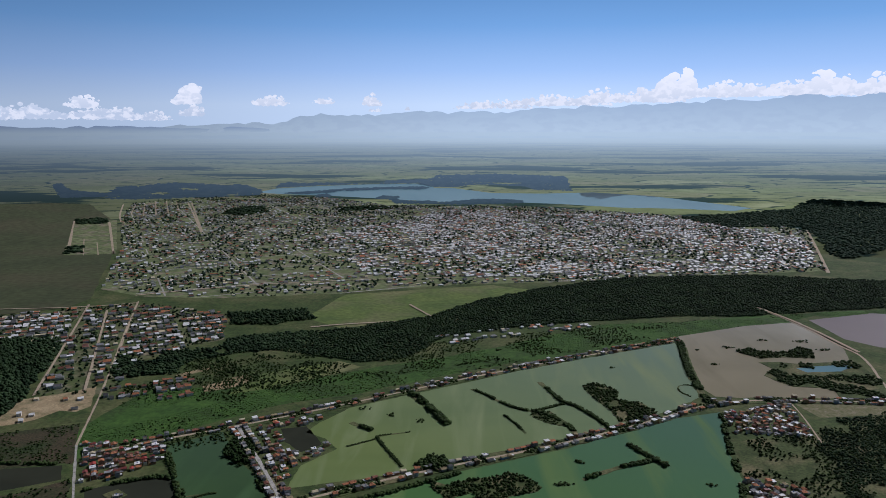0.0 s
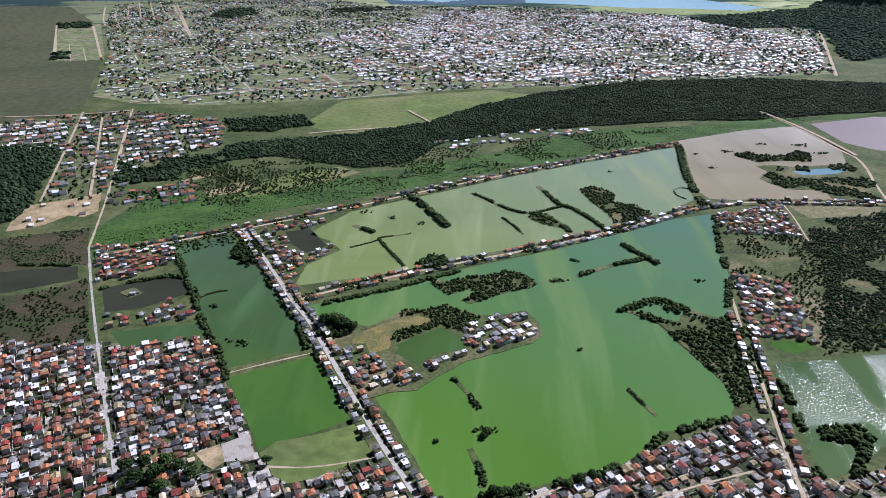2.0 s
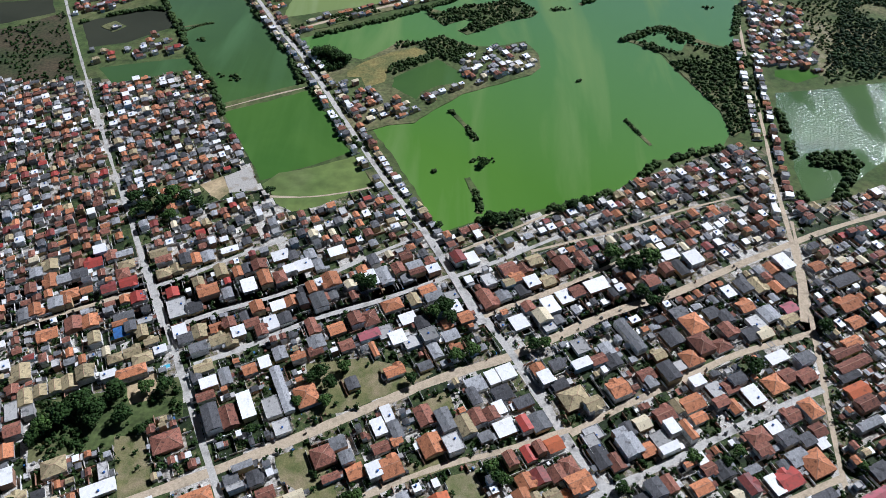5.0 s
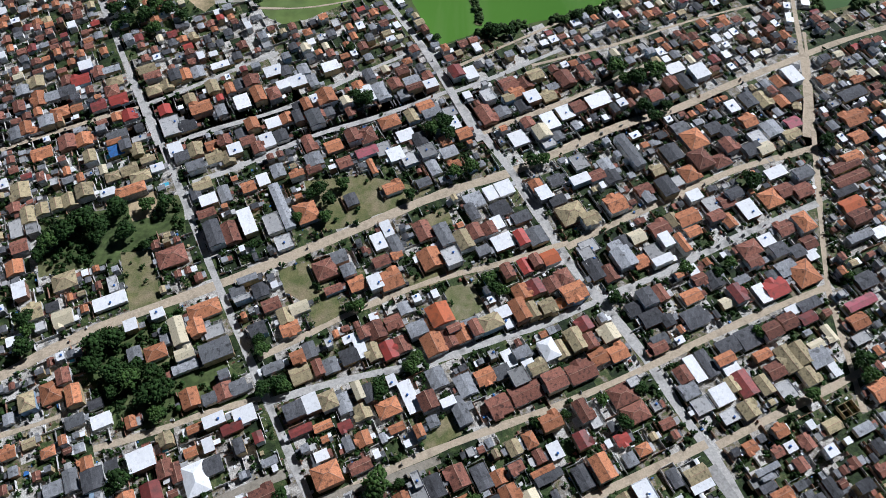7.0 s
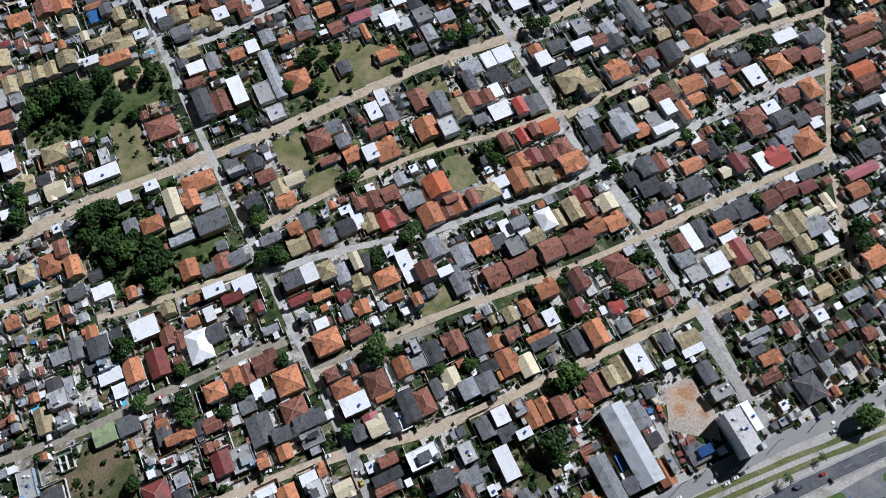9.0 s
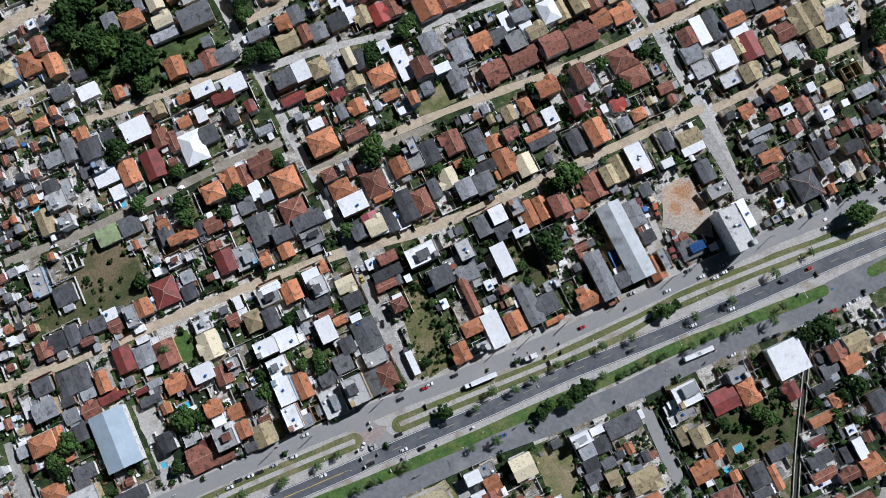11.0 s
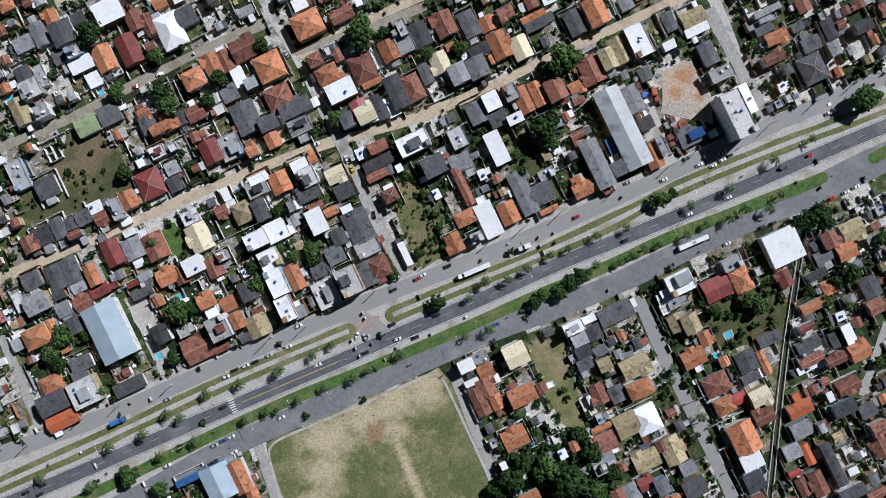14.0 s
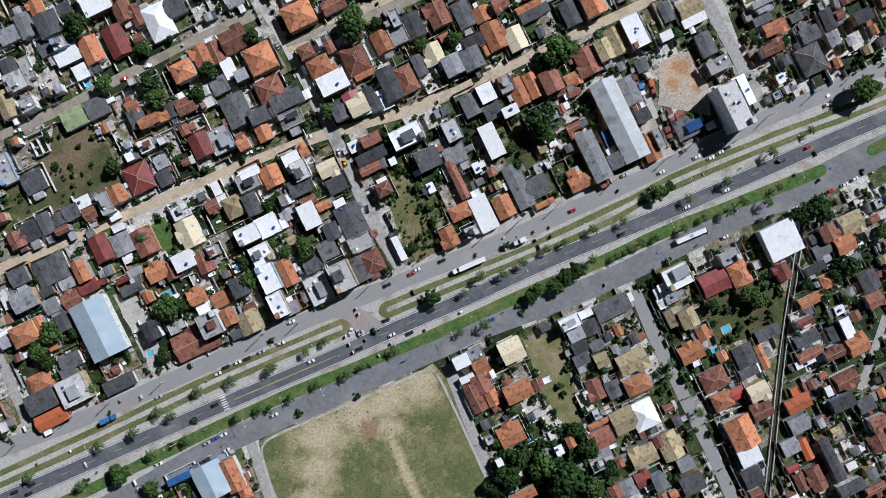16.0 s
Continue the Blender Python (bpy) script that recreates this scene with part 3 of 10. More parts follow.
def ribbon(name, line, width, z, material, label, category, thick=0.0, offset=0.0, wobble=0.0, step=12.0, kind="structure", narrow=0.0):
    """A road, path or verge along a polyline; thick gives it kerb sides."""
    verts, faces = [], []
    for p, d in smooth_line(line, step):
        nrm = Vector((-d.y, d.x))
        w = width / 2 * (1 - narrow * min(1.0, max(0.0, (p.y - 380) / 160))) + (wobble * noise.noise(Vector((p.x * 0.05, p.y * 0.05, 1.7))) if wobble else 0)
        for s in (w, -w):
            q = p + nrm * (s + offset)
            verts.append(lay(q.x, q.y, z))
            if thick:
                verts.append(lay(q.x, q.y, z - thick))
    m = 4 if thick else 2
    for i in range(0, len(verts) - m, m):
        if thick:
            faces += [(i, i + 2, i + 6, i + 4), (i + 1, i, i + 4, i + 5), (i + 2, i + 3, i + 7, i + 6)]
        else:
            faces.append((i, i + 1, i + 3, i + 2))
    return tagged(new(name, mesh_of(name, verts, faces, material)), label, category, kind=kind)


def inside(x, y, poly):
    r = False
    for (ax, ay), (bx, by) in zip(poly, poly[1:] + poly[:1]):
        if (ay > y) != (by > y) and x < (bx - ax) * (y - ay) / (by - ay) + ax:
            r = not r
    return r


TAKEN = set()


def take(x, y, w, d, ang, grow=0.0):
    """Marks a rectangle of the ground as built on, in cells of 2 m."""
    c, s = math.cos(radians(ang)), math.sin(radians(ang))
    u = -w / 2 - grow
    while u <= w / 2 + grow:
        v = -d / 2 - grow
        while v <= d / 2 + grow:
            TAKEN.add((int((x + u * c - v * s) // 2), int((y + u * s + v * c) // 2)))
            v += 1.4
        u += 1.4


def is_free(x, y, w, d, ang):
    c, s = math.cos(radians(ang)), math.sin(radians(ang))
    return not any((int((x + u * w * c - v * d * s) // 2), int((y + u * w * s + v * d * c) // 2)) in TAKEN
                   for u in (-0.5, -0.25, 0, 0.25, 0.5) for v in (-0.5, -0.25, 0, 0.25, 0.5))


def take_line(line, width):
    for p, d in smooth_line(line, 2.0):
        TAKEN.update((int((p.x - d.y * k) // 2), int((p.y + d.x * k) // 2)) for k in np.arange(-width / 2, width / 2 + 0.1, 1.5))


def take_poly(poly):
    xs, ys = [p[0] for p in poly], [p[1] for p in poly]
    for i in range(int(min(xs) // 2), int(max(xs) // 2) + 1):
        for j in range(int(min(ys) // 2), int(max(ys) // 2) + 1):
            if inside(i * 2 + 1, j * 2 + 1, poly):
                TAKEN.add((i, j))

# ---- builders of things ----
ROOFS = {
    "o": (CLAY_O, "gable", 0.19, "an orange clay tile roof"), "O": (CLAY_O, "hip", 0.21, "an orange hipped tile roof"),
    "r": (CLAY_R, "gable", 0.18, "a weathered brown tile roof"), "R": (CLAY_R, "hip", 0.21, "a brown hipped tile roof"),
    "m": (METAL_M, "gable", 0.16, "a maroon sheet roof"), "k": (RED, "gable", 0.16, "a bright red roof"),
    "K": (METAL_M, "hip", 0.21, "a red hipped roof"), "q": (VIVID, "gable", 0.18, "a new vivid orange tile roof"),
    "p": (PINK, "gable", 0.16, "a pink sheet roof"), "g": (FIBRE, "gable", 0.09, "a grey fibre-cement roof"),
    "d": (FIBRE_D, "gable", 0.1, "a dark weathered sheet roof"), "D": (FIBRE_D, "hip", 0.21, "a dark grey hipped roof"),
    "G": (ZINC, "gable", 0.14, "a long pale zinc roof"), "B": (BLUEGREY, "gable", 0.14, "a bluish zinc roof"),
    "w": (WHITE, "shed", 0.07, "a white painted roof"), "W": (WHITE, "hip", 0.2, "a white hipped roof"),
    "l": (CREAM, "gable", 0.18, "a pale cream roof"), "y": (BEIGE, "gable", 0.18, "a beige tile roof"),
    "Y": (BEIGE, "hip", 0.21, "a beige hipped tile roof"), "f": (SLAB, "flat", 0.0, "a flat concrete roof slab"),
    "b": (BLUE, "shed", 0.1, "a blue sheet roof"), "v": (PALEGREEN, "gable", 0.12, "a pale green sheet roof"),
    "T": (SLAB, "flat", 0.0, "a flat grey slab on several storeys"), "X": (WHITE, "flat", 0.0, "a flat white painted slab roof"),
    "u": (WALLS[3], "open", 0.0, "bare unroofed brick walls"),
}


def roof_shape(w, d, h, shape, rise):
    """A roof with eaves of some thickness over a plan of w by d whose walls end at h."""
    x, y, e, v, f = w / 2, d / 2, h + 0.16, [], []
    if shape == "flat":
        box(-x, x, -y, y, h - 0.05, h + 0.15, v, f)
        for a in ((-x, x, -y, -y + 0.18), (-x, x, y - 0.18, y), (-x, -x + 0.18, -y + 0.18, y - 0.18), (x - 0.18, x, -y + 0.18, y - 0.18)):
            box(*a, h + 0.15, h + 0.6, v, f)
        return v, f
    v = [(-x, -y, h), (x, -y, h), (x, y, h), (-x, y, h), (-x, -y, e), (x, -y, e), (x, y, e), (-x, y, e)]
    f = [(0, 3, 2, 1), (0, 1, 5, 4), (1, 2, 6, 5), (2, 3, 7, 6), (3, 0, 4, 7)]
    if shape == "shed":
        k = rise * min(w, d)
        v[6], v[7] = (x, y, e + k), (-x, y, e + k)
        f.append((4, 5, 6, 7))
    elif shape == "gable":
        if d >= w:
            v += [(0, -y, e + rise * w), (0, y, e + rise * w)]
            f += [(4, 5, 8), (6, 7, 9), (5, 6, 9, 8), (7, 4, 8, 9)]
        else:
            v += [(-x, 0, e + rise * d), (x, 0, e + rise * d)]
            f += [(7, 4, 8), (5, 6, 9), (4, 5, 9, 8), (6, 7, 8, 9)]
    else:
        if d >= w:
            k = max(0.3, y - x)
            v += [(0, -k, e + rise * w), (0, k, e + rise * w)]
            f += [(4, 5, 8), (6, 7, 9), (5, 6, 9, 8), (7, 4, 8, 9)]
        else:
            k = max(0.3, x - y)
            v += [(-k, 0, e + rise * d), (k, 0, e + rise * d)]
            f += [(7, 4, 8), (5, 6, 9), (4, 5, 9, 8), (6, 7, 8, 9)]
    return v, f


def tank_mesh(material):
    v, f = [], []
    for r, z in ((0.62, 0.0), (0.78, 0.75), (0.8, 0.8), (0.5, 1.0), (0.16, 1.05)):
        v += [(r * math.cos(i * math.pi / 5), r * math.sin(i * math.pi / 5), z) for i in range(10)]
    for k in range(4):
        f += [(k * 10 + i, k * 10 + (i + 1) % 10, k * 10 + 10 + (i + 1) % 10, k * 10 + 10 + i) for i in range(10)]
    f.append(tuple(range(40, 50)))
    return mesh_of("water_tank", v, f, material, True)


TANK_MESH, WHITE_TANK = tank_mesh(TANK), tank_mesh(WHITE)
RIDGE = mat("ridge_mortar", (0.42, 0.26, 0.18), (0.32, 0.19, 0.13), 2.0, rough=0.9, rand=0.3)


def ridge_lines(v, w, d, shape):
    """Pale mortared caps along the ridge and, on a hipped roof, down its four hips, a little proud of the tiles."""
    runs = [(v[8], v[9])]
    if shape == "hip":
        near, far = ((4, 5), (6, 7)) if d >= w else ((7, 4), (5, 6))
        runs += [(v[8], v[i]) for i in near] + [(v[9], v[i]) for i in far]
    rv, rf = [], []
    for a, b in runs:
        dx, dy = b[0] - a[0], b[1] - a[1]
        ln = math.hypot(dx, dy) or 1.0
        nx, ny, k = -dy / ln * 0.17, dx / ln * 0.17, len(rv)
        rv += [(a[0] - nx, a[1] - ny, a[2] - 0.02), (a[0] + nx, a[1] + ny, a[2] - 0.02), (b[0] + nx, b[1] + ny, b[2] - 0.02), (b[0] - nx, b[1] - ny, b[2] - 0.02),
               (a[0], a[1], a[2] + 0.1), (b[0], b[1], b[2] + 0.1)]
        rf += [(k + 1, k + 4, k + 5, k + 2), (k + 4, k, k + 3, k + 5)]
    return rv, rf


def wing_shape(w, d, h, rise, side, at, wide):
    """A cross gable that runs out of the long side of a gabled roof over a small wing: its roof, then its walls."""
    turn = d < w
    if turn:
        w, d = d, w
    e, out, k = h + 0.16, w / 2 + 1.3, rise * wide
    inner = w / 2 * (1 - wide / w)
    rv = [(out, at - wide / 2, e), (out, at + wide / 2, e), (out, at, e + k), (inner, at, e + k + 0.02), (w / 2 - 0.1, at - wide / 2, e + 0.02), (w / 2 - 0.1, at + wide / 2, e + 0.02),
          (out, at - wide / 2, h), (out, at + wide / 2, h)]
    rf = [(0, 2, 3, 4), (2, 1, 5, 3), (6, 7, 1, 2, 0)]
    wv, wf = [], []
    box(w / 2 - 0.5, out - 0.3, at - wide / 2 + 0.3, at + wide / 2 - 0.3, 0, h + 0.02, wv, wf)
    for pts in (rv, wv):
        pts[:] = [((side * a, b, c) if not turn else (b, side * a, c)) for a, b, c in pts]
    if (side < 0) != turn:
        rf, wf = [t[::-1] for t in rf], [t[::-1] for t in wf]
    return rv, rf, wv, wf


def house(x, y, w, d, code, ang=26.0, rng=random, full=True, group="houses of the town"):
    """One house of roof plan w by d: walls, roof and, on slabs, a water tank; full adds a walled yard to some."""
    material, shape, rise, words = ROOFS[code]
    h = 3.0 + rng.random() * 0.7
    if code in "GB":
        h = 6.5
    elif code == "T":
        h = 15.0 if x > 100 else 9.5
    elif code == "X":
        h = 6.6
    elif rng.random() < (0.5 if code in "fw" else 0.25):
        h += 2.7
    wall_m = WALLS[rng.choices(range(5), (10, 4, 5, 3, 1))[0]]
    v, f, bare = [], [], []
    if shape == "open":
        for a in ((-w / 2, w / 2, -d / 2, -d / 2 + 0.2), (-w / 2, w / 2, d / 2 - 0.2, d / 2), (-w / 2, -w / 2 + 0.2, -d / 2 + 0.2, d / 2 - 0.2),
                  (w / 2 - 0.2, w / 2, -d / 2 + 0.2, d / 2 - 0.2), (-0.1, 0.1, -d / 2 + 0.2, d / 2 - 0.2), (-w / 2 + 0.2, -0.1, 0, 0.2)):
            v, f = [], []
            box(*a, 0.0, 2.8, v, f)
            bare.append(mesh_of("wall", v, f, wall_m))
    else:
        i = 0.4 if shape != "flat" else 0.1
        box(-w / 2 + i, w / 2 - i, -d / 2 + i, d / 2 - i, 0.0, h + 0.02, v, f)
    walls = mesh_of("wall", v, f, wall_m)
    m = pose(x, y, 0, 0, 0, ang)
    label = "small house with " + words if max(w, d) < 14 else "large building with " + words
    if full:
        root = new("house")
        root.matrix_world = m
        for me in bare or [walls]:
            part("wall", me, root)
    else:
        root = new("house", walls)
        root.matrix_world = m
    tagged(root, label, "house", group)
    if shape == "open":
        return root
    v, f = roof_shape(w, d, h, shape, rise)
    me = mesh_of("roof", v, f, material)
    if code in "oOrRKyYD" and min(w, d) > 4:
        rv, rf = ridge_lines(v, w, d, shape)
        k = len(v)
        me = mesh_of("roof", v + rv, f + [tuple(k + q for q in t) for t in rf], [material, RIDGE])
        me.polygons.foreach_set("material_index", [0] * len(f) + [1] * len(rf))
    roof = part("roof", me, root, words[2:].strip())
    if full and rng.random() < (0.75 if shape == "flat" else 0.35 if code == "w" else 0.0) and min(w, d) > 4:
        t = part("water_tank", TANK_MESH, roof, "blue plastic water tank")
        t.location = ((rng.random() - 0.5) * w * 0.5, (rng.random() - 0.5) * d * 0.5, h + (0.15 if shape == "flat" else 0.55))
    if full and shape == "gable" and code in "orymkl" and min(w, d) > 6 and rng.random() < 0.55:
        long, short = max(w, d), min(w, d)
        wide = min(0.45 * long, 0.8 * short)
        rv, rf, wv, wf = wing_shape(w, d, h, rise, rng.choice((-1, 1)), (long / 2 - wide / 2 - 0.4) * rng.choice((-1, 1, 0)), wide)
        wing = part("wing", mesh_of("wing", wv, wf, wall_m), root, "short gabled wing")
        part("roof", mesh_of("wing_roof", rv, rf, material), wing)
    if full and shape == "flat" and min(w, d) > 5:
        # what stands on flat roofs: a stair head, a sheet awning, more tanks
        if rng.random() < 0.6:
            sx, sy = (w / 2 - 1.6) * rng.choice((-1, 1)), (d / 2 - 1.9) * rng.choice((-1, 1))
            box_part("stair_head", (sx - 1.2, sx + 1.2, sy - 1.5, sy + 1.5, h + 0.15, h + 2.5), wall_m, roof)
        if rng.random() < 0.6:
            sx, sy, lx, ly = (rng.random() - 0.5) * w * 0.3, (rng.random() - 0.5) * d * 0.3, w * (0.15 + 0.15 * rng.random()), d * (0.15 + 0.15 * rng.random())
            box_part("awning", (sx - lx, sx + lx, sy - ly, sy + ly, h + 2.3, h + 2.42), rng.choice((FIBRE, CLAY_R, ZINC, FIBRE_D)), roof, "sheet awning over the roof terrace")
            for px in (-lx + 0.1, lx - 0.25):
                for py in (-ly + 0.1, ly - 0.25):
                    box_part("post", (sx + px, sx + px + 0.15, sy + py, sy + py + 0.15, h + 0.15, h + 2.3), STEEL, roof)
        for _ in range(rng.choice((0, 1, 2))):
            t = part("water_tank", WHITE_TANK, roof, "white plastic water tank")
            t.location = ((rng.random() - 0.5) * w * 0.7, (rng.random() - 0.5) * d * 0.7, h + 0.15)
    for _ in range(rng.choice((0, 1, 1, 2)) if full and code not in "GBTX" else 0):
        aw, ad, ah = 2.2 + 2.5 * rng.random(), 2.5 + 3.5 * rng.random(), 2.3 + 0.3 * rng.random()
        if rng.random() < 0.5:
            ax, ay = math.copysign(w / 2 + aw / 2 + 0.03, rng.random() - 0.5), (rng.random() - 0.5) * max(0.0, d - ad)
        else:
            aw, ad = ad, aw
            ax, ay = (rng.random() - 0.5) * max(0.0, w - aw), math.copysign(d / 2 + ad / 2 + 0.03, rng.random() - 0.5)
        v, f = [], []
        box(ax - aw / 2 + 0.15, ax + aw / 2 - 0.15, ay - ad / 2 + 0.15, ay + ad / 2 - 0.15, 0, ah + 0.02, v, f)
        annex = part("annex", mesh_of("annex", v, f, wall_m), root, "low lean-to annex")
        v, f = roof_shape(aw, ad, ah, rng.choice(("shed", "flat", "gable")), 0.1)
        part("roof", mesh_of("annex_roof", [(a + ax, b + ay, c) for a, b, c in v], f, rng.choice((FIBRE, FIBRE_D, FIBRE, CLAY_R, WHITE, SLAB, material))), annex)
    if full and rng.random() < 0.85 and max(w, d) < 16:
        a, b, c = w / 2 + 0.8 + rng.random(), -d / 2 - rng.random() * 4, d / 2 + 0.6 + rng.random() * 3
        hgt, wm = 1.8 + rng.random() * 0.7, WALLS[rng.choice((0, 0, 2, 2, 3))]
        runs = [(-a, -a + 0.2, b, c)]
        if rng.random() < 0.5:
            runs.append((-a + 0.2, a, c - 0.2, c))
        if rng.random() < 0.35:
            runs.append((a, a + 0.2, b, c))
        for run in runs:
            v, f = [], []
            box(*run, 0, hgt, v, f)
            part("yard_wall", mesh_of("yard_wall", v, f, wm), root)
    return root


ICO_V = [(0, 0, -1), (0.7236, -0.5257, -0.4472), (-0.2764, -0.8506, -0.4472), (-0.8944, 0, -0.4472), (-0.2764, 0.8506, -0.4472),
         (0.7236, 0.5257, -0.4472), (0.2764, -0.8506, 0.4472), (-0.7236, -0.5257, 0.4472), (-0.7236, 0.5257, 0.4472),
         (0.2764, 0.8506, 0.4472), (0.8944, 0, 0.4472), (0, 0, 1)]
ICO = np.array(ICO_V)
ICO_F = np.array([(int(s[0], 16), int(s[1], 16), int(s[2], 16)) for s in
                  "012 105 023 034 045 15a 216 327 438 549 1a6 267 378 489 59a 6ab 76b 87b 98b a9b".split()])


OCT = np.array([(1, 0, 0), (0, 1, 0), (-1, 0, 0), (0, -1, 0), (0, 0, 1), (0, 0, -1)], float)
OCT_F = np.array([(0, 1, 4), (1, 2, 4), (2, 3, 4), (3, 0, 4), (1, 0, 5), (2, 1, 5), (3, 2, 5), (0, 3, 5)])


def clumps(name, centres, radii, material, squash=0.8, rng=None, far=False, jag=0.7, coarse=False):
    """Many small uneven leaf clumps joined into one mesh; coarse ones are for far woods."""
    rng = rng or np.random.RandomState(5)
    n = len(centres)
    shape, tris = (OCT * 1.12, OCT_F) if coarse else (ICO, ICO_F)
    corners = len(shape)
    sc = 1 + (rng.rand(n, corners, 1) - 0.5) * jag
    turn = rng.rand(n) * 6.283
    c, s = np.cos(turn), np.sin(turn)
    base = shape[None] * sc
    v = np.stack([base[..., 0] * c[:, None] - base[..., 1] * s[:, None], base[..., 0] * s[:, None] + base[..., 1] * c[:, None], base[..., 2] * squash], -1)
    v = v * np.asarray(radii)[:, None, None] + np.asarray(centres)[:, None, :]
    v = v.reshape(-1, 3)
    if far:
        r = np.hypot(v[:, 0], v[:, 1])
        k = np.where(r <= FLAT, 1.0, (FLAT + SPAN * (1 - np.exp((FLAT - np.maximum(r, FLAT)) / SPAN))) / r)
        v = np.stack([v[:, 0] * k, v[:, 1] * k, EYE * (1 - k) + v[:, 2] * k], -1)
    f = (tris[None] + (np.arange(n) * corners)[:, None, None]).reshape(-1, 3)
    me = bpy.data.meshes.new(name)
    me.vertices.add(len(v))
    me.vertices.foreach_set("co", v.ravel())
    me.loops.add(len(f) * 3)
    me.loops.foreach_set("vertex_index", f.ravel())
    me.polygons.add(len(f))
    me.polygons.foreach_set("loop_start", np.arange(len(f)) * 3)
    me.update(calc_edges=True)
    me.validate()
    me.materials.append(material)
    return me


def scatter(poly, spacing, rng, keep=1.0):
    """Random points inside an outline, about one in each square of that spacing."""
    xs, ys = [p[0] for p in poly], [p[1] for p in poly]
    out = []
    for i in range(int((max(xs) - min(xs)) / spacing) + 1):
        for j in range(int((max(ys) - min(ys)) / spacing) + 1):
            x, y = min(xs) + (i + rng.rand()) * spacing, min(ys) + (j + rng.rand()) * spacing
            if rng.rand() < keep and inside(x, y, poly):
                out.append((x, y))
    return out


def woods(name, poly, spacing, size, material, label, category="trees", keep=1.0, seed=1, avoid=True, patchy=0.0, grain=0.01, squash=0.8, leafy=0, coarse=False, lots_too=True):
    """A stretch of trees or shrubs that nobody could count, as leaf clumps at several heights."""
    rng = np.random.RandomState(seed)
    cs, rs = [], []
    if coarse and size > 3:
        poly = frayed(poly, size * 8, size * 4)
    for x, y in scatter(poly, spacing, rng, keep):
        if avoid and (int(x // 2), int(y // 2)) in TAKEN:
            continue
        if not lots_too and (int(x // 2), int(y // 2)) in LOT_CELLS and rng.rand() < 0.8:
            continue
        if patchy and noise.noise(Vector((x * grain, y * grain, seed))) < patchy - 0.5:
            continue
        r = size * (0.55 + 0.75 * rng.rand())
        for k in range(3):
            q = r * (0.6 + 0.3 * rng.rand())
            cs.append((x + (rng.rand() - 0.5) * r * 1.2, y + (rng.rand() - 0.5) * r * 1.2, (q * 0.5 + rng.rand() * r * 0.9) * squash / 0.8))
            rs.append(q * (0.8 if leafy else 1.0))
        for k in range(leafy):
            q, t, u = r * (0.16 + 0.2 * rng.rand()), rng.rand() * 6.283, rng.rand() ** 0.5
            cs.append((x + r * 1.25 * u * math.cos(t), y + r * 1.25 * u * math.sin(t), r * (0.35 + 1.1 * (1 - u * u) + 0.25 * rng.rand()) * squash / 0.8))
            rs.append(q)
    if not cs:
        return None
    return tagged(new(name, clumps(name, cs, rs, material, squash, rng=rng, far=True, coarse=coarse)), label, category, kind="stuff")


def hedge(name, line, width, size, material, label, spacing=2.2, seed=2, gaps=0.2):
    rng = np.random.RandomState(seed)
    cs, rs = [], []
    for p, d in smooth_line(line, spacing):
        if noise.noise(Vector((p.x * 0.03, p.y * 0.03, seed))) < gaps - 0.4:
            continue
        for k in range(3):
            o = (rng.rand() - 0.5) * width
            r = size * (0.5 + 0.8 * rng.rand())
            cs.append((p.x - d.y * o + rng.rand() - 0.5, p.y + d.x * o + rng.rand() - 0.5, r * 0.6 + 0.3))
            rs.append(r)
    return tagged(new(name, clumps(name, cs, rs, material, rng=rng)), label, "shrubs", kind="stuff") if cs else None


def tree_meshes(seed, material):
    """Trunk with limbs, and a crown of leaf clumps and loose leaves, for a tree with a crown about 2 wide and 2 high."""
    rng = np.random.RandomState(seed)
    v, f = [], []

    def limb(a, b, r0, r1):
        k = len(v)
        a, b = Vector(a), Vector(b)
        q = (b - a).to_track_quat("Z", "Y")
        for p, r in ((a, r0), (b, r1)):
            for i in range(6):
                v.append(tuple(p + q @ Vector((r * math.cos(i * math.pi / 3), r * math.sin(i * math.pi / 3), 0))))
        f.extend((k + i, k + (i + 1) % 6, k + 6 + (i + 1) % 6, k + 6 + i) for i in range(6))

    limb((0, 0, 0), (0.03, 0.02, 0.75), 0.085, 0.06)
    for i in range(6):
        t = i * 1.05 + rng.rand()
        limb((0.03, 0.02, 0.6 + 0.03 * i), (0.6 * math.cos(t), 0.6 * math.sin(t), 1.1 + 0.3 * rng.rand()), 0.04, 0.012)
    trunk = mesh_of("trunk", v, f, BARK)
    cs, rs = [], []
    for i in range(85):
        t, u = rng.rand() * 6.283, rng.rand() ** 0.5
        lobe = 1 + 0.22 * math.sin(3 * t + seed) + 0.1 * math.sin(7 * t)
        rr = u * 0.86 * lobe
        top = math.sqrt(max(0.0, 1 - min(1, u) ** 2))
        cs.append((rr * math.cos(t), rr * math.sin(t), 1.05 + (0.75 * top - 0.12) * (0.55 + 0.45 * rng.rand())))
        rs.append(0.12 + 0.12 * rng.rand())
    for i in range(115):
        t, u = rng.rand() * 6.283, 0.35 + 0.65 * rng.rand() ** 0.5
        lobe = 1 + 0.22 * math.sin(3 * t + seed) + 0.1 * math.sin(7 * t)
        top = math.sqrt(max(0.0, 1 - min(1, u) ** 2))
        cs.append((u * 1.0 * lobe * math.cos(t), u * 1.0 * lobe * math.sin(t), 1.08 + 0.85 * top * (0.4 + 0.6 * rng.rand())))
        rs.append(0.045 + 0.045 * rng.rand())
    return trunk, clumps("crown", cs, rs, material, rng=rng)


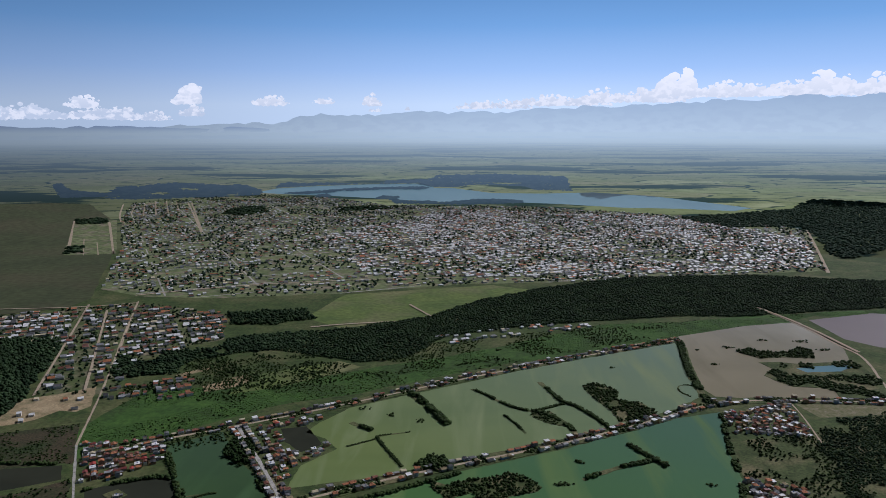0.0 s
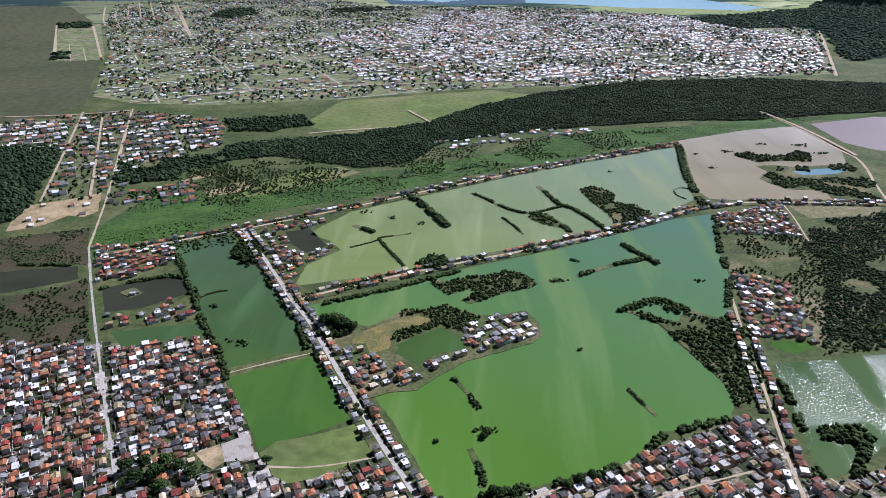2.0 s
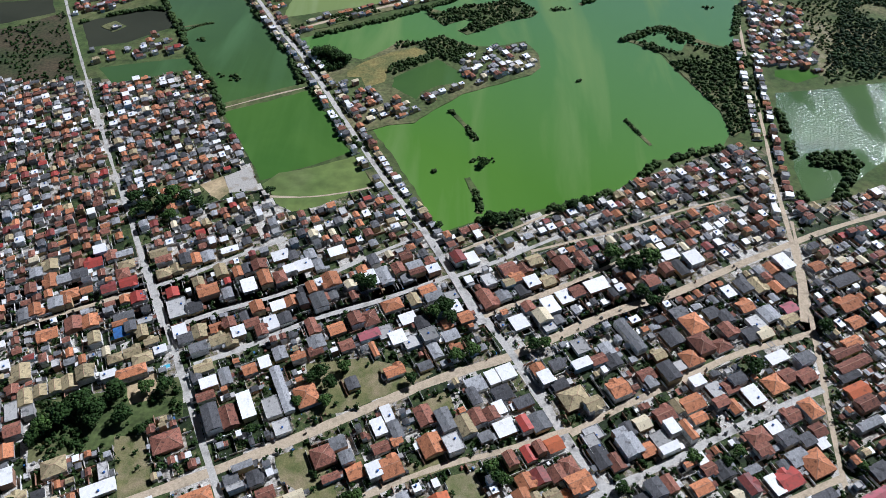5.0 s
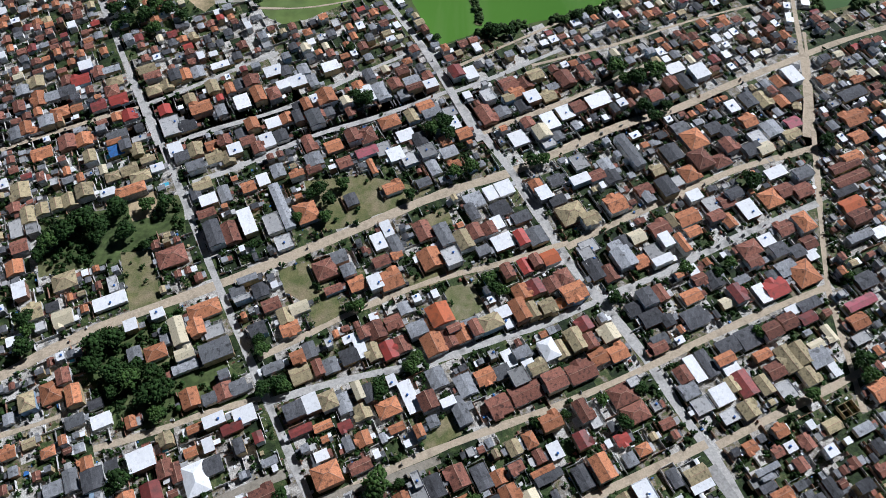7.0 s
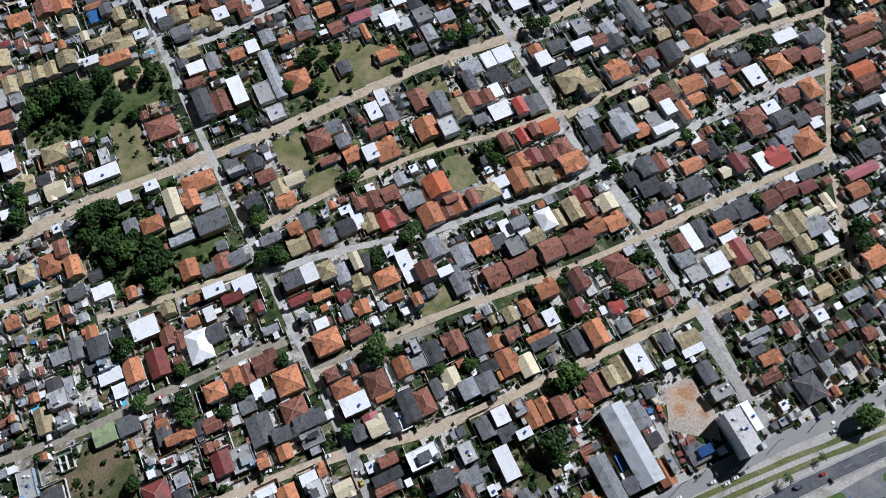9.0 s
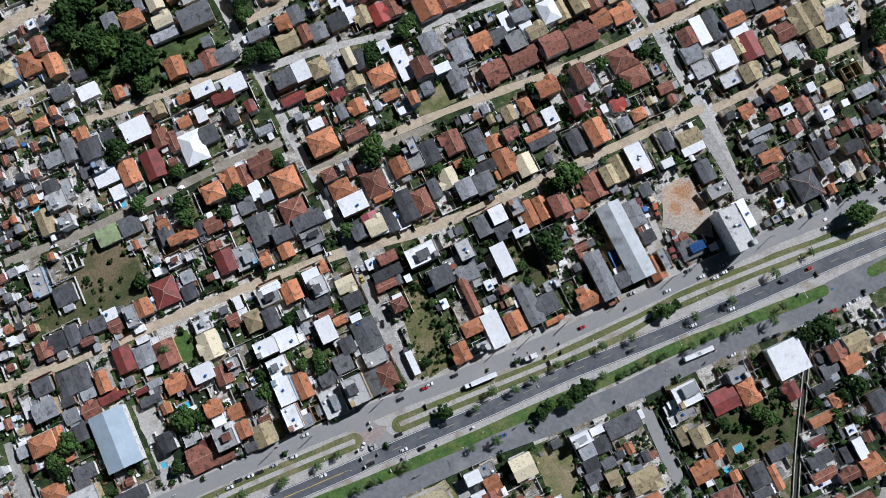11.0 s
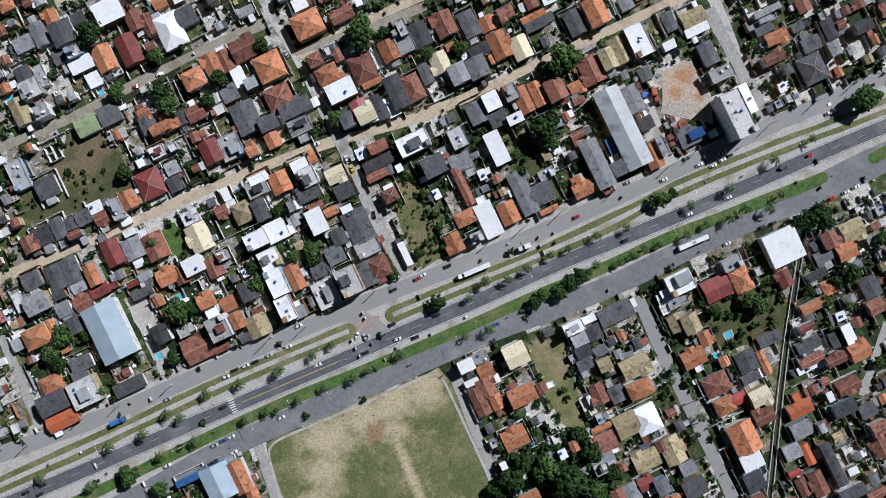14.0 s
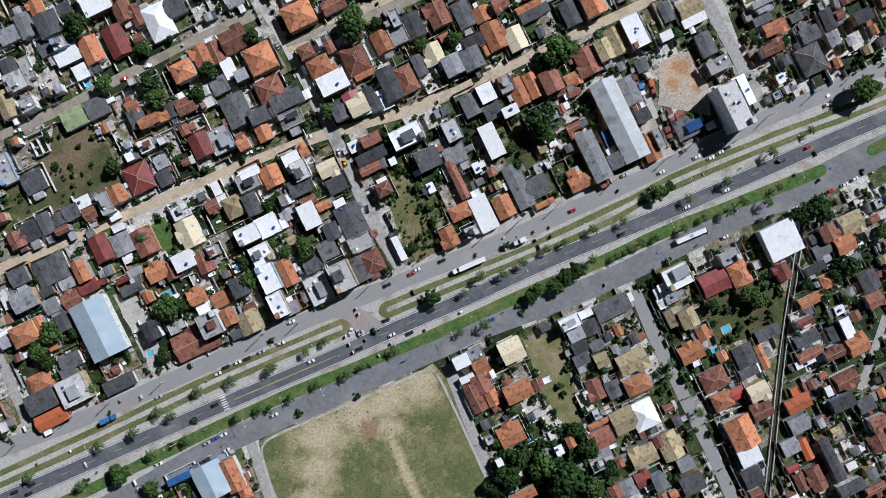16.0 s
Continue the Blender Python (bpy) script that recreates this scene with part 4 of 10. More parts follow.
TREES = [tree_meshes(s, m) for s, m in ((1, LEAF), (2, LEAF), (3, LEAF_B), (4, LEAF), (5, LEAF_B))]


def tree(x, y, r, k=0, label="broad leafy tree with a dense dark green crown"):
    root = new("tree")
    root.matrix_world = pose(x, y, 0, 0, 0, (x * 37 + y * 17) % 360) @ Matrix.Scale(r, 4)
    trunk, crown = TREES[k % 5]
    part("trunk", trunk, root)
    part("crown", crown, root)
    return tagged(root, label, "tree", "trees of the town")


def palm_meshes():
    v, f = [], []
    for i in range(7):
        z, r = i * 1.05, 0.2 - 0.012 * i
        v += [(0.03 * i * i * 0.3 + r * math.cos(k), r * math.sin(k), z) for k in (0, 1.05, 2.1, 3.14, 4.19, 5.24)]
    for i in range(6):
        f += [(i * 6 + k, i * 6 + (k + 1) % 6, i * 6 + 6 + (k + 1) % 6, i * 6 + 6 + k) for k in range(6)]
    trunk = mesh_of("trunk", v, f, BARK)
    rng = np.random.RandomState(3)
    v, f = [], []
    for i in range(14):
        t = i * 2.4 + rng.rand() * 0.3
        lift, ln = 0.15 + 0.75 * rng.rand(), 2.6 + 0.8 * rng.rand()
        dx, dy = math.cos(t), math.sin(t)
        for s in range(7):
            u0, u1 = s / 7, (s + 0.85) / 7
            for side in (-1, 1):
                k = len(v)
                wd = 0.5 * math.sin(math.pi * (0.15 + 0.8 * u0)) * side
                for u, o in ((u0, 0), (u1, 0), (u1 + 0.1, wd), (u0 + 0.12, wd)):
                    z = 6.5 + lift * ln * u - 1.3 * ln * u * u * 0.75 - abs(o) * 0.35
                    v.append((0.35 + dx * ln * u - dy * o, dy * ln * u + dx * o, z))
                f.append((k, k + 1, k + 2, k + 3))
    return trunk, mesh_of("crown", v, f, FROND)


PALM = palm_meshes()


def palm(x, y, s=1.0):
    root = new("palm_tree")
    root.matrix_world = pose(x, y, 0, 0, 0, (x * 53 + y * 29) % 360) @ Matrix.Scale(s, 4)
    part("trunk", PALM[0], root)
    part("crown", PALM[1], root, "spread green fronds")
    return tagged(root, "slender palm with a spreading crown of fronds", "palm", "palms")


def car_meshes(paint):
    body, f = [], []
    prof = [(-2.1, 0.35), (-2.12, 0.8), (-1.95, 0.95), (-0.9, 1.0), (0.85, 0.98), (1.9, 0.82), (2.1, 0.6), (2.08, 0.35)]
    for s in (-0.85, 0.85):
        body += [(x, s * (0.96 if z < 0.9 else 0.92), z) for x, z in prof]
    f = [tuple(range(7, -1, -1)), tuple(range(8, 16))] + [(i, (i + 1) % 8, 8 + (i + 1) % 8, 8 + i) for i in range(8)]
    cab, g = [], []
    for s in (-1, 1):
        cab += [(-1.75, s * 0.78, 0.97), (-1.25, s * 0.66, 1.4), (0.2, s * 0.66, 1.42), (0.95, s * 0.76, 0.97)]
    g = [(3, 2, 1, 0), (4, 5, 6, 7), (0, 1, 5, 4), (2, 3, 7, 6)]
    roof, h = [], []
    box(-1.22, 0.18, -0.64, 0.64, 1.405, 1.46, roof, h)
    wheel, wf = [], []
    for s in (-0.1, 0.1):
        wheel += [(0.31 * math.cos(i * math.pi / 5), s, 0.31 * math.sin(i * math.pi / 5)) for i in range(10)]
    wf = [(i, (i + 1) % 10, 10 + (i + 1) % 10, 10 + i) for i in range(10)] + [tuple(range(9, -1, -1)), tuple(range(10, 20))]
    return (mesh_of("body", body, f, paint), mesh_of("cabin_glass", cab, g, GLASS), mesh_of("car_roof", roof, h, paint), mesh_of("wheel", wheel, wf, TYRE))


PAINTS = {n: mat("car_paint_" + n, c, tuple(v * 0.9 for v in c), 2.0, rough=0.3, spec=0.5) for n, c in
          (("white", (0.75, 0.75, 0.75)), ("silver", (0.42, 0.43, 0.45)), ("black", (0.02, 0.02, 0.024)), ("red", (0.42, 0.02, 0.025)),
           ("blue", (0.04, 0.1, 0.3)), ("yellow", (0.65, 0.5, 0.04)), ("grey", (0.12, 0.125, 0.13)))}
CARS = {n: car_meshes(p) for n, p in PAINTS.items()}


def car(x, y, ang, paint):
    body, cab, top, wheel = CARS[paint]
    root = new("car")
    root.matrix_world = pose(x, y, 0.18, 0, 0, ang)
    b = part("body", body, root)
    part("cabin_glass", cab, root, "dark glass cabin")
    part("roof", top, root)
    for wx in (-1.3, 1.3):
        for wy in (-0.78, 0.78):
            w = part("wheel", wheel, root)
            w.location = (wx, wy, 0.31)
    return tagged(root, paint + " hatchback car on the asphalt", "car", "cars on the roads")


def street_lamp(x, y, ang, h=10.0, double=True):
    v, f = [], []
    for i in range(6):
        t = i * math.pi / 3
        v += [(0.11 * math.cos(t), 0.11 * math.sin(t), 0), (0.06 * math.cos(t), 0.06 * math.sin(t), h)]
    f = [(2 * i, 2 * ((i + 1) % 6), 2 * ((i + 1) % 6) + 1, 2 * i + 1) for i in range(6)]
    root = new("street_lamp")
    root.matrix_world = pose(x, y, 0.1, 0, 0, ang)
    part("pole", mesh_of("pole", v, f, STEEL), root)
    for s in ((-1, 1) if double else (1,)):
        v, f = [], []
        box(min(0, 1.8 * s), max(0, 1.8 * s), -0.05, 0.05, h - 0.12, h, v, f)
        arm = part("arm", mesh_of("arm", v, f, STEEL), root)
        v, f = [], []
        box(1.8 * s - 0.35, 1.8 * s + 0.35, -0.16, 0.16, h - 0.1, h + 0.08, v, f)
        part("lamp_head", mesh_of("lamp_head", v, f, WHITE), root)
    return tagged(root, "tall grey street lamp with two arms", "street lamp", "street lamps")


def power_pole(x, y, ang):
    v, f = [], []
    box(-0.14, 0.14, -0.14, 0.14, 0, 9.5, v, f)
    root = new("power_pole")
    root.matrix_world = pose(x, y, 0, 0, 0, ang)
    part("post", mesh_of("post", v, f, SLAB), root)
    v, f = [], []
    box(-1.1, 1.1, -0.07, 0.07, 8.9, 9.05, v, f)
    part("crossarm", mesh_of("crossarm", v, f, BARK), root)
    return tagged(root, "concrete power pole with a wooden crossarm", "power pole", "power poles")


def pool(x, y, w, d, ang):
    root = new("swimming_pool")
    root.matrix_world = pose(x, y, 0.12, 0, 0, ang)
    v, f = [], []
    for a in ((-w / 2 - 0.8, w / 2 + 0.8, -d / 2 - 0.8, -d / 2), (-w / 2 - 0.8, w / 2 + 0.8, d / 2, d / 2 + 0.8), (-w / 2 - 0.8, -w / 2, -d / 2, d / 2), (w / 2, w / 2 + 0.8, -d / 2, d / 2)):
        box(*a, -0.1, 0.15, v, f)
    part("rim", mesh_of("rim", v, f, SLAB), root)
    part("water", mesh_of("water", [(-w / 2, -d / 2, 0.03), (w / 2, -d / 2, 0.03), (w / 2, d / 2, 0.03), (-w / 2, d / 2, 0.03)], [(0, 1, 2, 3)], POOL), root, "clear blue pool water")
    return tagged(root, "small backyard swimming pool with blue water", "swimming pool", "swimming pools")


ROOF_ORDER = list(ROOFS)


def quarter(name, spots, label, rng):
    """Houses past counting, each with walls, roof and a lean-to, joined into one object."""
    mats = WALLS + [ROOFS[c][0] for c in ROOF_ORDER] + [TANK, RIDGE]
    verts, faces, idx = [], [], []

    def put(v, f, x, y, c, s, m):
        k = len(verts)
        verts.extend((x + a * c - b * s, y + a * s + b * c, z) for a, b, z in v)
        faces.extend(tuple(k + i for i in t) for t in f)
        idx.extend([m] * len(f))

    for x, y, w, d, ang, code in spots:
        c, s = math.cos(radians(ang)), math.sin(radians(ang))
        _, shape, rise, _ = ROOFS[code]
        h = 2.9 + rng.random() * 0.7 + (2.7 if rng.random() < (0.4 if code in "fw" else 0.25) else 0)
        wall_m = rng.choices(range(5), (10, 4, 5, 3, 1))[0]
        v, f = [], []
        box(-w / 2 + 0.3, w / 2 - 0.3, -d / 2 + 0.3, d / 2 - 0.3, 0, h + 0.02, v, f)
        put(v, f, x, y, c, s, wall_m)
        v, f = roof_shape(w, d, h, shape, rise)
        put(v, f, x, y, c, s, 5 + ROOF_ORDER.index(code))
        if code in "oOrRKyYD" and min(w, d) > 4:
            put(*ridge_lines(v, w, d, shape), x, y, c, s, len(mats) - 1)
        if shape == "gable" and code in "orymkl" and min(w, d) > 6 and rng.random() < 0.5:
            wide = min(0.45 * max(w, d), 0.8 * min(w, d))
            rv, rf, wv, wf = wing_shape(w, d, h, rise, rng.choice((-1, 1)), (max(w, d) / 2 - wide / 2 - 0.4) * rng.choice((-1, 1, 0)), wide)
            put(rv, rf, x, y, c, s, 5 + ROOF_ORDER.index(code))
            put(wv, wf, x, y, c, s, wall_m)
        if code in "fw" and rng.random() < 0.5 and min(w, d) > 4:
            tx, ty, tz = (rng.random() - 0.5) * w * 0.5, (rng.random() - 0.5) * d * 0.5, h + (0.15 if code == "f" else 0.5)
            put([(p.co.x + tx, p.co.y + ty, p.co.z + tz) for p in TANK_MESH.vertices], [tuple(q.vertices) for q in TANK_MESH.polygons], x, y, c, s, len(mats) - 2)
        for _ in range(rng.choice((0, 1, 1, 2))):
            aw, ad = 2 + 2 * rng.random(), 2.5 + 3 * rng.random()
            ox, oy = math.copysign(w / 2 + aw / 2, rng.random() - 0.5), (rng.random() - 0.5) * max(0.0, d - ad)
            v, f = roof_shape(aw, ad, 2.4, "shed", 0.08)
            put([(p + ox, q + oy, r) for p, q, r in v], f, x, y, c, s, 5 + ROOF_ORDER.index(rng.choice("ggdwfr")))
            v, f = [], []
            box(ox - aw / 2 + 0.1, ox + aw / 2 - 0.1, oy - ad / 2 + 0.1, oy + ad / 2 - 0.1, 0, 2.42, v, f)
            put(v, f, x, y, c, s, wall_m)
        if rng.random() < 0.5:
            v, f = [], []
            box(-w / 2 - 1.6, -w / 2 - 1.4, -d / 2 - 2, d / 2 + 2, 0, 2.0, v, f)
            put(v, f, x, y, c, s, rng.choice((0, 0, 2, 3)))
    me = mesh_of(name, verts, faces, mats)
    me.polygons.foreach_set("material_index", idx)
    return tagged(new(name, me), label, "houses", kind="stuff")


def infill(zone, ang, step_x, step_y, keep, seed, label, rate="oooooorrrrrrrrrddddgggggggwwwwwwwfffyylmmkO", size=1.0, cap=900, name="houses"):
    """Houses on the free lots of a zone, in rows along its streets."""
    rng = random.Random(seed)
    c, s = math.cos(radians(ang)), math.sin(radians(ang))
    cx, cy = sum(p[0] for p in zone) / len(zone), sum(p[1] for p in zone) / len(zone)
    far = max(math.hypot(p[0] - cx, p[1] - cy) for p in zone)
    spots = []
    for j in range(-int(far / step_y) - 1, int(far / step_y) + 2):
        for i in range(-int(far / step_x) - 1, int(far / step_x) + 2):
            u, v = (i + 0.35 * rng.random()) * step_x, (j + 0.35 * rng.random()) * step_y
            x, y = cx + u * c - v * s, cy + u * s + v * c
            w, d = step_x * (0.6 + 0.35 * rng.random()) * size, step_y * (0.55 + 0.4 * rng.random()) * size
            code = rng.choice(rate)
            if len(spots) < cap and rng.random() < keep and inside(x, y, zone) and is_free(x, y, w, d, ang):
                spots.append((x, y, w, d, ang, code))
                take(x, y, w, d, ang, 0.2)
    return quarter(name, spots, label, rng) if spots else None


def roadside(line, offset, step, keep, seed, label, rate="ooorrddgggwwwfyl", cap=200):
    """Small houses strung along one side of a causeway or street."""
    rng = random.Random(seed)
    spots = []
    for p, d in smooth_line(line, step)[:cap]:
        if rng.random() > keep:
            continue
        o = offset + math.copysign(rng.random() * 2, offset)
        x, y, ang = p.x - d.y * o, p.y + d.x * o, math.degrees(math.atan2(d.y, d.x))
        w, dd = step * (0.6 + 0.3 * rng.random()), 5 + 3 * rng.random()
        if is_free(x, y, w * 0.7, dd * 0.7, ang):
            spots.append((x, y, w, dd, ang, rng.choice(rate)))
            take(x, y, w, dd, ang)
    return quarter("houses", spots, label, rng) if spots else None


def clutter(zone, spacing, keep, seed):
    """Sheds, crates, tanks and heaps in the yards, past counting."""
    rng = random.Random(seed)
    mats = [SLAB, FIBRE, WHITE, CLAY_R, BLUE, FIBRE_D, BEIGE]
    verts, faces, idx = [], [], []
    for x, y in scatter(zone, spacing, np.random.RandomState(seed), keep):
        if (int(x // 2), int(y // 2)) in TAKEN or (int(x // 2), int(y // 2)) in LOT_CELLS:
            continue
        w, d, h, t = 0.5 + 1.9 * rng.random() ** 2, 0.5 + 2.2 * rng.random() ** 2, 0.4 + 1.5 * rng.random(), radians(26 + rng.choice((0, 90)) + rng.gauss(0, 6))
        v, f = [], []
        box(-w / 2, w / 2, -d / 2, d / 2, 0.04, h, v, f)
        k, c, s = len(verts), math.cos(t), math.sin(t)
        verts.extend((x + a * c - b * s, y + a * s + b * c, z) for a, b, z in v)
        faces.extend(tuple(k + i for i in q) for q in f)
        idx.extend([rng.choices(range(7), (5, 4, 2, 3, 1, 4, 2))[0]] * 6)
    me = mesh_of("yard_clutter", verts, faces, mats)
    me.polygons.foreach_set("material_index", idx)
    return tagged(new("yard_clutter", me), "sheds, crates, tanks and heaps in the yards", "yard clutter", kind="stuff")


def lots(zone, ang, seed, deep=14.0):
    """Walled house lots: the yard of each is an uneven quad of ground; walls of rendered block stand along most borders."""
    rng = random.Random(seed)
    c, s = math.cos(radians(ang)), math.sin(radians(ang))
    cx, cy = sum(p[0] for p in zone) / len(zone), sum(p[1] for p in zone) / len(zone)
    far = max(math.hypot(p[0] - cx, p[1] - cy) for p in zone)
    at = lambda u, v: (cx + u * c - v * s, cy + u * s + v * c)
    verts, faces, wv, wf, wi = [], [], [], [], []

    def wall(u0, v0, u1, v1):
        h, m, n = 1.7 + 0.9 * rng.random(), rng.choices((0, 2, 3), (4, 4, 2))[0], max(1, int(math.hypot(u1 - u0, v1 - v0) / 1.5))
        run = None
        for i in range(n + 1):
            x, y = at(u0 + (u1 - u0) * (i + 0.5) / n, v0 + (v1 - v0) * (i + 0.5) / n)
            free = i < n and (int(x // 2), int(y // 2)) not in TAKEN and (int(x // 2), int(y // 2)) not in LOT_CELLS
            if free and run is None:
                run = i
            if not free and run is not None:
                a, b = run / n, i / n
                p, q = (u0 + (u1 - u0) * a, v0 + (v1 - v0) * a), (u0 + (u1 - u0) * b, v0 + (v1 - v0) * b)
                v, f = [], []
                if abs(u1 - u0) > abs(v1 - v0):
                    box(min(p[0], q[0]), max(p[0], q[0]), p[1] - 0.12, p[1] + 0.12, 0, h, v, f)
                else:
                    box(p[0] - 0.12, p[0] + 0.12, min(p[1], q[1]), max(p[1], q[1]), 0, h, v, f)
                k = len(wv)
                wv.extend((*at(*w[:2]), w[2]) for w in v)
                wf.extend(tuple(k + j for j in t) for t in f)
                wi.extend([m] * 6)
                run = None

    v = -far
    while v < far:
        d, u = deep * (0.85 + 0.4 * rng.random()), -far - 9 * rng.random()
        while u < far:
            w = 8.0 + 4.0 * rng.random()
            x, y = at(u + w / 2, v + d / 2)
            if inside(x, y, zone):
                k = len(verts)
                verts.extend((*at(a, b), 0.05) for a, b in ((u, v), (u + w, v), (u + w, v + d), (u, v + d)))
                faces.append((k, k + 1, k + 2, k + 3))
                if rng.random() < 0.75:
                    wall(u, v, u, v + d)
                if rng.random() < 0.6:
                    wall(u, v, u + w, v)
            u += w
        v += d
    tagged(new("yards", mesh_of("yards", verts, faces, YARD)), "house yards of grass, earth and concrete", "yards", kind="stuff")
    me = mesh_of("yard_walls", wv, wf, WALLS)
    me.polygons.foreach_set("material_index", wi)
    tagged(new("yard_walls", me), "rendered block walls between the yards", "walls", kind="stuff")


def far_town(name, zone, ang, step_x, step_y, keep, seed, weights, label, street=5, size=1.0, cap=6000):
    """A far quarter of small houses, too many to count, joined into one object."""
    rng = np.random.RandomState(seed)
    c, s = math.cos(radians(ang)), math.sin(radians(ang))
    cx, cy = sum(p[0] for p in zone) / len(zone), sum(p[1] for p in zone) / len(zone)
    far = max(math.hypot(p[0] - cx, p[1] - cy) for p in zone)
    mats = [WHITE, CLAY_O, CLAY_R, FIBRE, FIBRE_D, CREAM, WALLS[0]]
    verts, faces, idx, n = [], [], [], 0
    for j in range(-int(far / step_y) - 1, int(far / step_y) + 2):
        if j % 3 == 0:
            continue
        for i in range(-int(far / step_x) - 1, int(far / step_x) + 2):
            if i % (street * 3) == 0:
                continue
            u, v = (i + 0.5 * rng.rand()) * step_x, (j + 0.4 * rng.rand()) * step_y
            x, y = cx + u * c - v * s, cy + u * s + v * c
            dens = keep * (1.0 + 0.9 * noise.noise(Vector((x * 0.004, y * 0.004, seed))) + 0.9 * noise.noise(Vector((x * 0.0013, y * 0.0013, seed))))
            if n >= cap or rng.rand() > dens or not inside(x, y, zone) or (int(x // 2), int(y // 2)) in TAKEN:
                continue
            n += 1
            w, d, h = (6 + 6 * rng.rand()) * size, (6 + 7 * rng.rand()) * size, 3 + 2.2 * rng.rand() ** 3
            k, e = len(verts), 0.22 * min(w, d) if rng.rand() < 0.75 else 0.05
            loc = [(-w / 2, -d / 2, 0), (w / 2, -d / 2, 0), (w / 2, d / 2, 0), (-w / 2, d / 2, 0), (-w / 2, -d / 2, h), (w / 2, -d / 2, h), (w / 2, d / 2, h), (-w / 2, d / 2, h),
                   (-w / 2, 0, h + e), (w / 2, 0, h + e)]
            verts += [lay(x + a * c - b * s, y + a * s + b * c, z) for a, b, z in loc]
            faces += [tuple(k + q for q in t) for t in ((0, 1, 5, 4), (1, 2, 6, 9, 5), (2, 3, 7, 6), (3, 0, 4, 8, 7), (4, 5, 9, 8), (6, 7, 8, 9))]
            idx += [6] * 4 + [int(rng.choice(6, p=weights))] * 2
    me = mesh_of(name, verts, faces, mats)
    me.polygons.foreach_set("material_index", idx)
    return tagged(new(name, me), label, "houses", kind="stuff")


def ring_profile(name, at, base, crest, profile, rough, seed, material, label):
    """A range of mountains round the plain: its crest follows (azimuth, height over the eye) and is broken by noise."""
    verts, faces, n = [], [], 720
    for i in range(n):
        az = 360.0 * i / n
        a = (az - 90 + 180) % 360 - 180
        h = np.interp(-a, [p[0] for p in profile], [p[1] for p in profile])
        h += rough * (noise.fractal(Vector((i * 0.11, seed, 0)), 0.9, 2.2, 5)) + rough * 0.55 * (0.35 - abs(noise.noise(Vector((i * 0.33, seed, 2)))) + 0.5 * noise.noise(Vector((i * 0.9, seed, 6))))
        c, s = math.cos(radians(az)), math.sin(radians(az))
        for k, (r, z) in enumerate(((at, EYE + base), (at + 12, EYE + base * 0.5 + h * 0.3 + rough * 0.4 * noise.noise(Vector((i * 0.2, seed, 4)))),
                                    (at + 25, EYE + h * 0.7 + rough * 0.4 * noise.noise(Vector((i * 0.3, seed, 9)))), (at + 38, EYE + h))):
            verts.append((r * c, r * s, z))
    for i in range(n):
        j = (i + 1) % n
        faces += [(i * 4 + k, j * 4 + k, j * 4 + k + 1, i * 4 + k + 1) for k in range(3)]
    return tagged(new(name, mesh_of(name, verts, faces, material, True)), label, "mountains", kind="structure")


def cloud(puffs, seed, material, label):
    """A cloud far beyond the plain; puffs: azimuth to the right of north, height over the eye, width, height, in metres at its distance."""
    rng = np.random.RandomState(seed)
    cs, rs = [], []
    for side, z, w, h, n in puffs:
        domes = [((rng.rand() * 2 - 1) * 0.8, 0.35 + 0.65 * rng.rand()) for _ in range(3 + n // 25)]
        for i in range(n * 4):
            at, tall = domes[rng.randint(len(domes))]
            u = at * 0.5 * w + rng.randn() * w * 0.09
            v = abs(rng.randn()) * 0.45
            r = min(w, h) * (0.05 + 0.17 * rng.rand() ** 1.6)
            x, d = side + u, 4905 + rng.rand() * 25
            y = math.sqrt(max(1.0, d * d - x * x))
            cs.append((x, y, EYE + z + min(1.0, v) * h * tall * (1 - 0.55 * (2 * u / w) ** 2)))
            rs.append(r)
    me = clumps("cloud", cs, rs, material, 0.75, rng, jag=0.5)
    me.polygons.foreach_set("use_smooth", [True] * len(me.polygons))
    return tagged(new("cloud", me), label, "cloud", kind="structure")


def town_streets(zone, ang, step_x, step_y, street, label, width=5.0):
    """The lanes left open between the rows of a far quarter."""
    c, s = math.cos(radians(ang)), math.sin(radians(ang))
    cx, cy = sum(p[0] for p in zone) / len(zone), sum(p[1] for p in zone) / len(zone)
    far = max(math.hypot(p[0] - cx, p[1] - cy) for p in zone)
    runs = []
    for k in range(-int(far / step_y) - 1, int(far / step_y) + 2):
        if k % 6 == 0:
            runs.append([(u, (k + 0.2) * step_y) for u in np.arange(-far, far, 30.0)])
    for k in range(-int(far / step_x) - 1, int(far / step_x) + 2):
        if k % (street * 3) == 0:
            runs.append([((k + 0.25) * step_x, v) for v in np.arange(-far, far, 30.0)])
    verts, faces = [], []
    for run in runs:
        for (a, b), (p, q) in zip(run, run[1:]):
            x0, y0, x1, y1 = cx + a * c - b * s, cy + a * s + b * c, cx + p * c - q * s, cy + p * s + q * c
            if not (inside(x0, y0, zone) and inside(x1, y1, zone)) or noise.noise(Vector((x0 * 0.003, y0 * 0.003, 5))) < -0.25:
                continue
            d = Vector((x1 - x0, y1 - y0)).normalized() * width / 2
            k = len(verts)
            verts += [lay(x0 - d.y, y0 + d.x, 0.7), lay(x0 + d.y, y0 - d.x, 0.7), lay(x1 + d.y, y1 - d.x, 0.7), lay(x1 - d.y, y1 + d.x, 0.7)]
            faces.append((k, k + 1, k + 2, k + 3))
    tagged(new("street", mesh_of("street", verts, faces, PAVED)), label, "streets", kind="stuff")


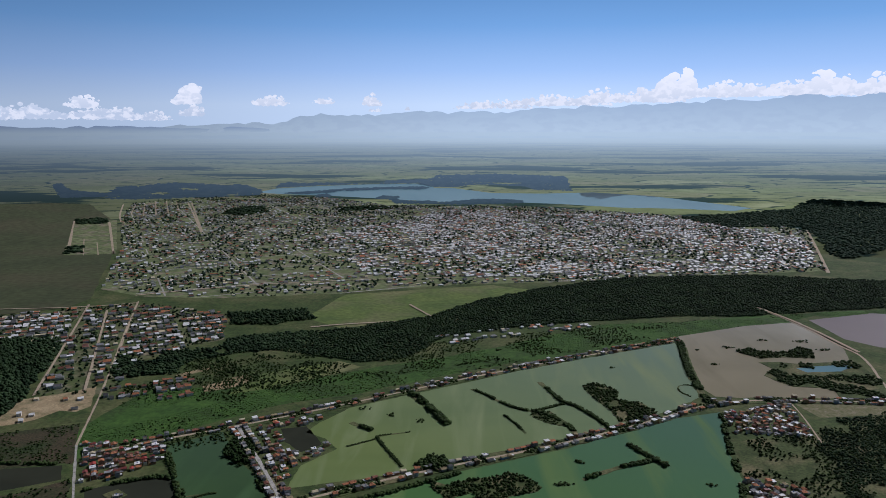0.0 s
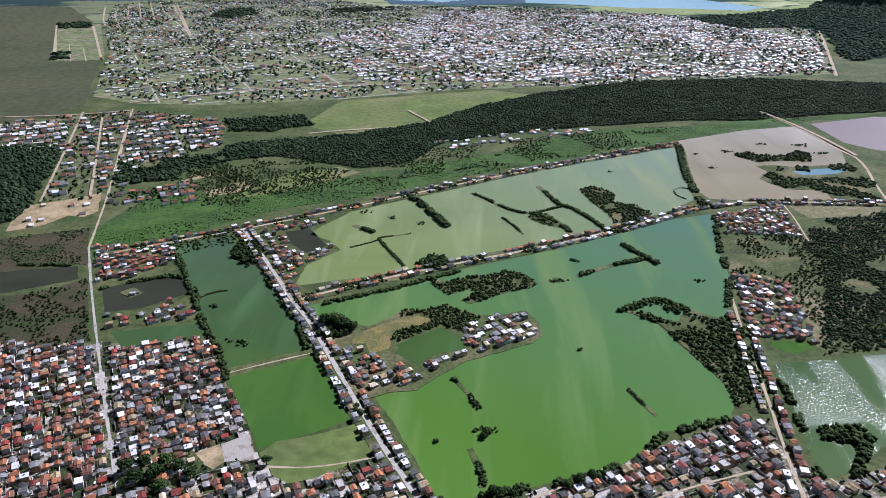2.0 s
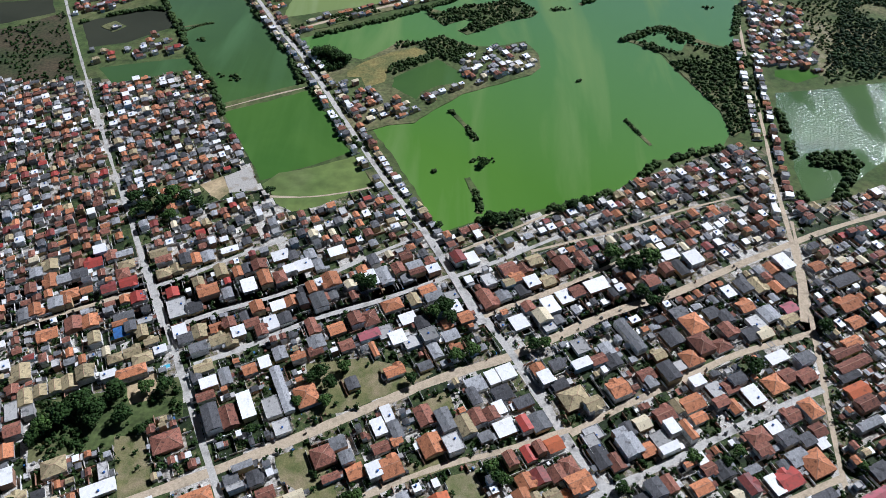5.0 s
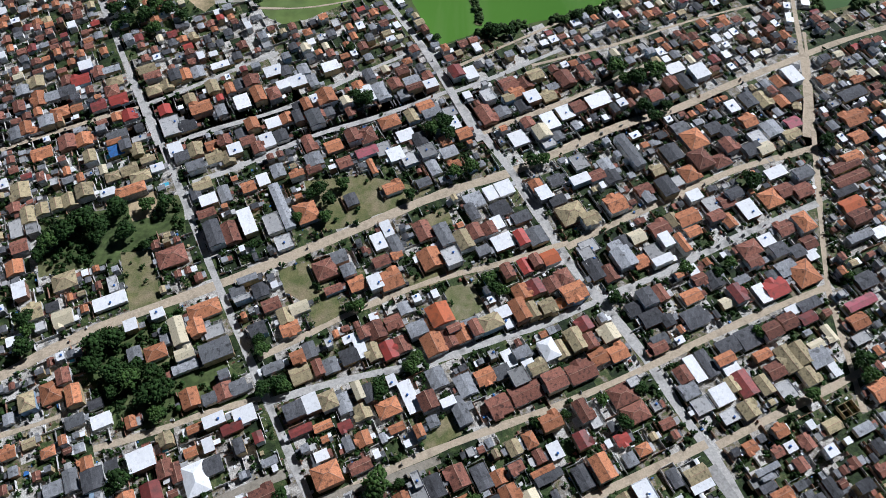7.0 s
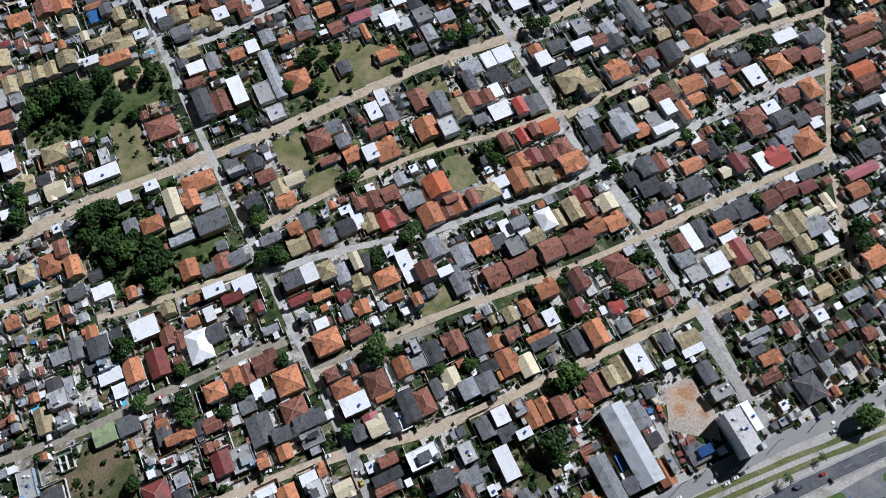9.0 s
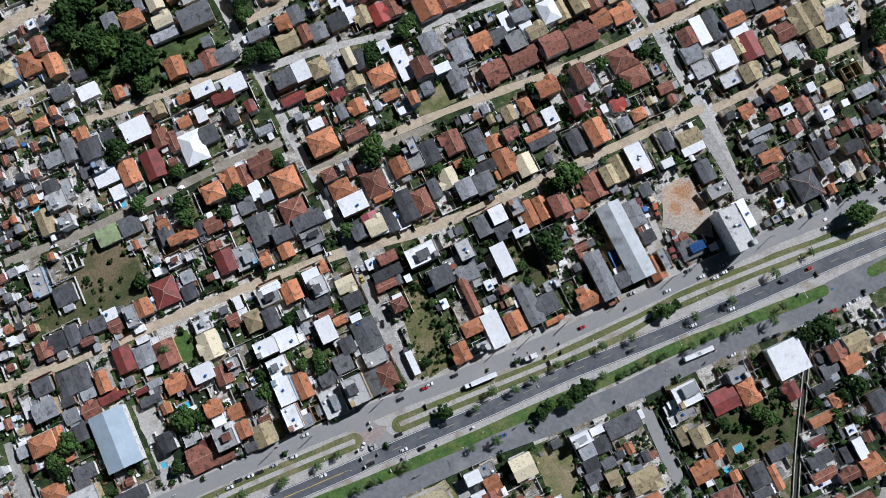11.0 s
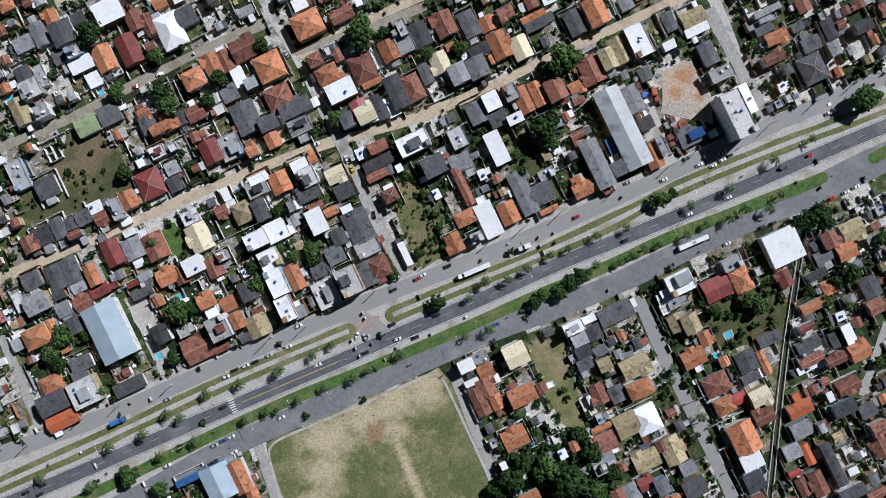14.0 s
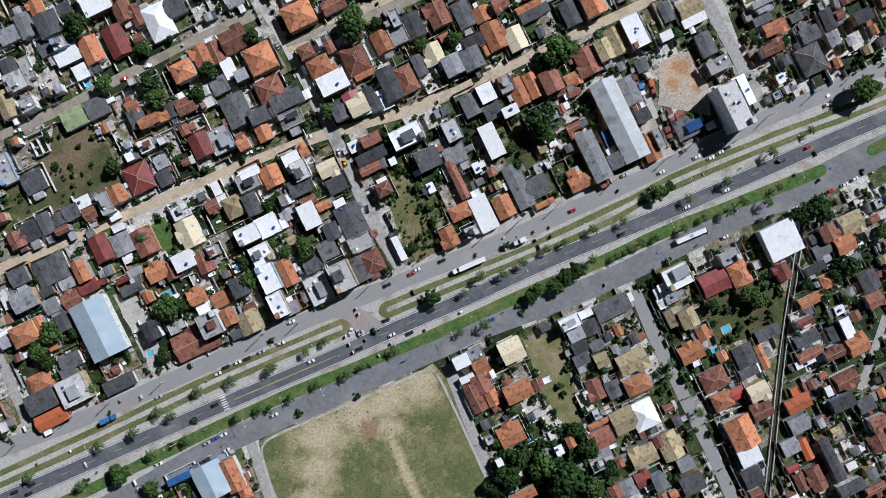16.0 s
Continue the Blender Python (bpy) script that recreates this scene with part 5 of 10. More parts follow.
def truck(x, y, ang, paint, length=18.0, cab=True, load=None, label="long white articulated truck on the service road", category="truck"):
    """A lorry with a cab and a long box, or a bus where cab is False; it faces along its local -x."""
    root = new(category.replace(" ", "_"))
    root.matrix_world = pose(x, y, 0.2, 0, 0, ang)
    half = length / 2
    if cab:
        box_part("cab", (-half, -half + 2.2, -1.2, 1.2, 0.5, 3.1), paint, root)
        box_part("windscreen", (-half - 0.04, -half, -1.05, 1.05, 1.7, 2.7), GLASS, root, "dark windscreen")
        box_part("chassis", (-half + 2.2, half, -0.5, 0.5, 0.6, 1.0), TYRE, root)
        box_part("trailer", (-half + 3.4, half, -1.3, 1.3, 1.0, 3.8), load or WHITE, root, "long box trailer")
        axles = (-half + 1.2, -half + 4.6, half - 1.5, half - 2.8)
    else:
        box_part("body", (-half, half, -1.25, 1.25, 0.4, 3.1), paint, root)
        box_part("window_band", (-half + 0.6, half - 0.4, -1.28, 1.28, 1.7, 2.5), GLASS, root, "dark window band")
        box_part("roof_hatch", (-1.0, 1.0, -0.8, 0.8, 3.1, 3.3), ZINC, root)
        axles = (-half + 2.4, half - 2.8)
    for ax in axles:
        for ay in (-1.05, 1.05):
            w = part("wheel", CARS["black"][3], root)
            w.location, w.scale = (ax, ay, 0.5), (1.6, 2.0, 1.6)
    return tagged(root, label, category)


def solar_roof(x, y, ang, z):
    root = new("solar_array")
    root.matrix_world = pose(x, y, z, 0, 0, ang)
    for i in range(5):
        for j in range(4):
            box_part("solar_panel", (i * 1.7 - 4.2, i * 1.7 - 2.6, j * 1.3 - 2.6, j * 1.3 - 1.4, 0.05, 0.12), SOLAR, root)
    return tagged(root, "blue solar panels lying on a grey roof", "solar panels")


SOLAR = mat("solar_glass", (0.03, 0.08, 0.22), (0.04, 0.10, 0.26), 1.0, rough=0.15, spec=0.5)

# ---- the lie of the land, in metres ----
W_MAIN = [(-17, 482), (12, 497), (51, 507), (87, 519), (140, 540), (172, 572), (183, 587), (251, 610), (264, 632), (264, 675), (238, 742), (223, 792), (188, 825), (236, 856), (265, 816), (306, 799), (348, 921), (359, 1015), (395, 1162), (310, 1131), (139, 1017), (-16, 937), (-97, 883), (-201, 826), (-194, 796), (-156, 783), (-148, 697), (-110, 643), (-96, 638), (-77, 604), (-51, 551), (-32, 504)]
W_UPPER = [(-246, 1057), (-238, 1087), (-196, 1158), (-126, 1207), (17, 1306), (181, 1424), (439, 1570), (424, 1471), (381, 1228), (329, 1174), (197, 1083), (-24, 955), (-100, 926), (-231, 881), (-228, 946), (-190, 1001), (-212, 1036)]
W_BROWN = [(446, 1604), (505, 1636), (620, 1697), (716, 1726), (760, 1737), (762, 1637), (761, 1524), (727, 1426), (736, 1402), (683, 1352), (628, 1289), (629, 1246), (605, 1232), (546, 1225), (471, 1224), (410, 1234), (401, 1271), (422, 1416), (440, 1509)]
W_MAUVE = [(791, 1757), (974, 1831), (1057, 1810), (906, 1513), (839, 1540), (797, 1594)]
W_WEST = [(-436, 1005), (-370, 1051), (-319, 963), (-274, 905), (-248, 859), (-203, 782), (-182, 724), (-263, 680), (-280, 718), (-336, 811), (-361, 865), (-396, 924)]
W_BRIGHT = [(-255, 664), (-170, 710), (-134, 650), (-103, 601), (-145, 576), (-191, 550), (-217, 600)]
W_DARK_A = [(-483, 867), (-390, 919), (-362, 857), (-409, 815), (-450, 802)]
W_DARK_B = [(-421, 755), (-326, 779), (-310, 755), (-391, 719)]
W_DARK_C = [(-697, 897), (-602, 924), (-549, 934), (-528, 893), (-608, 848), (-657, 831)]
W_SMALL = [(-287, 1068), (-250, 1080), (-213, 1015), (-237, 988), (-268, 1020)]
W_GLINT = [(331, 710), (393, 719), (466, 735), (520, 742), (437, 581), (398, 589), (337, 537), (307, 527), (308, 567), (318, 614), (322, 674)]
W_CREEK = [(344, 757), (383, 758), (389, 745), (360, 730), (340, 744)]
PENINSULA = [(-175, 742), (-172, 762), (-163, 792), (-138, 781), (-120, 776), (-95, 800), (-80, 822), (-59, 819), (-28, 835), (-10, 820), (14, 809), (35, 809), (70, 822), (83, 790), (84, 760), (72, 744), (32, 722), (-5, 702), (-17, 688), (-35, 670), (-52, 648), (-81, 642), (-100, 632), (-108, 629), (-139, 677), (-165, 723)]
POND_IN = [(-81, 717), (-80, 737), (-58, 757), (-33, 777), (-16, 758), (2, 736), (-9, 726), (-31, 720), (-49, 706), (-53, 692), (-66, 703)]
ISLE_A = [(193, 1277), (215, 1293), (243, 1269), (251, 1246), (241, 1210), (279, 1200), (295, 1158), (285, 1138), (265, 1126), (228, 1116), (224, 1160), (214, 1186), (206, 1212), (197, 1245)]
ISLE_B = [(-53, 912), (-30, 898), (0, 916), (38, 925), (49, 938), (75, 919), (90, 898), (84, 885), (51, 873), (22, 852), (0, 837), (-11, 847), (11, 868), (1, 879), (-29, 861), (-48, 888)]
ISLE_C = [(533, 1347), (564, 1387), (553, 1425), (589, 1428), (627, 1418), (734, 1441), (739, 1399), (730, 1321), (699, 1230), (634, 1235), (616, 1232), (624, 1266), (611, 1283), (560, 1288), (542, 1322)]
ISLE_D = [(188, 825), (238, 860), (268, 818), (307, 799), (306, 789), (262, 802), (249, 806), (235, 844), (196, 822)]
SHORE_E = [(188, 825), (226, 792), (241, 742), (264, 673), (265, 627), (298, 653), (322, 770), (318, 818), (300, 807), (273, 779), (243, 795), (215, 820)]
M1 = [(15, 377), (-11, 432), (-31, 476), (-65, 534), (-99, 599), (-139, 680), (-190, 785), (-220, 831), (-271, 927), (-314, 1003), (-356, 1078)]
M2 = [(-228, 370), (-290, 483), (-338, 569), (-410, 702), (-491, 854), (-564, 998)]
M2_FAR = [(-713, 1437), (-870, 1866)]
M3 = [(258, 384), (271, 434), (280, 506), (286, 560), (300, 643), (316, 769), (343, 921)]
H1 = [(-300, 171), (-282, 181), (-253, 203), (-221, 221), (-188, 236), (-153, 252), (-111, 274), (-67, 298), (-13, 328), (36, 346), (77, 370), (121, 395), (165, 410), (212, 439), (261, 464), (311, 490), (372, 514)]
C1 = [(-529, 975), (-482, 1004), (-351, 1078), (-215, 1166), (-33, 1296), (182, 1431), (443, 1578)]
C2 = [(-222, 841), (-128, 900), (-24, 955), (106, 1017), (261, 1107), (402, 1210), (536, 1222), (688, 1214), (805, 1207)]
R_EAST = [(716, 1875), (754, 1693), (762, 1540), (776, 1470), (716, 1276), (701, 1180)]
R_NE = [(525, 1217), (520, 1152), (503, 1049)]
DIKE_WEST = [(-260, 671), (-217, 695), (-170, 718)]
LINK = [(-187, 527), (-136, 525), (-71, 546)]
V1 = [(-320, 539), (-277, 458), (-248, 410), (-214, 349), (-183, 290), (-158, 245), (-135, 204), (-116, 170), (-98, 138), (-78, 103), (-63, 75)]
V2 = [(-54, 519), (-24, 459), (-6, 423), (16, 383), (38, 346), (58, 302), (75, 265), (95, 236), (119, 196), (135, 159), (148, 139), (164, 97)]
V3 = [(284, 500), (278, 461), (267, 402), (257, 348), (248, 299), (240, 254), (240, 233), (240, 201), (240, 168)]
H2 = [(-125, 196), (-90, 217), (-62, 234), (-11, 258), (19, 265), (57, 280), (74, 286)]
H3 = [(-116, 167), (-86, 178), (-59, 186), (-17, 195), (18, 210), (54, 223), (92, 242), (142, 266), (183, 289), (221, 308), (251, 322)]
H5 = [(-80, 106), (-54, 121), (-22, 136), (8, 149), (52, 165), (94, 184), (115, 194), (145, 210), (192, 233), (241, 254)]
H8 = [(72, 282), (112, 306), (154, 327), (197, 352), (241, 366), (263, 374)]
H9 = [(-248, 411), (-221, 427), (-185, 451), (-152, 471)]
H9B = [(-213, 374), (-188, 387), (-155, 400), (-131, 412), (-94, 439), (-78, 450), (-43, 472)]
H10 = [(-195, 334), (-168, 347), (-142, 363), (-111, 382), (-74, 396), (-49, 408), (-10, 429)]
H11 = [(-354, 358), (-340, 367), (-318, 378), (-299, 387), (-272, 401), (-253, 408)]
H12 = [(-6, 428), (25, 444), (52, 460), (84, 479)]
H13 = [(13, 384), (45, 400), (71, 413), (107, 434), (149, 460)]
H14 = [(-212, 137), (-193, 143), (-171, 151), (-149, 161), (-119, 170)]
H15 = [(-283, 139), (-252, 150), (-234, 158)]
S1 = [(-257, -21), (-233, -11), (-194, 5), (-155, 23), (-113, 41), (-62, 61), (-47, 64), (-22, 71), (8, 83), (38, 97), (68, 112), (99, 126), (144, 147)]
S2 = [(-251, 53), (-233, 60), (-203, 73), (-173, 89), (-146, 103), (-122, 115), (-98, 125)]
S4 = [(-81, 109), (-59, 117), (-41, 122), (-10, 135)]
S6 = [(-239, -45), (-233, -60), (-224, -81), (-218, -95)]
S7 = [(5, -62), (17, -94), (28, -121), (35, -139)]
S8 = [(106, -23), (117, -49), (129, -73), (144, -103), (160, -137)]
S9 = [(196, 14), (191, -18), (186, -49), (182, -85), (179, -115), (176, -140)]
S10 = [(-101, -101), (-95, -118), (-87, -139)]
S11 = [(241, -36), (233, -61), (227, -76)]
S3 = [(-65, 79), (-56, 62), (-47, 42), (-38, 21), (-25, -3), (-19, -12)]
S5 = [(144, 134), (157, 109), (166, 94), (175, 74)]
HWY = [(-272.4, -151.8), (-201.8, -121.3), (-173.9, -109.1), (-143.2, -95.7), (-108.5, -80.7), (-56.9, -58.7), (-45.1, -53.1), (-17.0, -40.5), (13.3, -27.9), (40.5, -15.3), (67.8, -2.7), (114.0, 15.2), (159.6, 35.2), (215.7, 60.2), (232.5, 66.9), (281.6, 88.2)]
SERV_N = [(-278, -123), (-233, -107), (-173, -85), (-115, -58), (-53, -31), (2, -9), (38, 5), (119, 42), (176, 70), (208, 83), (241, 98), (288, 120)]
SERV_S = [(-215, -154), (-161, -129), (-116, -102), (-54, -76), (-13, -57), (30, -38), (64, -26), (95, -14), (156, 17), (203, 35), (241, 54), (288, 76)]
PATH_A = [(-278, -144), (-233, -123), (-173, -96), (-116, -69), (-51, -42)]
PATH_B = [(-27, -33), (5, -19.5), (54.5, 0.3), (99.4, 21), (119, 33), (182, 59), (241, 81), (288, 102)]
MEDIAN_S = [(-227, -148), (-194, -133), (-158, -115), (-113, -93), (-82, -79), (-47, -65), (8, -42), (38, -28), (84, -9), (119, 8), (160, 24), (202, 40), (206, 42)]
MEDIAN_E = [(234, 53), (257, 65), (288, 79)]
CROSS = [(-50, -32), (-38, -39), (-25, -48)]
LOT_SOUTH = [(-96, -103), (-54, -84), (-2, -62), (8, -74), (18, -100), (30, -130), (35, -148), (-92, -148), (-89, -133)]
LOT_RUBBLE = [(119, 99), (134, 108), (145, 88), (147, 71), (137, 73), (119, 77)]
LOT_GRASS = [(-31, 39), (-16, 44), (-4, 18), (2, 0), (-11, -8), (-22, 12)]
LOT_WEST = [(-205, 65), (-185, 68), (-164, 35), (-179, 29), (-203, 14), (-221, 11), (-229, 33), (-207, 51)]
LOT_TREES = [(-236, 207), (-187, 232), (-135, 185), (-126, 170), (-172, 155), (-190, 148), (-204, 149), (-230, 184)]
LOT_WOOD = [(-297, 298), (-224, 316), (-201, 324), (-190, 290), (-199, 294), (-217, 285), (-218, 271), (-246, 262), (-282, 252)]
LOT_GREEN = [(-232, 273), (-210, 276), (-194, 232), (-214, 228)]
LOT_SAND = [(-243, 323), (-218, 326), (-215, 304), (-230, 299)]
LOT_PARK = [(-114, 337), (-70, 343), (-21, 330), (-44, 314), (-82, 296), (-101, 291)]
LOT_MEADOW = [(-188, 544), (-176, 562), (-145, 571), (-114, 586), (-98, 596), (-77, 555), (-97, 537), (-134, 512), (-154, 506), (-168, 515)]
LOT_DIRT = [(-248, 542), (-228, 556), (-216, 533), (-223, 521), (-239, 532)]
LOT_BUSH = [(-311, 528), (-267, 563), (-234, 530), (-238, 499), (-288, 490)]
YARD_A = [(-597, 710), (-499, 725), (-427, 727), (-288, 745), (-257, 660), (-206, 577), (-186, 531), (-71, 546), (-26, 476), (-12, 482), (86, 508), (170, 564), (258, 610), (291, 611), (288, 528), (304, 520), (378, 546), (480, 565), (435, 384), (-461, 358)]
MARSH_BAND = [(-591, 994), (-584, 1111), (-563, 1228), (-335, 1266), (-207, 1350), (-40, 1445), (291, 1696), (479, 1729), (670, 1790), (1030, 1872), (987, 1791), (819, 1796), (636, 1661), (439, 1576), (185, 1461), (-37, 1334), (-189, 1229), (-326, 1158), (-482, 1008), (-542, 950)]
FIELD_W = [(-3596, 4021), (-2843, 4363), (-2540, 4442), (-2298, 4381), (-1719, 3505), (-1301, 2619), (-1014, 1906), (-1023, 1811), (-1148, 1731), (-1528, 1678)]
MEADOW_A = [(-401, 1737), (-349, 1986), (-123, 2068), (53, 2128), (185, 2057), (90, 1854), (-180, 1704), (-302, 1639)]
MEADOW_B = [(-417, 1206), (-382, 1327), (-259, 1400), (-210, 1367), (-332, 1252)]
SAND_A = [(-724, 1058), (-743, 1107), (-757, 1168), (-690, 1210), (-657, 1242), (-622, 1147), (-630, 1121), (-661, 1128), (-678, 1089), (-695, 1070)]
SAND_B = [(-476, 1251), (-453, 1269), (-441, 1296), (-413, 1316), (-396, 1291), (-403, 1264), (-424, 1240), (-458, 1222)]
SAND_C = [(-545, 1305), (-517, 1340), (-495, 1358), (-490, 1341), (-514, 1315), (-533, 1295)]
SCRUB_E = [(374, 1046), (515, 1093), (672, 1179), (472, 747), (390, 727), (400, 771), (414, 922), (352, 939)]
TOWN = [(-1744, 3616), (-2074, 4457), (-1860, 4761), (-1429, 5068), (-961, 4871), (-495, 4375), (298, 4337), (796, 4058), (1299, 3770), (1475, 3357), (1118, 2385), (624, 2275), (270, 2177), (-12, 2142), (-367, 2000), (-659, 1933), (-894, 1945), (-1047, 2032), (-1300, 2682)]
TOWN_CORE = [(-655, 3070), (-122, 4140), (911, 3903), (1364, 3143), (1117, 2434), (455, 2286), (21, 2235), (-326, 2257)]
TOWN_W = [(-1240, 1662), (-1141, 1720), (-980, 1812), (-867, 1866), (-604, 1768), (-536, 1547), (-654, 1384), (-617, 1226), (-642, 1197), (-743, 1193), (-872, 1491), (-1012, 1519), (-1103, 1474)]
FOREST_MID = [(-500, 1457), (-530, 1547), (-395, 1597), (-252, 1651), (-104, 1760), (19, 1933), (204, 2095), (449, 2251), (837, 2301), (1219, 2229), (1039, 1890), (670, 1790), (464, 1771), (297, 1733), (81, 1654), (-57, 1583), (-124, 1434), (-214, 1394), (-385, 1462)]
FOREST_E = [(1045, 3809), (1376, 3998), (1766, 4235), (2145, 4816), (2552, 4544), (1618, 2856), (1471, 2772), (1286, 2598), (1271, 2691), (1392, 3064), (1505, 3474), (1188, 3442), (1077, 3582)]
FOREST_NW = [(-2517, 5033), (-2694, 5567), (-2656, 5974), (-2357, 6046), (-1836, 5878), (-1541, 5395), (-1462, 4980), (-1802, 4803), (-2192, 4673), (-2337, 4706)]
FOREST_SW = [(-1023, 1508), (-906, 1538), (-854, 1497), (-795, 1302), (-754, 1184), (-739, 1115), (-761, 1060)]
FOREST_N = [(-1608, 5711), (-1522, 6267), (-1105, 6084), (-678, 6429), (-404, 6581), (-347, 7137), (224, 7374), (841, 7004), (700, 5466), (482, 5313), (397, 5830), (48, 6057), (-171, 5756), (-326, 5808), (-463, 6167), (-916, 6058), (-1246, 5866), (-1506, 5659)]
FOREST_MB = [(-604, 1768), (-419, 1816), (-371, 1723), (-464, 1667), (-556, 1663)]
LAKE_SHORE = [(-1540, 5248), (-1492, 5605), (-1240, 5837), (-911, 6027), (-463, 6167), (-346, 5924), (-298, 5697), (-169, 5701), (122, 5255), (474, 5220), (841, 5325), (1177, 5066), (1515, 4411), (1568, 4288), (1422, 4136), (1146, 4243), (841, 4294), (542, 4477), (313, 4572), (38, 4635), (-170, 4592), (-463, 4730), (-738, 4878), (-1070, 5036), (-1324, 5116)]
LAKE_SPIT = [(-1335, 5162), (-1133, 5334), (-927, 5569), (-603, 5715), (-390, 5777), (-341, 5695), (-407, 5533), (-631, 5578), (-864, 5442), (-1033, 5241), (-1167, 5122)]
WOOD_NW = [(-3392, 5890), (-3392, 6014), (-2961, 5350), (-2539, 5077), (-2452, 4863), (-2690, 4774)]
WOOD_SHORE = [(-535, 4728), (-417, 4620), (-170, 4574), (39, 4746), (286, 4698), (311, 4537), (-64, 4423), (-472, 4476)]
WOOD_IN_A = [(-798, 4207), (-619, 4306), (-445, 4312), (-426, 4189), (-620, 4094), (-735, 4034)]
WOOD_IN_B = [(-1336, 3904), (-1355, 4219), (-1243, 4285), (-1111, 4021), (-1194, 3805)]
WOOD_IN_C = [(-1044, 4910), (-1041, 5081), (-974, 5039), (-950, 4872)]
WOOD_IN_D = [(-637, 4763), (-607, 4966), (-497, 4927), (-488, 4691)]
ENCLAVE = [(-1944, 3541), (-1767, 3616), (-1289, 2620), (-1461, 2577)]
ENCLAVE_WOOD = [(-1962, 3586), (-1866, 3707), (-1749, 3482), (-1862, 3436)]
ENCLAVE_WOOD_B = [(-1535, 2726), (-1524, 2824), (-1424, 2640), (-1479, 2613)]
LANE_NA = [(-2098, 4388), (-1835, 3782), (-1702, 3527)]
LANE_NB = [(-1996, 4324), (-1797, 3835)]
LANE_NC = [(-1968, 4392), (-1709, 3787)]
LANE_ND = [(-1978, 4568), (-1666, 3840)]
LANE_NE = [(-1911, 4570), (-1622, 3894)]
LANE_NF = [(-1881, 4645), (-1528, 3818)]
LANE_NG = [(-1750, 4503), (-1424, 3747), (-1193, 3206)]
LANE_EA = [(-1944, 3541), (-1636, 2954), (-1462, 2613)]
LANE_EB = [(-1593, 2971), (-1390, 2580)]
LANE_EC = [(-1494, 2883), (-1342, 2593)]
LANE_ED = [(-1762, 3525), (-1513, 3039), (-1299, 2619)]
CLUSTER_PB = [(-152, 721), (-122, 736), (-105, 717), (-86, 694), (-53, 690), (-46, 676), (-52, 654), (-75, 650), (-104, 643), (-128, 655)]
CLUSTER_PC = [(-50, 699), (-24, 721), (4, 731), (12, 717), (-24, 693), (-38, 676)]
PEN_TREES = [(-176, 754), (-173, 789), (-157, 799), (-134, 778), (-137, 762), (-156, 745)]
DIKE_R = [(-176, 1009), (-155, 1024), (-138, 1037)]
DIKE_S = [(-347, 842), (-334, 858), (-317, 867)]
DIKE_T = [(100, 1155), (122, 1168), (149, 1187)]
MARSH_PATCH = [(97, 1160), (126, 1153), (148, 1107), (150, 1089), (115, 1107), (95, 1130)]
SHORE_C = [(-77, 954), (-63, 976), (-48, 988), (-31, 970), (-35, 949), (-66, 938)]
MARSH_NW = [(-449, 1019), (-420, 1032), (-385, 1058), (-354, 1046), (-354, 1016), (-391, 1002), (-411, 982)]
TREES_NW = [(-346, 980), (-345, 1033), (-320, 1025), (-297, 966), (-309, 936)]
WOOD_BELT = [(-705, 1418), (-666, 1448), (-598, 1449), (-521, 1477), (-515, 1554), (-462, 1580), (-370, 1607), (-351, 1514), (-430, 1458), (-508, 1420), (-540, 1384), (-550, 1314), (-617, 1285), (-665, 1313)]
W_BLUE = [(609, 1390), (642, 1401), (710, 1416), (720, 1402), (683, 1375), (619, 1367)]
ISLE_F = [(534, 1494), (562, 1514), (584, 1495), (632, 1492), (668, 1527), (691, 1511), (672, 1455), (622, 1461), (564, 1450)]
BARE_A = [(416, 881), (440, 873), (426, 799), (413, 751), (390, 744), (401, 798)]
BARE_B = [(529, 1203), (684, 1206), (665, 1164), (544, 1145)]
LOT_GRAVEL = [(-227, 556), (-205, 571), (-190, 535), (-216, 532)]
ROW_J = [(-241, 1069), (-208, 1038), (-177, 1009)]
ISLAND_HOUSE = [(-455, 856), (-442, 870), (-423, 856), (-434, 840)]
MID_SCRUB = [(-540, 1378), (-305, 1452), (-58, 1545), (-52, 1369), (-270, 1262), (-372, 1190), (-457, 1173), (-472, 1239), (-541, 1289)]
MID_SCRUB_B = [(-58, 1545), (204, 1647), (446, 1696), (408, 1604), (186, 1472), (-52, 1369)]
GLINT_ISLE = [(330.3, 595.4), (348.0, 602.3), (368.3, 599.0), (373.4, 582.9), (354.0, 548.5), (337.2, 528.2), (331.2, 531.9), (344.3, 552.4), (355.5, 573.8), (343.3, 576.1), (329.7, 581.9)]
TOWN_S = [(-91, 1530), (-70, 1610), (82, 1673), (213, 1693), (293, 1712), (261, 1671), (103, 1590), (-7, 1517)]
TOWN_SW = [(-657, 1257), (-607, 1273), (-541, 1289), (-501, 1286), (-471, 1205), (-494, 1183), (-595, 1171), (-628, 1186)]
CLUSTER_P = [(-9, 771), (0, 792), (35, 811), (69, 817), (80, 780), (82, 760), (46, 737), (14, 717), (-6, 745)]
CLUSTER_E = [(420, 1223), (530, 1244), (502, 1064), (392, 1079), (396, 1138)]
CLUSTER_F = [(351, 925), (419, 926), (393, 752), (327, 763)]
CLUSTER_G = [(-562, 1002), (-492, 1008), (-458, 941), (-456, 896), (-511, 895)]
CLUSTER_H = [(-461, 820), (-360, 841), (-334, 793), (-433, 763)]
CLUSTER_I = [(-309, 999), (-274, 1008), (-240, 927), (-203, 893), (-228, 867), (-260, 909)]
CLUSTER_J = [(-247, 1064), (-222, 1069), (-183, 1015), (-206, 1001)]
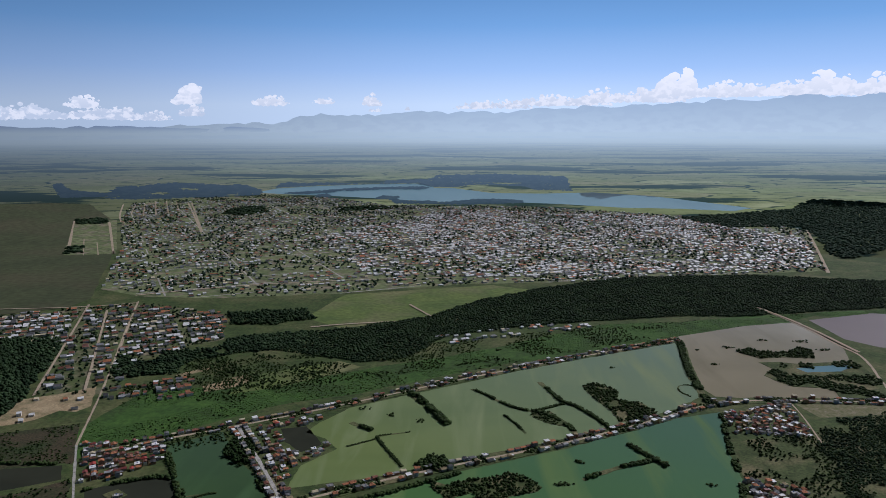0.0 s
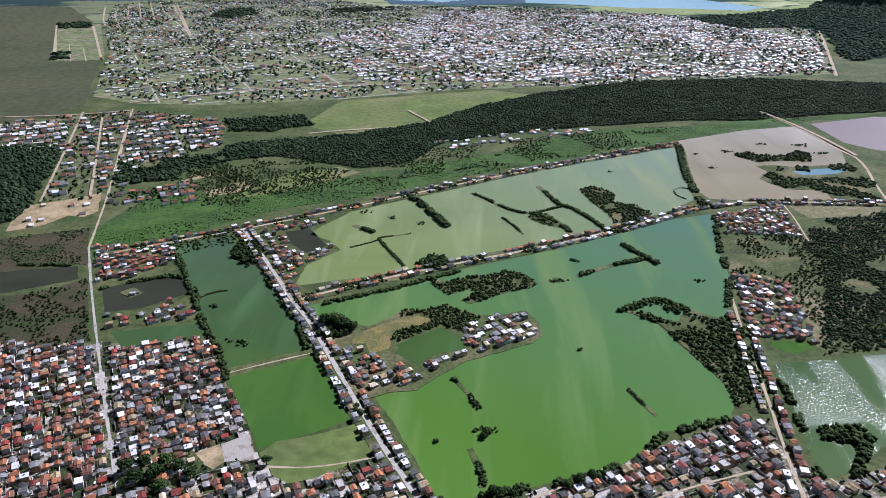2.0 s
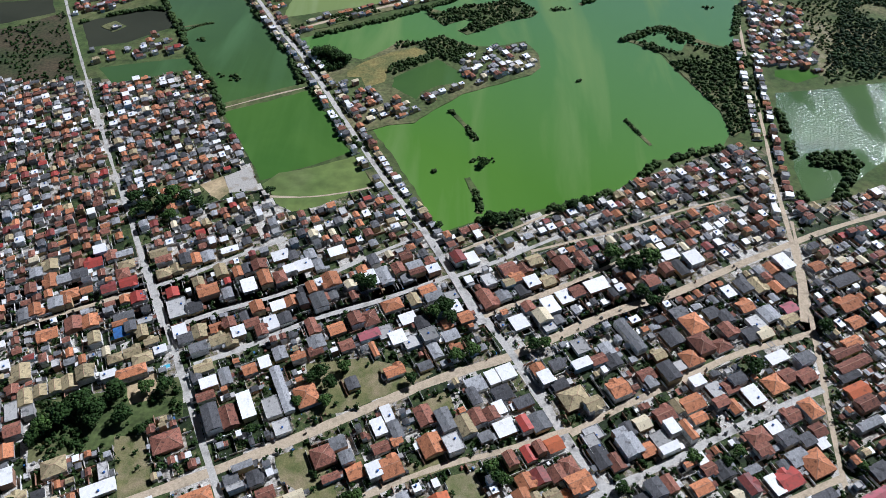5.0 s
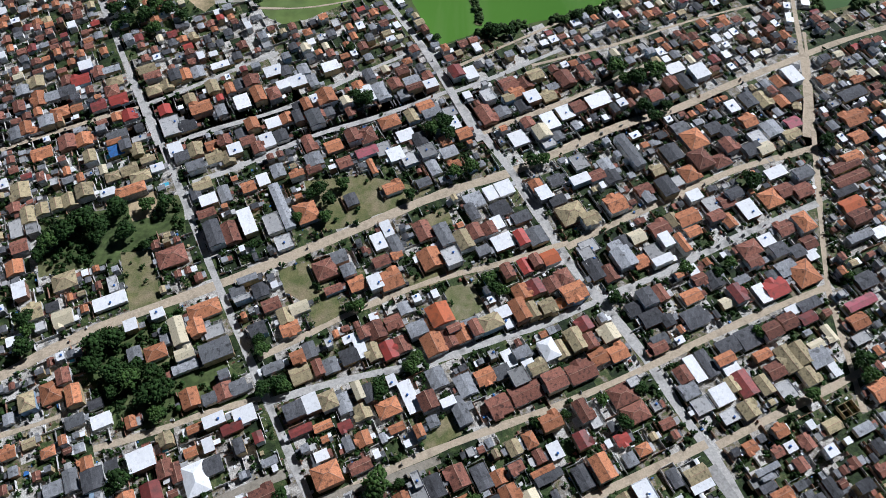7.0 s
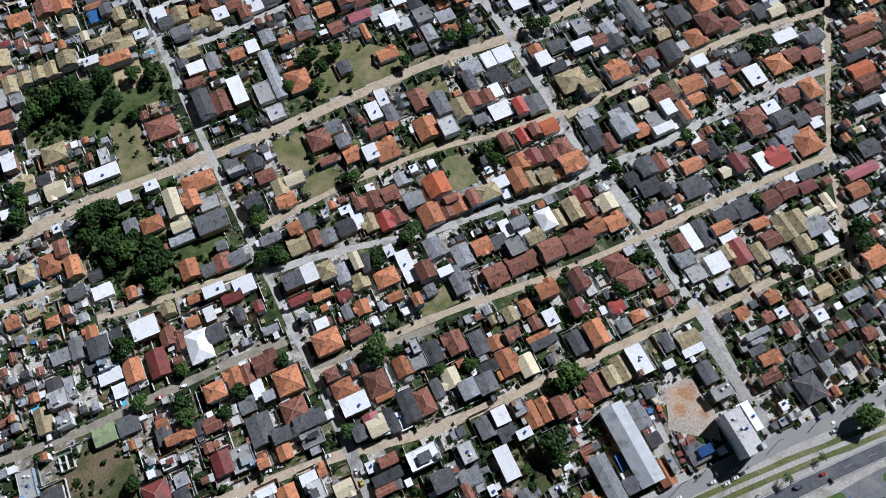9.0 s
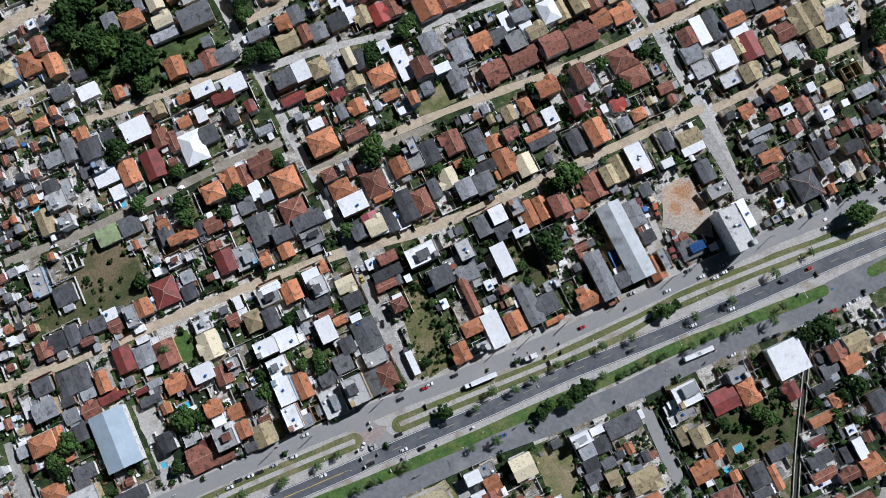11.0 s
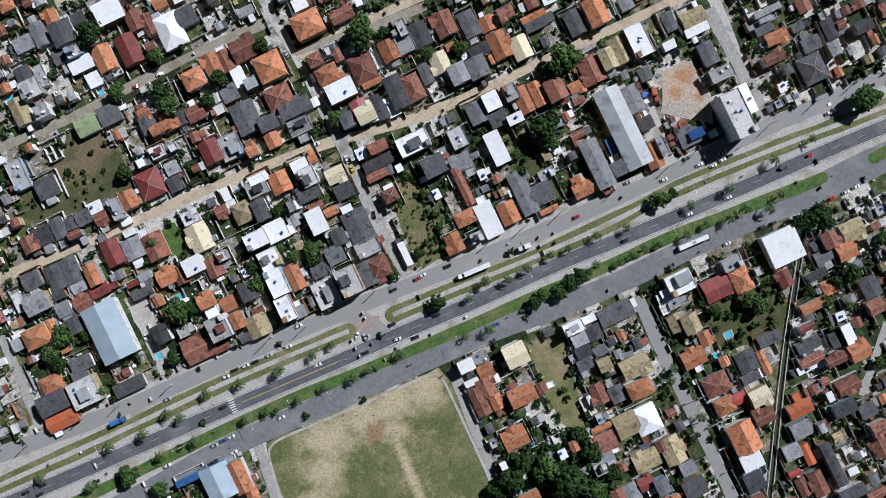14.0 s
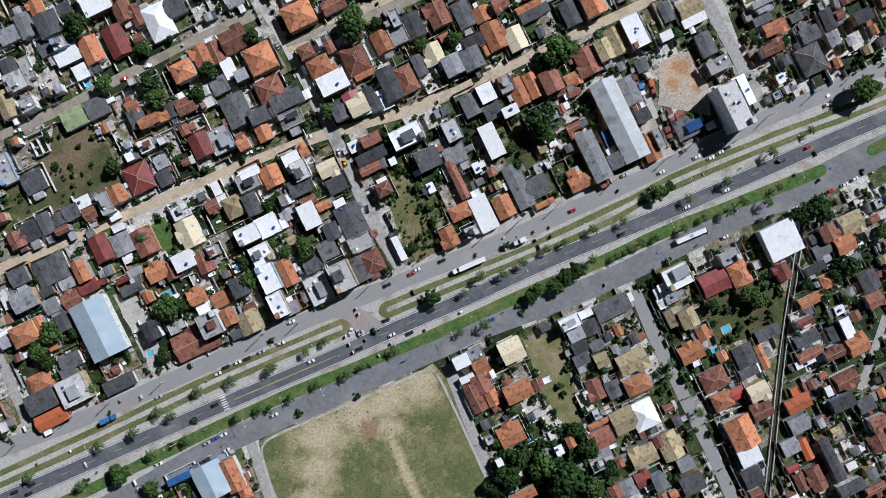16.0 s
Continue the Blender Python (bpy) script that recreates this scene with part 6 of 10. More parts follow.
W_RING = [(196, 821), (238, 855), (260, 822), (250, 801), (223, 794)]
PEN_GRASS = [(-135, 749), (-119, 769), (-88, 793), (-61, 805), (-44, 794), (-60, 780), (-83, 770), (-89, 744), (-90, 727), (-110, 714), (-117, 737), (-132, 736)]
PEN_SHRUB = [(-84, 800), (-79, 820), (-59, 818), (-28, 833), (-10, 819), (13, 806), (6, 784), (-11, 768), (-32, 783), (-56, 762), (-84, 742), (-90, 755), (-84, 768), (-48, 783), (-42, 798), (-60, 809)]
DIKE_A = [(-139, 1046), (-112, 1057), (-92, 1064)]
DIKE_B = [(-138, 1042), (-114, 990), (-92, 948)]
DIKE_C = [(-103, 1227), (-77, 1181), (-56, 1138), (-36, 1093)]
DIKE_D = [(-185, 1097), (-167, 1081), (-150, 1068)]
DIKE_E = [(0, 1254), (26, 1223), (49, 1191), (72, 1163), (100, 1153)]
DIKE_F = [(51, 1135), (65, 1108), (81, 1065)]
DIKE_G = [(120, 1294), (134, 1247), (148, 1198), (165, 1185), (181, 1159), (198, 1120), (211, 1083)]
DIKE_H = [(98, 1155), (120, 1143), (136, 1119), (149, 1091), (154, 1071)]
DIKE_I = [(437, 1553), (403, 1378), (392, 1248), (390, 1201)]
DIKE_J = [(399, 1271), (380, 1292), (359, 1283), (356, 1251), (368, 1231)]
DIKE_K = [(144, 919), (177, 944), (203, 961), (236, 973), (252, 985)]
DIKE_L = [(225, 1031), (238, 1003), (252, 981), (262, 963)]
DIKE_M = [(-15, 669), (0, 643), (11, 618)]
DIKE_N = [(2, 557), (14, 522), (13, 506)]
DIKE_O = [(163, 656), (182, 611)]
DIKE_P = [(184, 822), (239, 863), (265, 828), (305, 802)]
DIKE_Q = [(-357, 853), (-316, 866)]
HEDGE_A = [(12, 497), (51, 506), (87, 516), (118, 527), (164, 558), (179, 581), (203, 591), (252, 610)]
HEDGE_B = [(-273, 900), (-246, 856), (-205, 785), (-182, 726)]
HEDGE_C = [(-168, 711), (-132, 650), (-105, 605)]
HEDGE_D = [(393, 1150), (362, 1015), (348, 921), (310, 810)]
HEDGE_E = [(323, 674), (319, 614), (308, 567), (303, 529)]
HEDGE_F = [(-436, 1005), (-395, 924), (-355, 857), (-330, 796), (-279, 718), (-254, 660)]
HEDGE_G = [(-483, 867), (-390, 919), (-359, 853)]
HEDGE_H = [(-201, 823), (-96, 878), (-16, 932)]
HEDGE_I = [(-673, 937), (-552, 936)]
SCRUB_DARK = [(543, 1133), (666, 1167), (791, 1181), (552, 743), (472, 747), (402, 727), (399, 758), (464, 890), (486, 1027)]
M2N = [(-564, 998), (-601, 1110), (-645, 1242), (-778, 1604), (-876, 1888)]
WOOD_SE = [(30, -111), (55, -101), (68, -92), (84, -108), (92, -124), (87, -143), (32, -142)]
GARDEN_E = [(144, -22), (182, -16), (186, -49), (169, -48), (151, -52), (139, -32)]
GARDEN_S = [(46, -50), (64, -37), (74, -79), (78, -99), (65, -92), (56, -76)]
GARDEN_W = [(-155, 11), (-146, 17), (-139, 2), (-147, -2)]
GARDEN_N = [(40, 62), (46, 64), (64, 33), (55, 42), (46, 42)]
LOT_PAVE = [(-173, -25), (-162, -22), (-155, -38), (-144, -63), (-153, -66)]
LOT_YARD_A = [(100, 88), (111, 91), (126, 52), (117, 47)]
TRACK_A = [(-1746, 3504), (-1510, 3039), (-1299, 2619)]
TRACK_B = [(-1713, 4469), (-1319, 3519), (-1195, 3224)]
TRACK_C = [(-913, 1951), (-706, 2076), (-399, 2176), (-64, 2231)]
TRACK_D = [(1475, 3357), (1242, 2714), (1106, 2347)]
TRACK_E = [(-1953, 3563), (-1469, 2613)]
TRACK_F = [(-1261, 1772), (-980, 1812), (-867, 1866)]
TRACK_G = [(-985, 1843), (-838, 1452), (-740, 1188)]
TRACK_H = [(-909, 1785), (-736, 1381), (-668, 1219)]
TRACK_K = [(716, 1878), (758, 1715), (777, 1496)]
TRACK_L = [(-368, 1646), (-302, 1673), (-180, 1704)]
TRACK_M = [(-162, 1875), (-97, 1749)]
WEST_SCRUB = [(-597, 1186), (-607, 1334), (-500, 1457), (-211, 1374), (-328, 1238), (-526, 1236)]
WEST_BROWN = [(-750, 1012), (-667, 1050), (-599, 1074), (-536, 940), (-553, 940), (-604, 927), (-684, 901)]
ORCHARD = [(-640, 827), (-565, 852), (-517, 895), (-459, 779), (-433, 733), (-483, 719), (-567, 705)]
CLUSTER_K = [(-322, 1067), (-293, 1095), (-211, 1136), (-193, 1111), (-238, 1087), (-248, 1068), (-286, 1061), (-261, 1008), (-232, 984), (-215, 1005), (-202, 975), (-237, 909), (-268, 964)]
CLUSTER_L = [(-552, 998), (-479, 1016), (-428, 1017), (-418, 942), (-457, 919), (-490, 887), (-502, 887)]
LOT_KERB = [(-87.1, -133.6), (-91.9, -117.9), (-95.0, -106.4), (-89.5, -100.9), (-64.8, -90.7), (-34.5, -77.7), (-7.3, -65.4), (-0.7, -65.4), (7.8, -83.3), (18.4, -106.0), (27.8, -127.2)]
CROSS_PATCH = [(-49.1, -38.1), (-40.6, -33.9), (-33.9, -33.9), (-36.1, -39.9), (-41.8, -44.2), (-47.2, -43.5)]
YELLOW_A = [(-108.5, -80.7), (-82.9, -69.8), (-56.9, -58.7)]
ZEBRA = [(-114, -82), (-107, -79)]
S12 = [(150, 146), (179, 161), (216, 179), (246, 194)]
ZONE_RED = [(-579, 623), (-375, 628), (-213, 326), (-387, 321)]
GREEN_A = [(-122, 261), (-99, 269), (-80, 241), (-76, 231), (-81, 221), (-91, 217), (-100, 235), (-115, 244)]
GREEN_B = [(-36, 256), (-8, 268), (1, 259), (-15, 252), (-30, 245)]
GREEN_C = [(-11, 249), (8, 253), (17, 234), (5, 227), (-4, 224)]
GREEN_D = [(-28, 305), (-11, 315), (-5, 301), (-19, 292)]
GREEN_E = [(-22, 153), (-6, 161), (3, 150), (-19, 139)]
LANE_A = [(-11, 452), (39, 484), (80, 510), (127, 538)]
LANE_B = [(56, 458), (136, 487), (187, 512), (250, 535)]
UTURN = [(198, 33), (221, 45), (241, 54), (276, 69)]
ISLETS = [(147, 970, 3, 14), (115, 906, 5, 22), (306, 910, 3, 8), (262, 1380, 3, 10), (-30, 566, 1, 6), (125, 731, 2, 8), (16, 583, 5, 22), (-260, 737, 6, 20), (-319, 823, 4, 10), (527, 1522, 7, 18), (618, 1580, 6, 14), (696, 1572, 8, 20), (717, 1512, 7, 16), (458, 1501, 3, 8), (466, 1410, 6, 12), (555, 1491, 6, 12), (-128, 1129, 5, 12), (-176, 1154, 5, 12), (-77, 1106, 5, 14), (52, 1486, 4, 10)]

# ---- ground, water, fields ----
TOWNDIRT = mat("trodden_earth", (0.22, 0.18, 0.125), (0.15, 0.135, 0.09), 0.2, (0.09, 0.11, 0.04), 0.08, 0.5, 0.95, fine=0.35)
verts, faces = [], []
radii = [0, 60, 120, 200, 300, 420, 560, 720, 900, 1100, 1320, 1560, 1820, 2100, 2400, 2700] + [3000 + 60 * i for i in range(60)] + [6600 + 300 * i for i in range(30)] + [15600 * 1.35 ** i for i in range(7)]
SEG = 160
for k, r in enumerate(radii):
    verts += [lay(r * math.cos(2 * math.pi * i / SEG), r * math.sin(2 * math.pi * i / SEG), -0.1 * 0) for i in range(SEG)]
for k in range(len(radii) - 1):
    faces += [(k * SEG + i, (k + 1) * SEG + i, (k + 1) * SEG + (i + 1) % SEG, k * SEG + (i + 1) % SEG) for i in range(SEG)]
GROUND = mat("plain_of_fields", (0.075, 0.112, 0.032), (0.045, 0.075, 0.021), 0.02, (0.14, 0.145, 0.06), 0.009, 0.5, 0.95, detail=10.0, fine=0.5, fine_scale=0.12)


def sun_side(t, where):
    """Emission strength that paints the far backdrop brighter on the sun's side of the horizon than on the other."""
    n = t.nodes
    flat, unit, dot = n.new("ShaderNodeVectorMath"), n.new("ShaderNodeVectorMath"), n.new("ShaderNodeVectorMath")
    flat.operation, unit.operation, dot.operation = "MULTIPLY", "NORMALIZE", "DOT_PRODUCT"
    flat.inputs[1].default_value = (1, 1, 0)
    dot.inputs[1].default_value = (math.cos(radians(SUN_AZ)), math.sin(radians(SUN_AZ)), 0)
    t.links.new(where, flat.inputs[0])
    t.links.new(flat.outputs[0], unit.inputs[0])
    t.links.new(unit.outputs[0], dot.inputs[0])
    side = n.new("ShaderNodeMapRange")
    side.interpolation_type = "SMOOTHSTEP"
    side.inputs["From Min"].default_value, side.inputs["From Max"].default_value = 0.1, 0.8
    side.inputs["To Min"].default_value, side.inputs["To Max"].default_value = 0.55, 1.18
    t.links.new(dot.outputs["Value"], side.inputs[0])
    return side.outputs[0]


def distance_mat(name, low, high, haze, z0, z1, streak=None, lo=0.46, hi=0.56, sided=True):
    """Far land seen as through kilometres of air: a plain glowing backdrop, haze painted into its emission and blended
    with height z.
    """
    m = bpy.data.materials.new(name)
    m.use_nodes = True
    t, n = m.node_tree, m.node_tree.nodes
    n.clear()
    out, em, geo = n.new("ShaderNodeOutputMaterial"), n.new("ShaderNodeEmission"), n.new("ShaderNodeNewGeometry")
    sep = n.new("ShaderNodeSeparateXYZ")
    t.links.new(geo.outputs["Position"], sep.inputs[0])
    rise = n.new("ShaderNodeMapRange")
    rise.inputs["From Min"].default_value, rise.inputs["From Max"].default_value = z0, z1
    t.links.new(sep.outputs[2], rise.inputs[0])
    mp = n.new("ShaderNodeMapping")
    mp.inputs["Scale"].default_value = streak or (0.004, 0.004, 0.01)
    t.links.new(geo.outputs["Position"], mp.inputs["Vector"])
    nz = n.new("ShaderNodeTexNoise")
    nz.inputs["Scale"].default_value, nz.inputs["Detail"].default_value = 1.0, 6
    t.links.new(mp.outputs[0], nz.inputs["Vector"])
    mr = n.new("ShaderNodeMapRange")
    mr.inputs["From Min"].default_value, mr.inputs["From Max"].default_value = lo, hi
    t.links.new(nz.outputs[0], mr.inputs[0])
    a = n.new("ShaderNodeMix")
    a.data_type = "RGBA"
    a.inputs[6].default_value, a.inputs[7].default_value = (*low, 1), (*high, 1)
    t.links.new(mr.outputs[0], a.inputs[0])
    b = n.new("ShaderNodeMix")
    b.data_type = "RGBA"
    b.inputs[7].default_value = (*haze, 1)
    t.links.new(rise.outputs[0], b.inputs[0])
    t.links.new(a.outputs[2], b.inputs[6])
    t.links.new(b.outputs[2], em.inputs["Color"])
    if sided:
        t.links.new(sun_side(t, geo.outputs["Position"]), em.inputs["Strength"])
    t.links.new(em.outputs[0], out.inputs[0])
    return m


def plain_mat():
    """The plain beyond the town: pastures parted by hedgerows, with dark woods; daylight and haze are painted into its
    emission, paling with distance.
    """
    m = bpy.data.materials.new("far_plain")
    m.use_nodes = True
    t, n = m.node_tree, m.node_tree.nodes
    n.clear()

    def node(kind, *links, **values):
        x = n.new("ShaderNode" + kind)
        for key, value in values.items():
            setattr(x, key, value)
        for k, v in links:
            if isinstance(v, bpy.types.NodeSocket):
                t.links.new(v, x.inputs[k])
            else:
                x.inputs[k].default_value = v
        return x

    def mixed(fac, a, b):
        a, b = ((*v, 1) if isinstance(v, tuple) else v for v in (a, b))
        return node("Mix", (0, fac), (6, a), (7, b), data_type="RGBA").outputs[2]

    def ranged(v, lo, hi, to=1.0):
        return node("MapRange", (0, v), (1, lo), (2, hi), (4, to)).outputs[0]

    where = n.new("ShaderNodeNewGeometry").outputs["Position"]
    height = node("SeparateXYZ", (0, where)).outputs[2]
    shrunk = node("Math", (0, node("Math", (0, height), (1, -1.0 / EYE), operation="MULTIPLY").outputs[0]), (1, 1.0), operation="ADD").outputs[0]
    grown = node("Math", (0, 1.0), (1, shrunk), operation="DIVIDE").outputs[0]
    level = node("VectorMath", (0, where), (1, (1, 1, 0)), operation="MULTIPLY").outputs[0]
    true = node("VectorMath", (0, level), ("Scale", grown), operation="SCALE").outputs[0]
    dist = node("VectorMath", (0, true), operation="LENGTH").outputs["Value"]
    turned = node("Mapping", (0, true), ("Rotation", (0, 0, 0.5)), ("Scale", (0.0016, 0.0026, 1))).outputs[0]
    bent = node("TexNoise", (0, true), ("Scale", 0.0012), ("Detail", 4.0)).outputs["Color"]
    bent = node("VectorMath", (0, bent), ("Scale", 0.7), operation="SCALE").outputs[0]
    cell_at = node("VectorMath", (0, turned), (1, bent), operation="ADD").outputs[0]
    lot = node("SeparateXYZ", (0, node("TexVoronoi", (0, cell_at), ("Scale", 1.0), voronoi_dimensions="2D").outputs["Color"])).outputs[0]
    edge = node("TexVoronoi", (0, cell_at), ("Scale", 1.0), voronoi_dimensions="2D", feature="DISTANCE_TO_EDGE").outputs["Distance"]
    fields = node("ValToRGB", (0, lot))
    ramp = fields.color_ramp
    ramp.elements[0].color, ramp.elements[1].color = (0.11, 0.122, 0.075, 1), (0.185, 0.2, 0.12, 1)
    for p, c in ((0.35, (0.13, 0.145, 0.08)), (0.6, (0.155, 0.155, 0.10)), (0.8, (0.135, 0.16, 0.08))):
        ramp.elements.new(p).color = (*c, 1)
    grain = node("TexNoise", (0, true), ("Scale", 0.006), ("Detail", 8.0), ("Roughness", 0.65)).outputs[0]
    col = mixed(ranged(grain, 0.40, 0.70), fields.outputs[0], (0.09, 0.11, 0.05))
    # hedgerows along the borders of the fields, broken by gaps
    gaps = node("TexNoise", (0, true), ("Scale", 0.008), ("Detail", 3.0)).outputs[0]
    rows_of = node("Math", (0, ranged(edge, 0.045, 0.02)), (1, ranged(gaps, 0.46, 0.52)), operation="MULTIPLY").outputs[0]
    dots = ranged(node("TexNoise", (0, true), ("Scale", 0.016), ("Detail", 2.0)).outputs[0], 0.66, 0.7)
    drawn = node("Mapping", (0, true), ("Rotation", (0, 0, 0.1)), ("Scale", (0.00036, 0.0008, 1))).outputs[0]
    woods_at = ranged(node("TexNoise", (0, drawn), ("Scale", 1.0), ("Detail", 9.0), ("Roughness", 0.62)).outputs[0], 0.525, 0.55)
    dark = node("Math", (0, rows_of), (1, node("Math", (0, dots), (1, woods_at), operation="MAXIMUM").outputs[0]), operation="MAXIMUM").outputs[0]
    col = mixed(dark, col, (0.02, 0.036, 0.03))
    # sunlight painted in: field colours scaled up to be emitted
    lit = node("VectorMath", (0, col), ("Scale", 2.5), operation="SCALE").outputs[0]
    # haze of kilometres of air, painted in: emitted colour fades to a pale tint
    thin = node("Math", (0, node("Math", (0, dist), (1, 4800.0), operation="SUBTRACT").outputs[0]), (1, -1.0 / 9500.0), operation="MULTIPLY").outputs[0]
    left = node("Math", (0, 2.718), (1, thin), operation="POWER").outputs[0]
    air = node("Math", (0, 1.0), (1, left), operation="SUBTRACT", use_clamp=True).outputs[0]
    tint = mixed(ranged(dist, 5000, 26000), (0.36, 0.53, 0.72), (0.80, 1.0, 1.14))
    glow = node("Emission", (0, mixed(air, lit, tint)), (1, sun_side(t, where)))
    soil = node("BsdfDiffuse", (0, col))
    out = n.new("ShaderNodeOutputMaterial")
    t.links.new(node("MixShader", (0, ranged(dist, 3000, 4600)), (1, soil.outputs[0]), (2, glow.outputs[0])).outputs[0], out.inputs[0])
    return m


PLAIN = plain_mat()
# mountains and hills: haze painted as a paler foot under bluer crests, all emitted
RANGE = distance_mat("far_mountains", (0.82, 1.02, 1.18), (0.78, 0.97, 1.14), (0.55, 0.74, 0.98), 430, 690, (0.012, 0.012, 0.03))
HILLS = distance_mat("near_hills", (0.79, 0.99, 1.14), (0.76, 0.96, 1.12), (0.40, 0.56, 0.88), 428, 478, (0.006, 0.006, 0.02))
# cloud shading painted into the glow: blue-grey bases, whiter tops
CLOUD = distance_mat("cloud_white", (1.05, 1.2, 1.4), (1.5, 1.56, 1.66), (1.75, 1.78, 1.84), EYE + 90, EYE + 330, (0.02, 0.02, 0.03), sided=False)
# far woods: daylight and haze painted in as emission, bluer and paler with height
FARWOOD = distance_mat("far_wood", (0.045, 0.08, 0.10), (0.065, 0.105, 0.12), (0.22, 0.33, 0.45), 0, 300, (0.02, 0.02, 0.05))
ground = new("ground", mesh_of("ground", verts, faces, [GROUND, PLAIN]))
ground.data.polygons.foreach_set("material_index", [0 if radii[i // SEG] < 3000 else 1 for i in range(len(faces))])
tagged(ground, "flat green plain of fields reaching the mountains", "ground", kind="structure")
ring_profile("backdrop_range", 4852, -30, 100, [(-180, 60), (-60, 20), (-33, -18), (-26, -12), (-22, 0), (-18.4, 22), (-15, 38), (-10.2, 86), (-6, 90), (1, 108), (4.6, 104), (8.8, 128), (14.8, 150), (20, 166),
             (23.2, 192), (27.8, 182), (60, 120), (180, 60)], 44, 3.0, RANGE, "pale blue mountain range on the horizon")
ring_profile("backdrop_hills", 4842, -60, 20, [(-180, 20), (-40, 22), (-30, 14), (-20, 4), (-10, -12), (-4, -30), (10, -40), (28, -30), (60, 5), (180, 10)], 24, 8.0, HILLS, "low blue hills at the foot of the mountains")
cloud([(-1711, 165, 190, 130, 120), (-1717, 85, 190, 75, 70)], 1, CLOUD, "white cumulus cloud over the plain")
cloud([(-2273, 130, 200, 85, 90), (-2230, 65, 420, 95, 130), (-2560, 65, 380, 110, 120), (-1990, 55, 260, 60, 70)], 2, CLOUD, "bank of white cumulus clouds")
cloud([(-1279, 150, 200, 70, 80), (-990, 160, 180, 50, 70), (-672, 150, 140, 75, 60), (-640, 110, 80, 30, 25), (-430, 120, 60, 30, 20)], 3, CLOUD, "scattered small white clouds")
cloud([(1240, 205, 210, 175, 170), (950, 170, 560, 95, 200), (520, 150, 560, 75, 180), (120, 130, 400, 60, 110)], 4, CLOUD, "towering white cumulus over the mountains")
cloud([(1600, 195, 520, 95, 180), (2000, 200, 480, 125, 180), (2330, 195, 420, 130, 170), (2600, 200, 300, 100, 100)], 5, CLOUD, "long white cloud bank over the mountains")

sheet("ground_town", YARD_A, 0.03, TOWNDIRT, "trodden yards of earth, concrete and grass between houses", "ground", 30, 4)
sheet("ground_town", [(-620, 410), (-620, -420), (620, -420), (620, 420), (0, 452)], 0.02, TOWNDIRT, "trodden yards of earth, concrete and grass between houses", "ground", 0)
sheet("field", FIELD_W, 0.9, FIELD, "broad flat grey-green pasture", "field", 60, 8, cut=60)
sheet("field", ENCLAVE, 1.4, FARYARD, "green plots of a hamlet in the pasture", "meadow", 40, 6, cut=60)
sheet("field", MARSH_BAND, 0.04, MARSH, "bright green marsh along the causeway", "marsh", 40, 8)
sheet("field", MEADOW_A, 0.06, MEADOW, "sunlit pale green meadow beside the wood", "meadow", 40, 6)
sheet("field", MEADOW_B, 0.06, MEADOW, "sunlit pale green meadow beside the marsh", "meadow", 30, 6)
sheet("field", WEST_BROWN, 0.07, BROWNSCRUB, "brown scrub beside the road", "scrubland", 20, 5)
sheet("field", ORCHARD, 0.07, BROWNSCRUB, "dark orchard ground beside the road", "orchard", 20, 5)
sheet("field", SCRUB_E, 0.05, SCRUB, "dry scrubland with bare patches", "scrubland", 30, 6)
for p in (SAND_A, SAND_B, SAND_C):
    sheet("clearing", p, 0.08, SAND, "bare sandy clearing", "clearing", 20, 4)
sheet("ground_far_town", TOWN, 0.3, FARYARD, "grassy lots and lanes of the far town", "ground", 60, 10, cut=90)
sheet("ground_far_town", TOWN_W, 0.05, FARYARD_W, "grassy lots and lanes of the western quarter", "ground", 40, 6)
sheet("water", LAKE_SHORE, 0.8, LAKE, "blue lake beyond the town", "lake", 80, 10, cut=90)

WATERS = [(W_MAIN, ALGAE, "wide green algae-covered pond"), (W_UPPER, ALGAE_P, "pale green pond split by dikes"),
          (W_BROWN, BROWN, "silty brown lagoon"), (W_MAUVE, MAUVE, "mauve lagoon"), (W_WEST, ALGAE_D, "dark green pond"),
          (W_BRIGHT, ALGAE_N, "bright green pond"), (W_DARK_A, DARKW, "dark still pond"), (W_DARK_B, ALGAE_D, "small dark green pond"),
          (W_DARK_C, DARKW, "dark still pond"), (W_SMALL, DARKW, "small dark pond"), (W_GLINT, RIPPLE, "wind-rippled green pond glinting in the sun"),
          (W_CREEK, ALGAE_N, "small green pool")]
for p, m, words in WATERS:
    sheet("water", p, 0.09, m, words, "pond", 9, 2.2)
    take_poly(p)
for p, m in ((PENINSULA, SCRUB), (ISLE_A, SCRUB), (ISLE_B, SCRUB), (ISLE_C, SCRUB), (ISLE_F, SCRUB), (MARSH_PATCH, SCRUB), (ISLAND_HOUSE, SCRUB), (SHORE_E, SCRUB)):
    sheet("bank", p, 0.05, m, "low grassy bank standing out of the pond", "bank", 8, 2.0, depth=0.5)
sheet("water", W_BLUE, 0.6, LAKE, "narrow blue pool in the marsh", "pond", 8, 1.5)
sheet("water", W_RING, 0.1, ALGAE, "small green pond enclosed by a dike", "pond", 8, 1.5)
sheet("bank", PEN_GRASS, 0.6, GOLD, "golden dry grass on the spit", "grass", 8, 2)
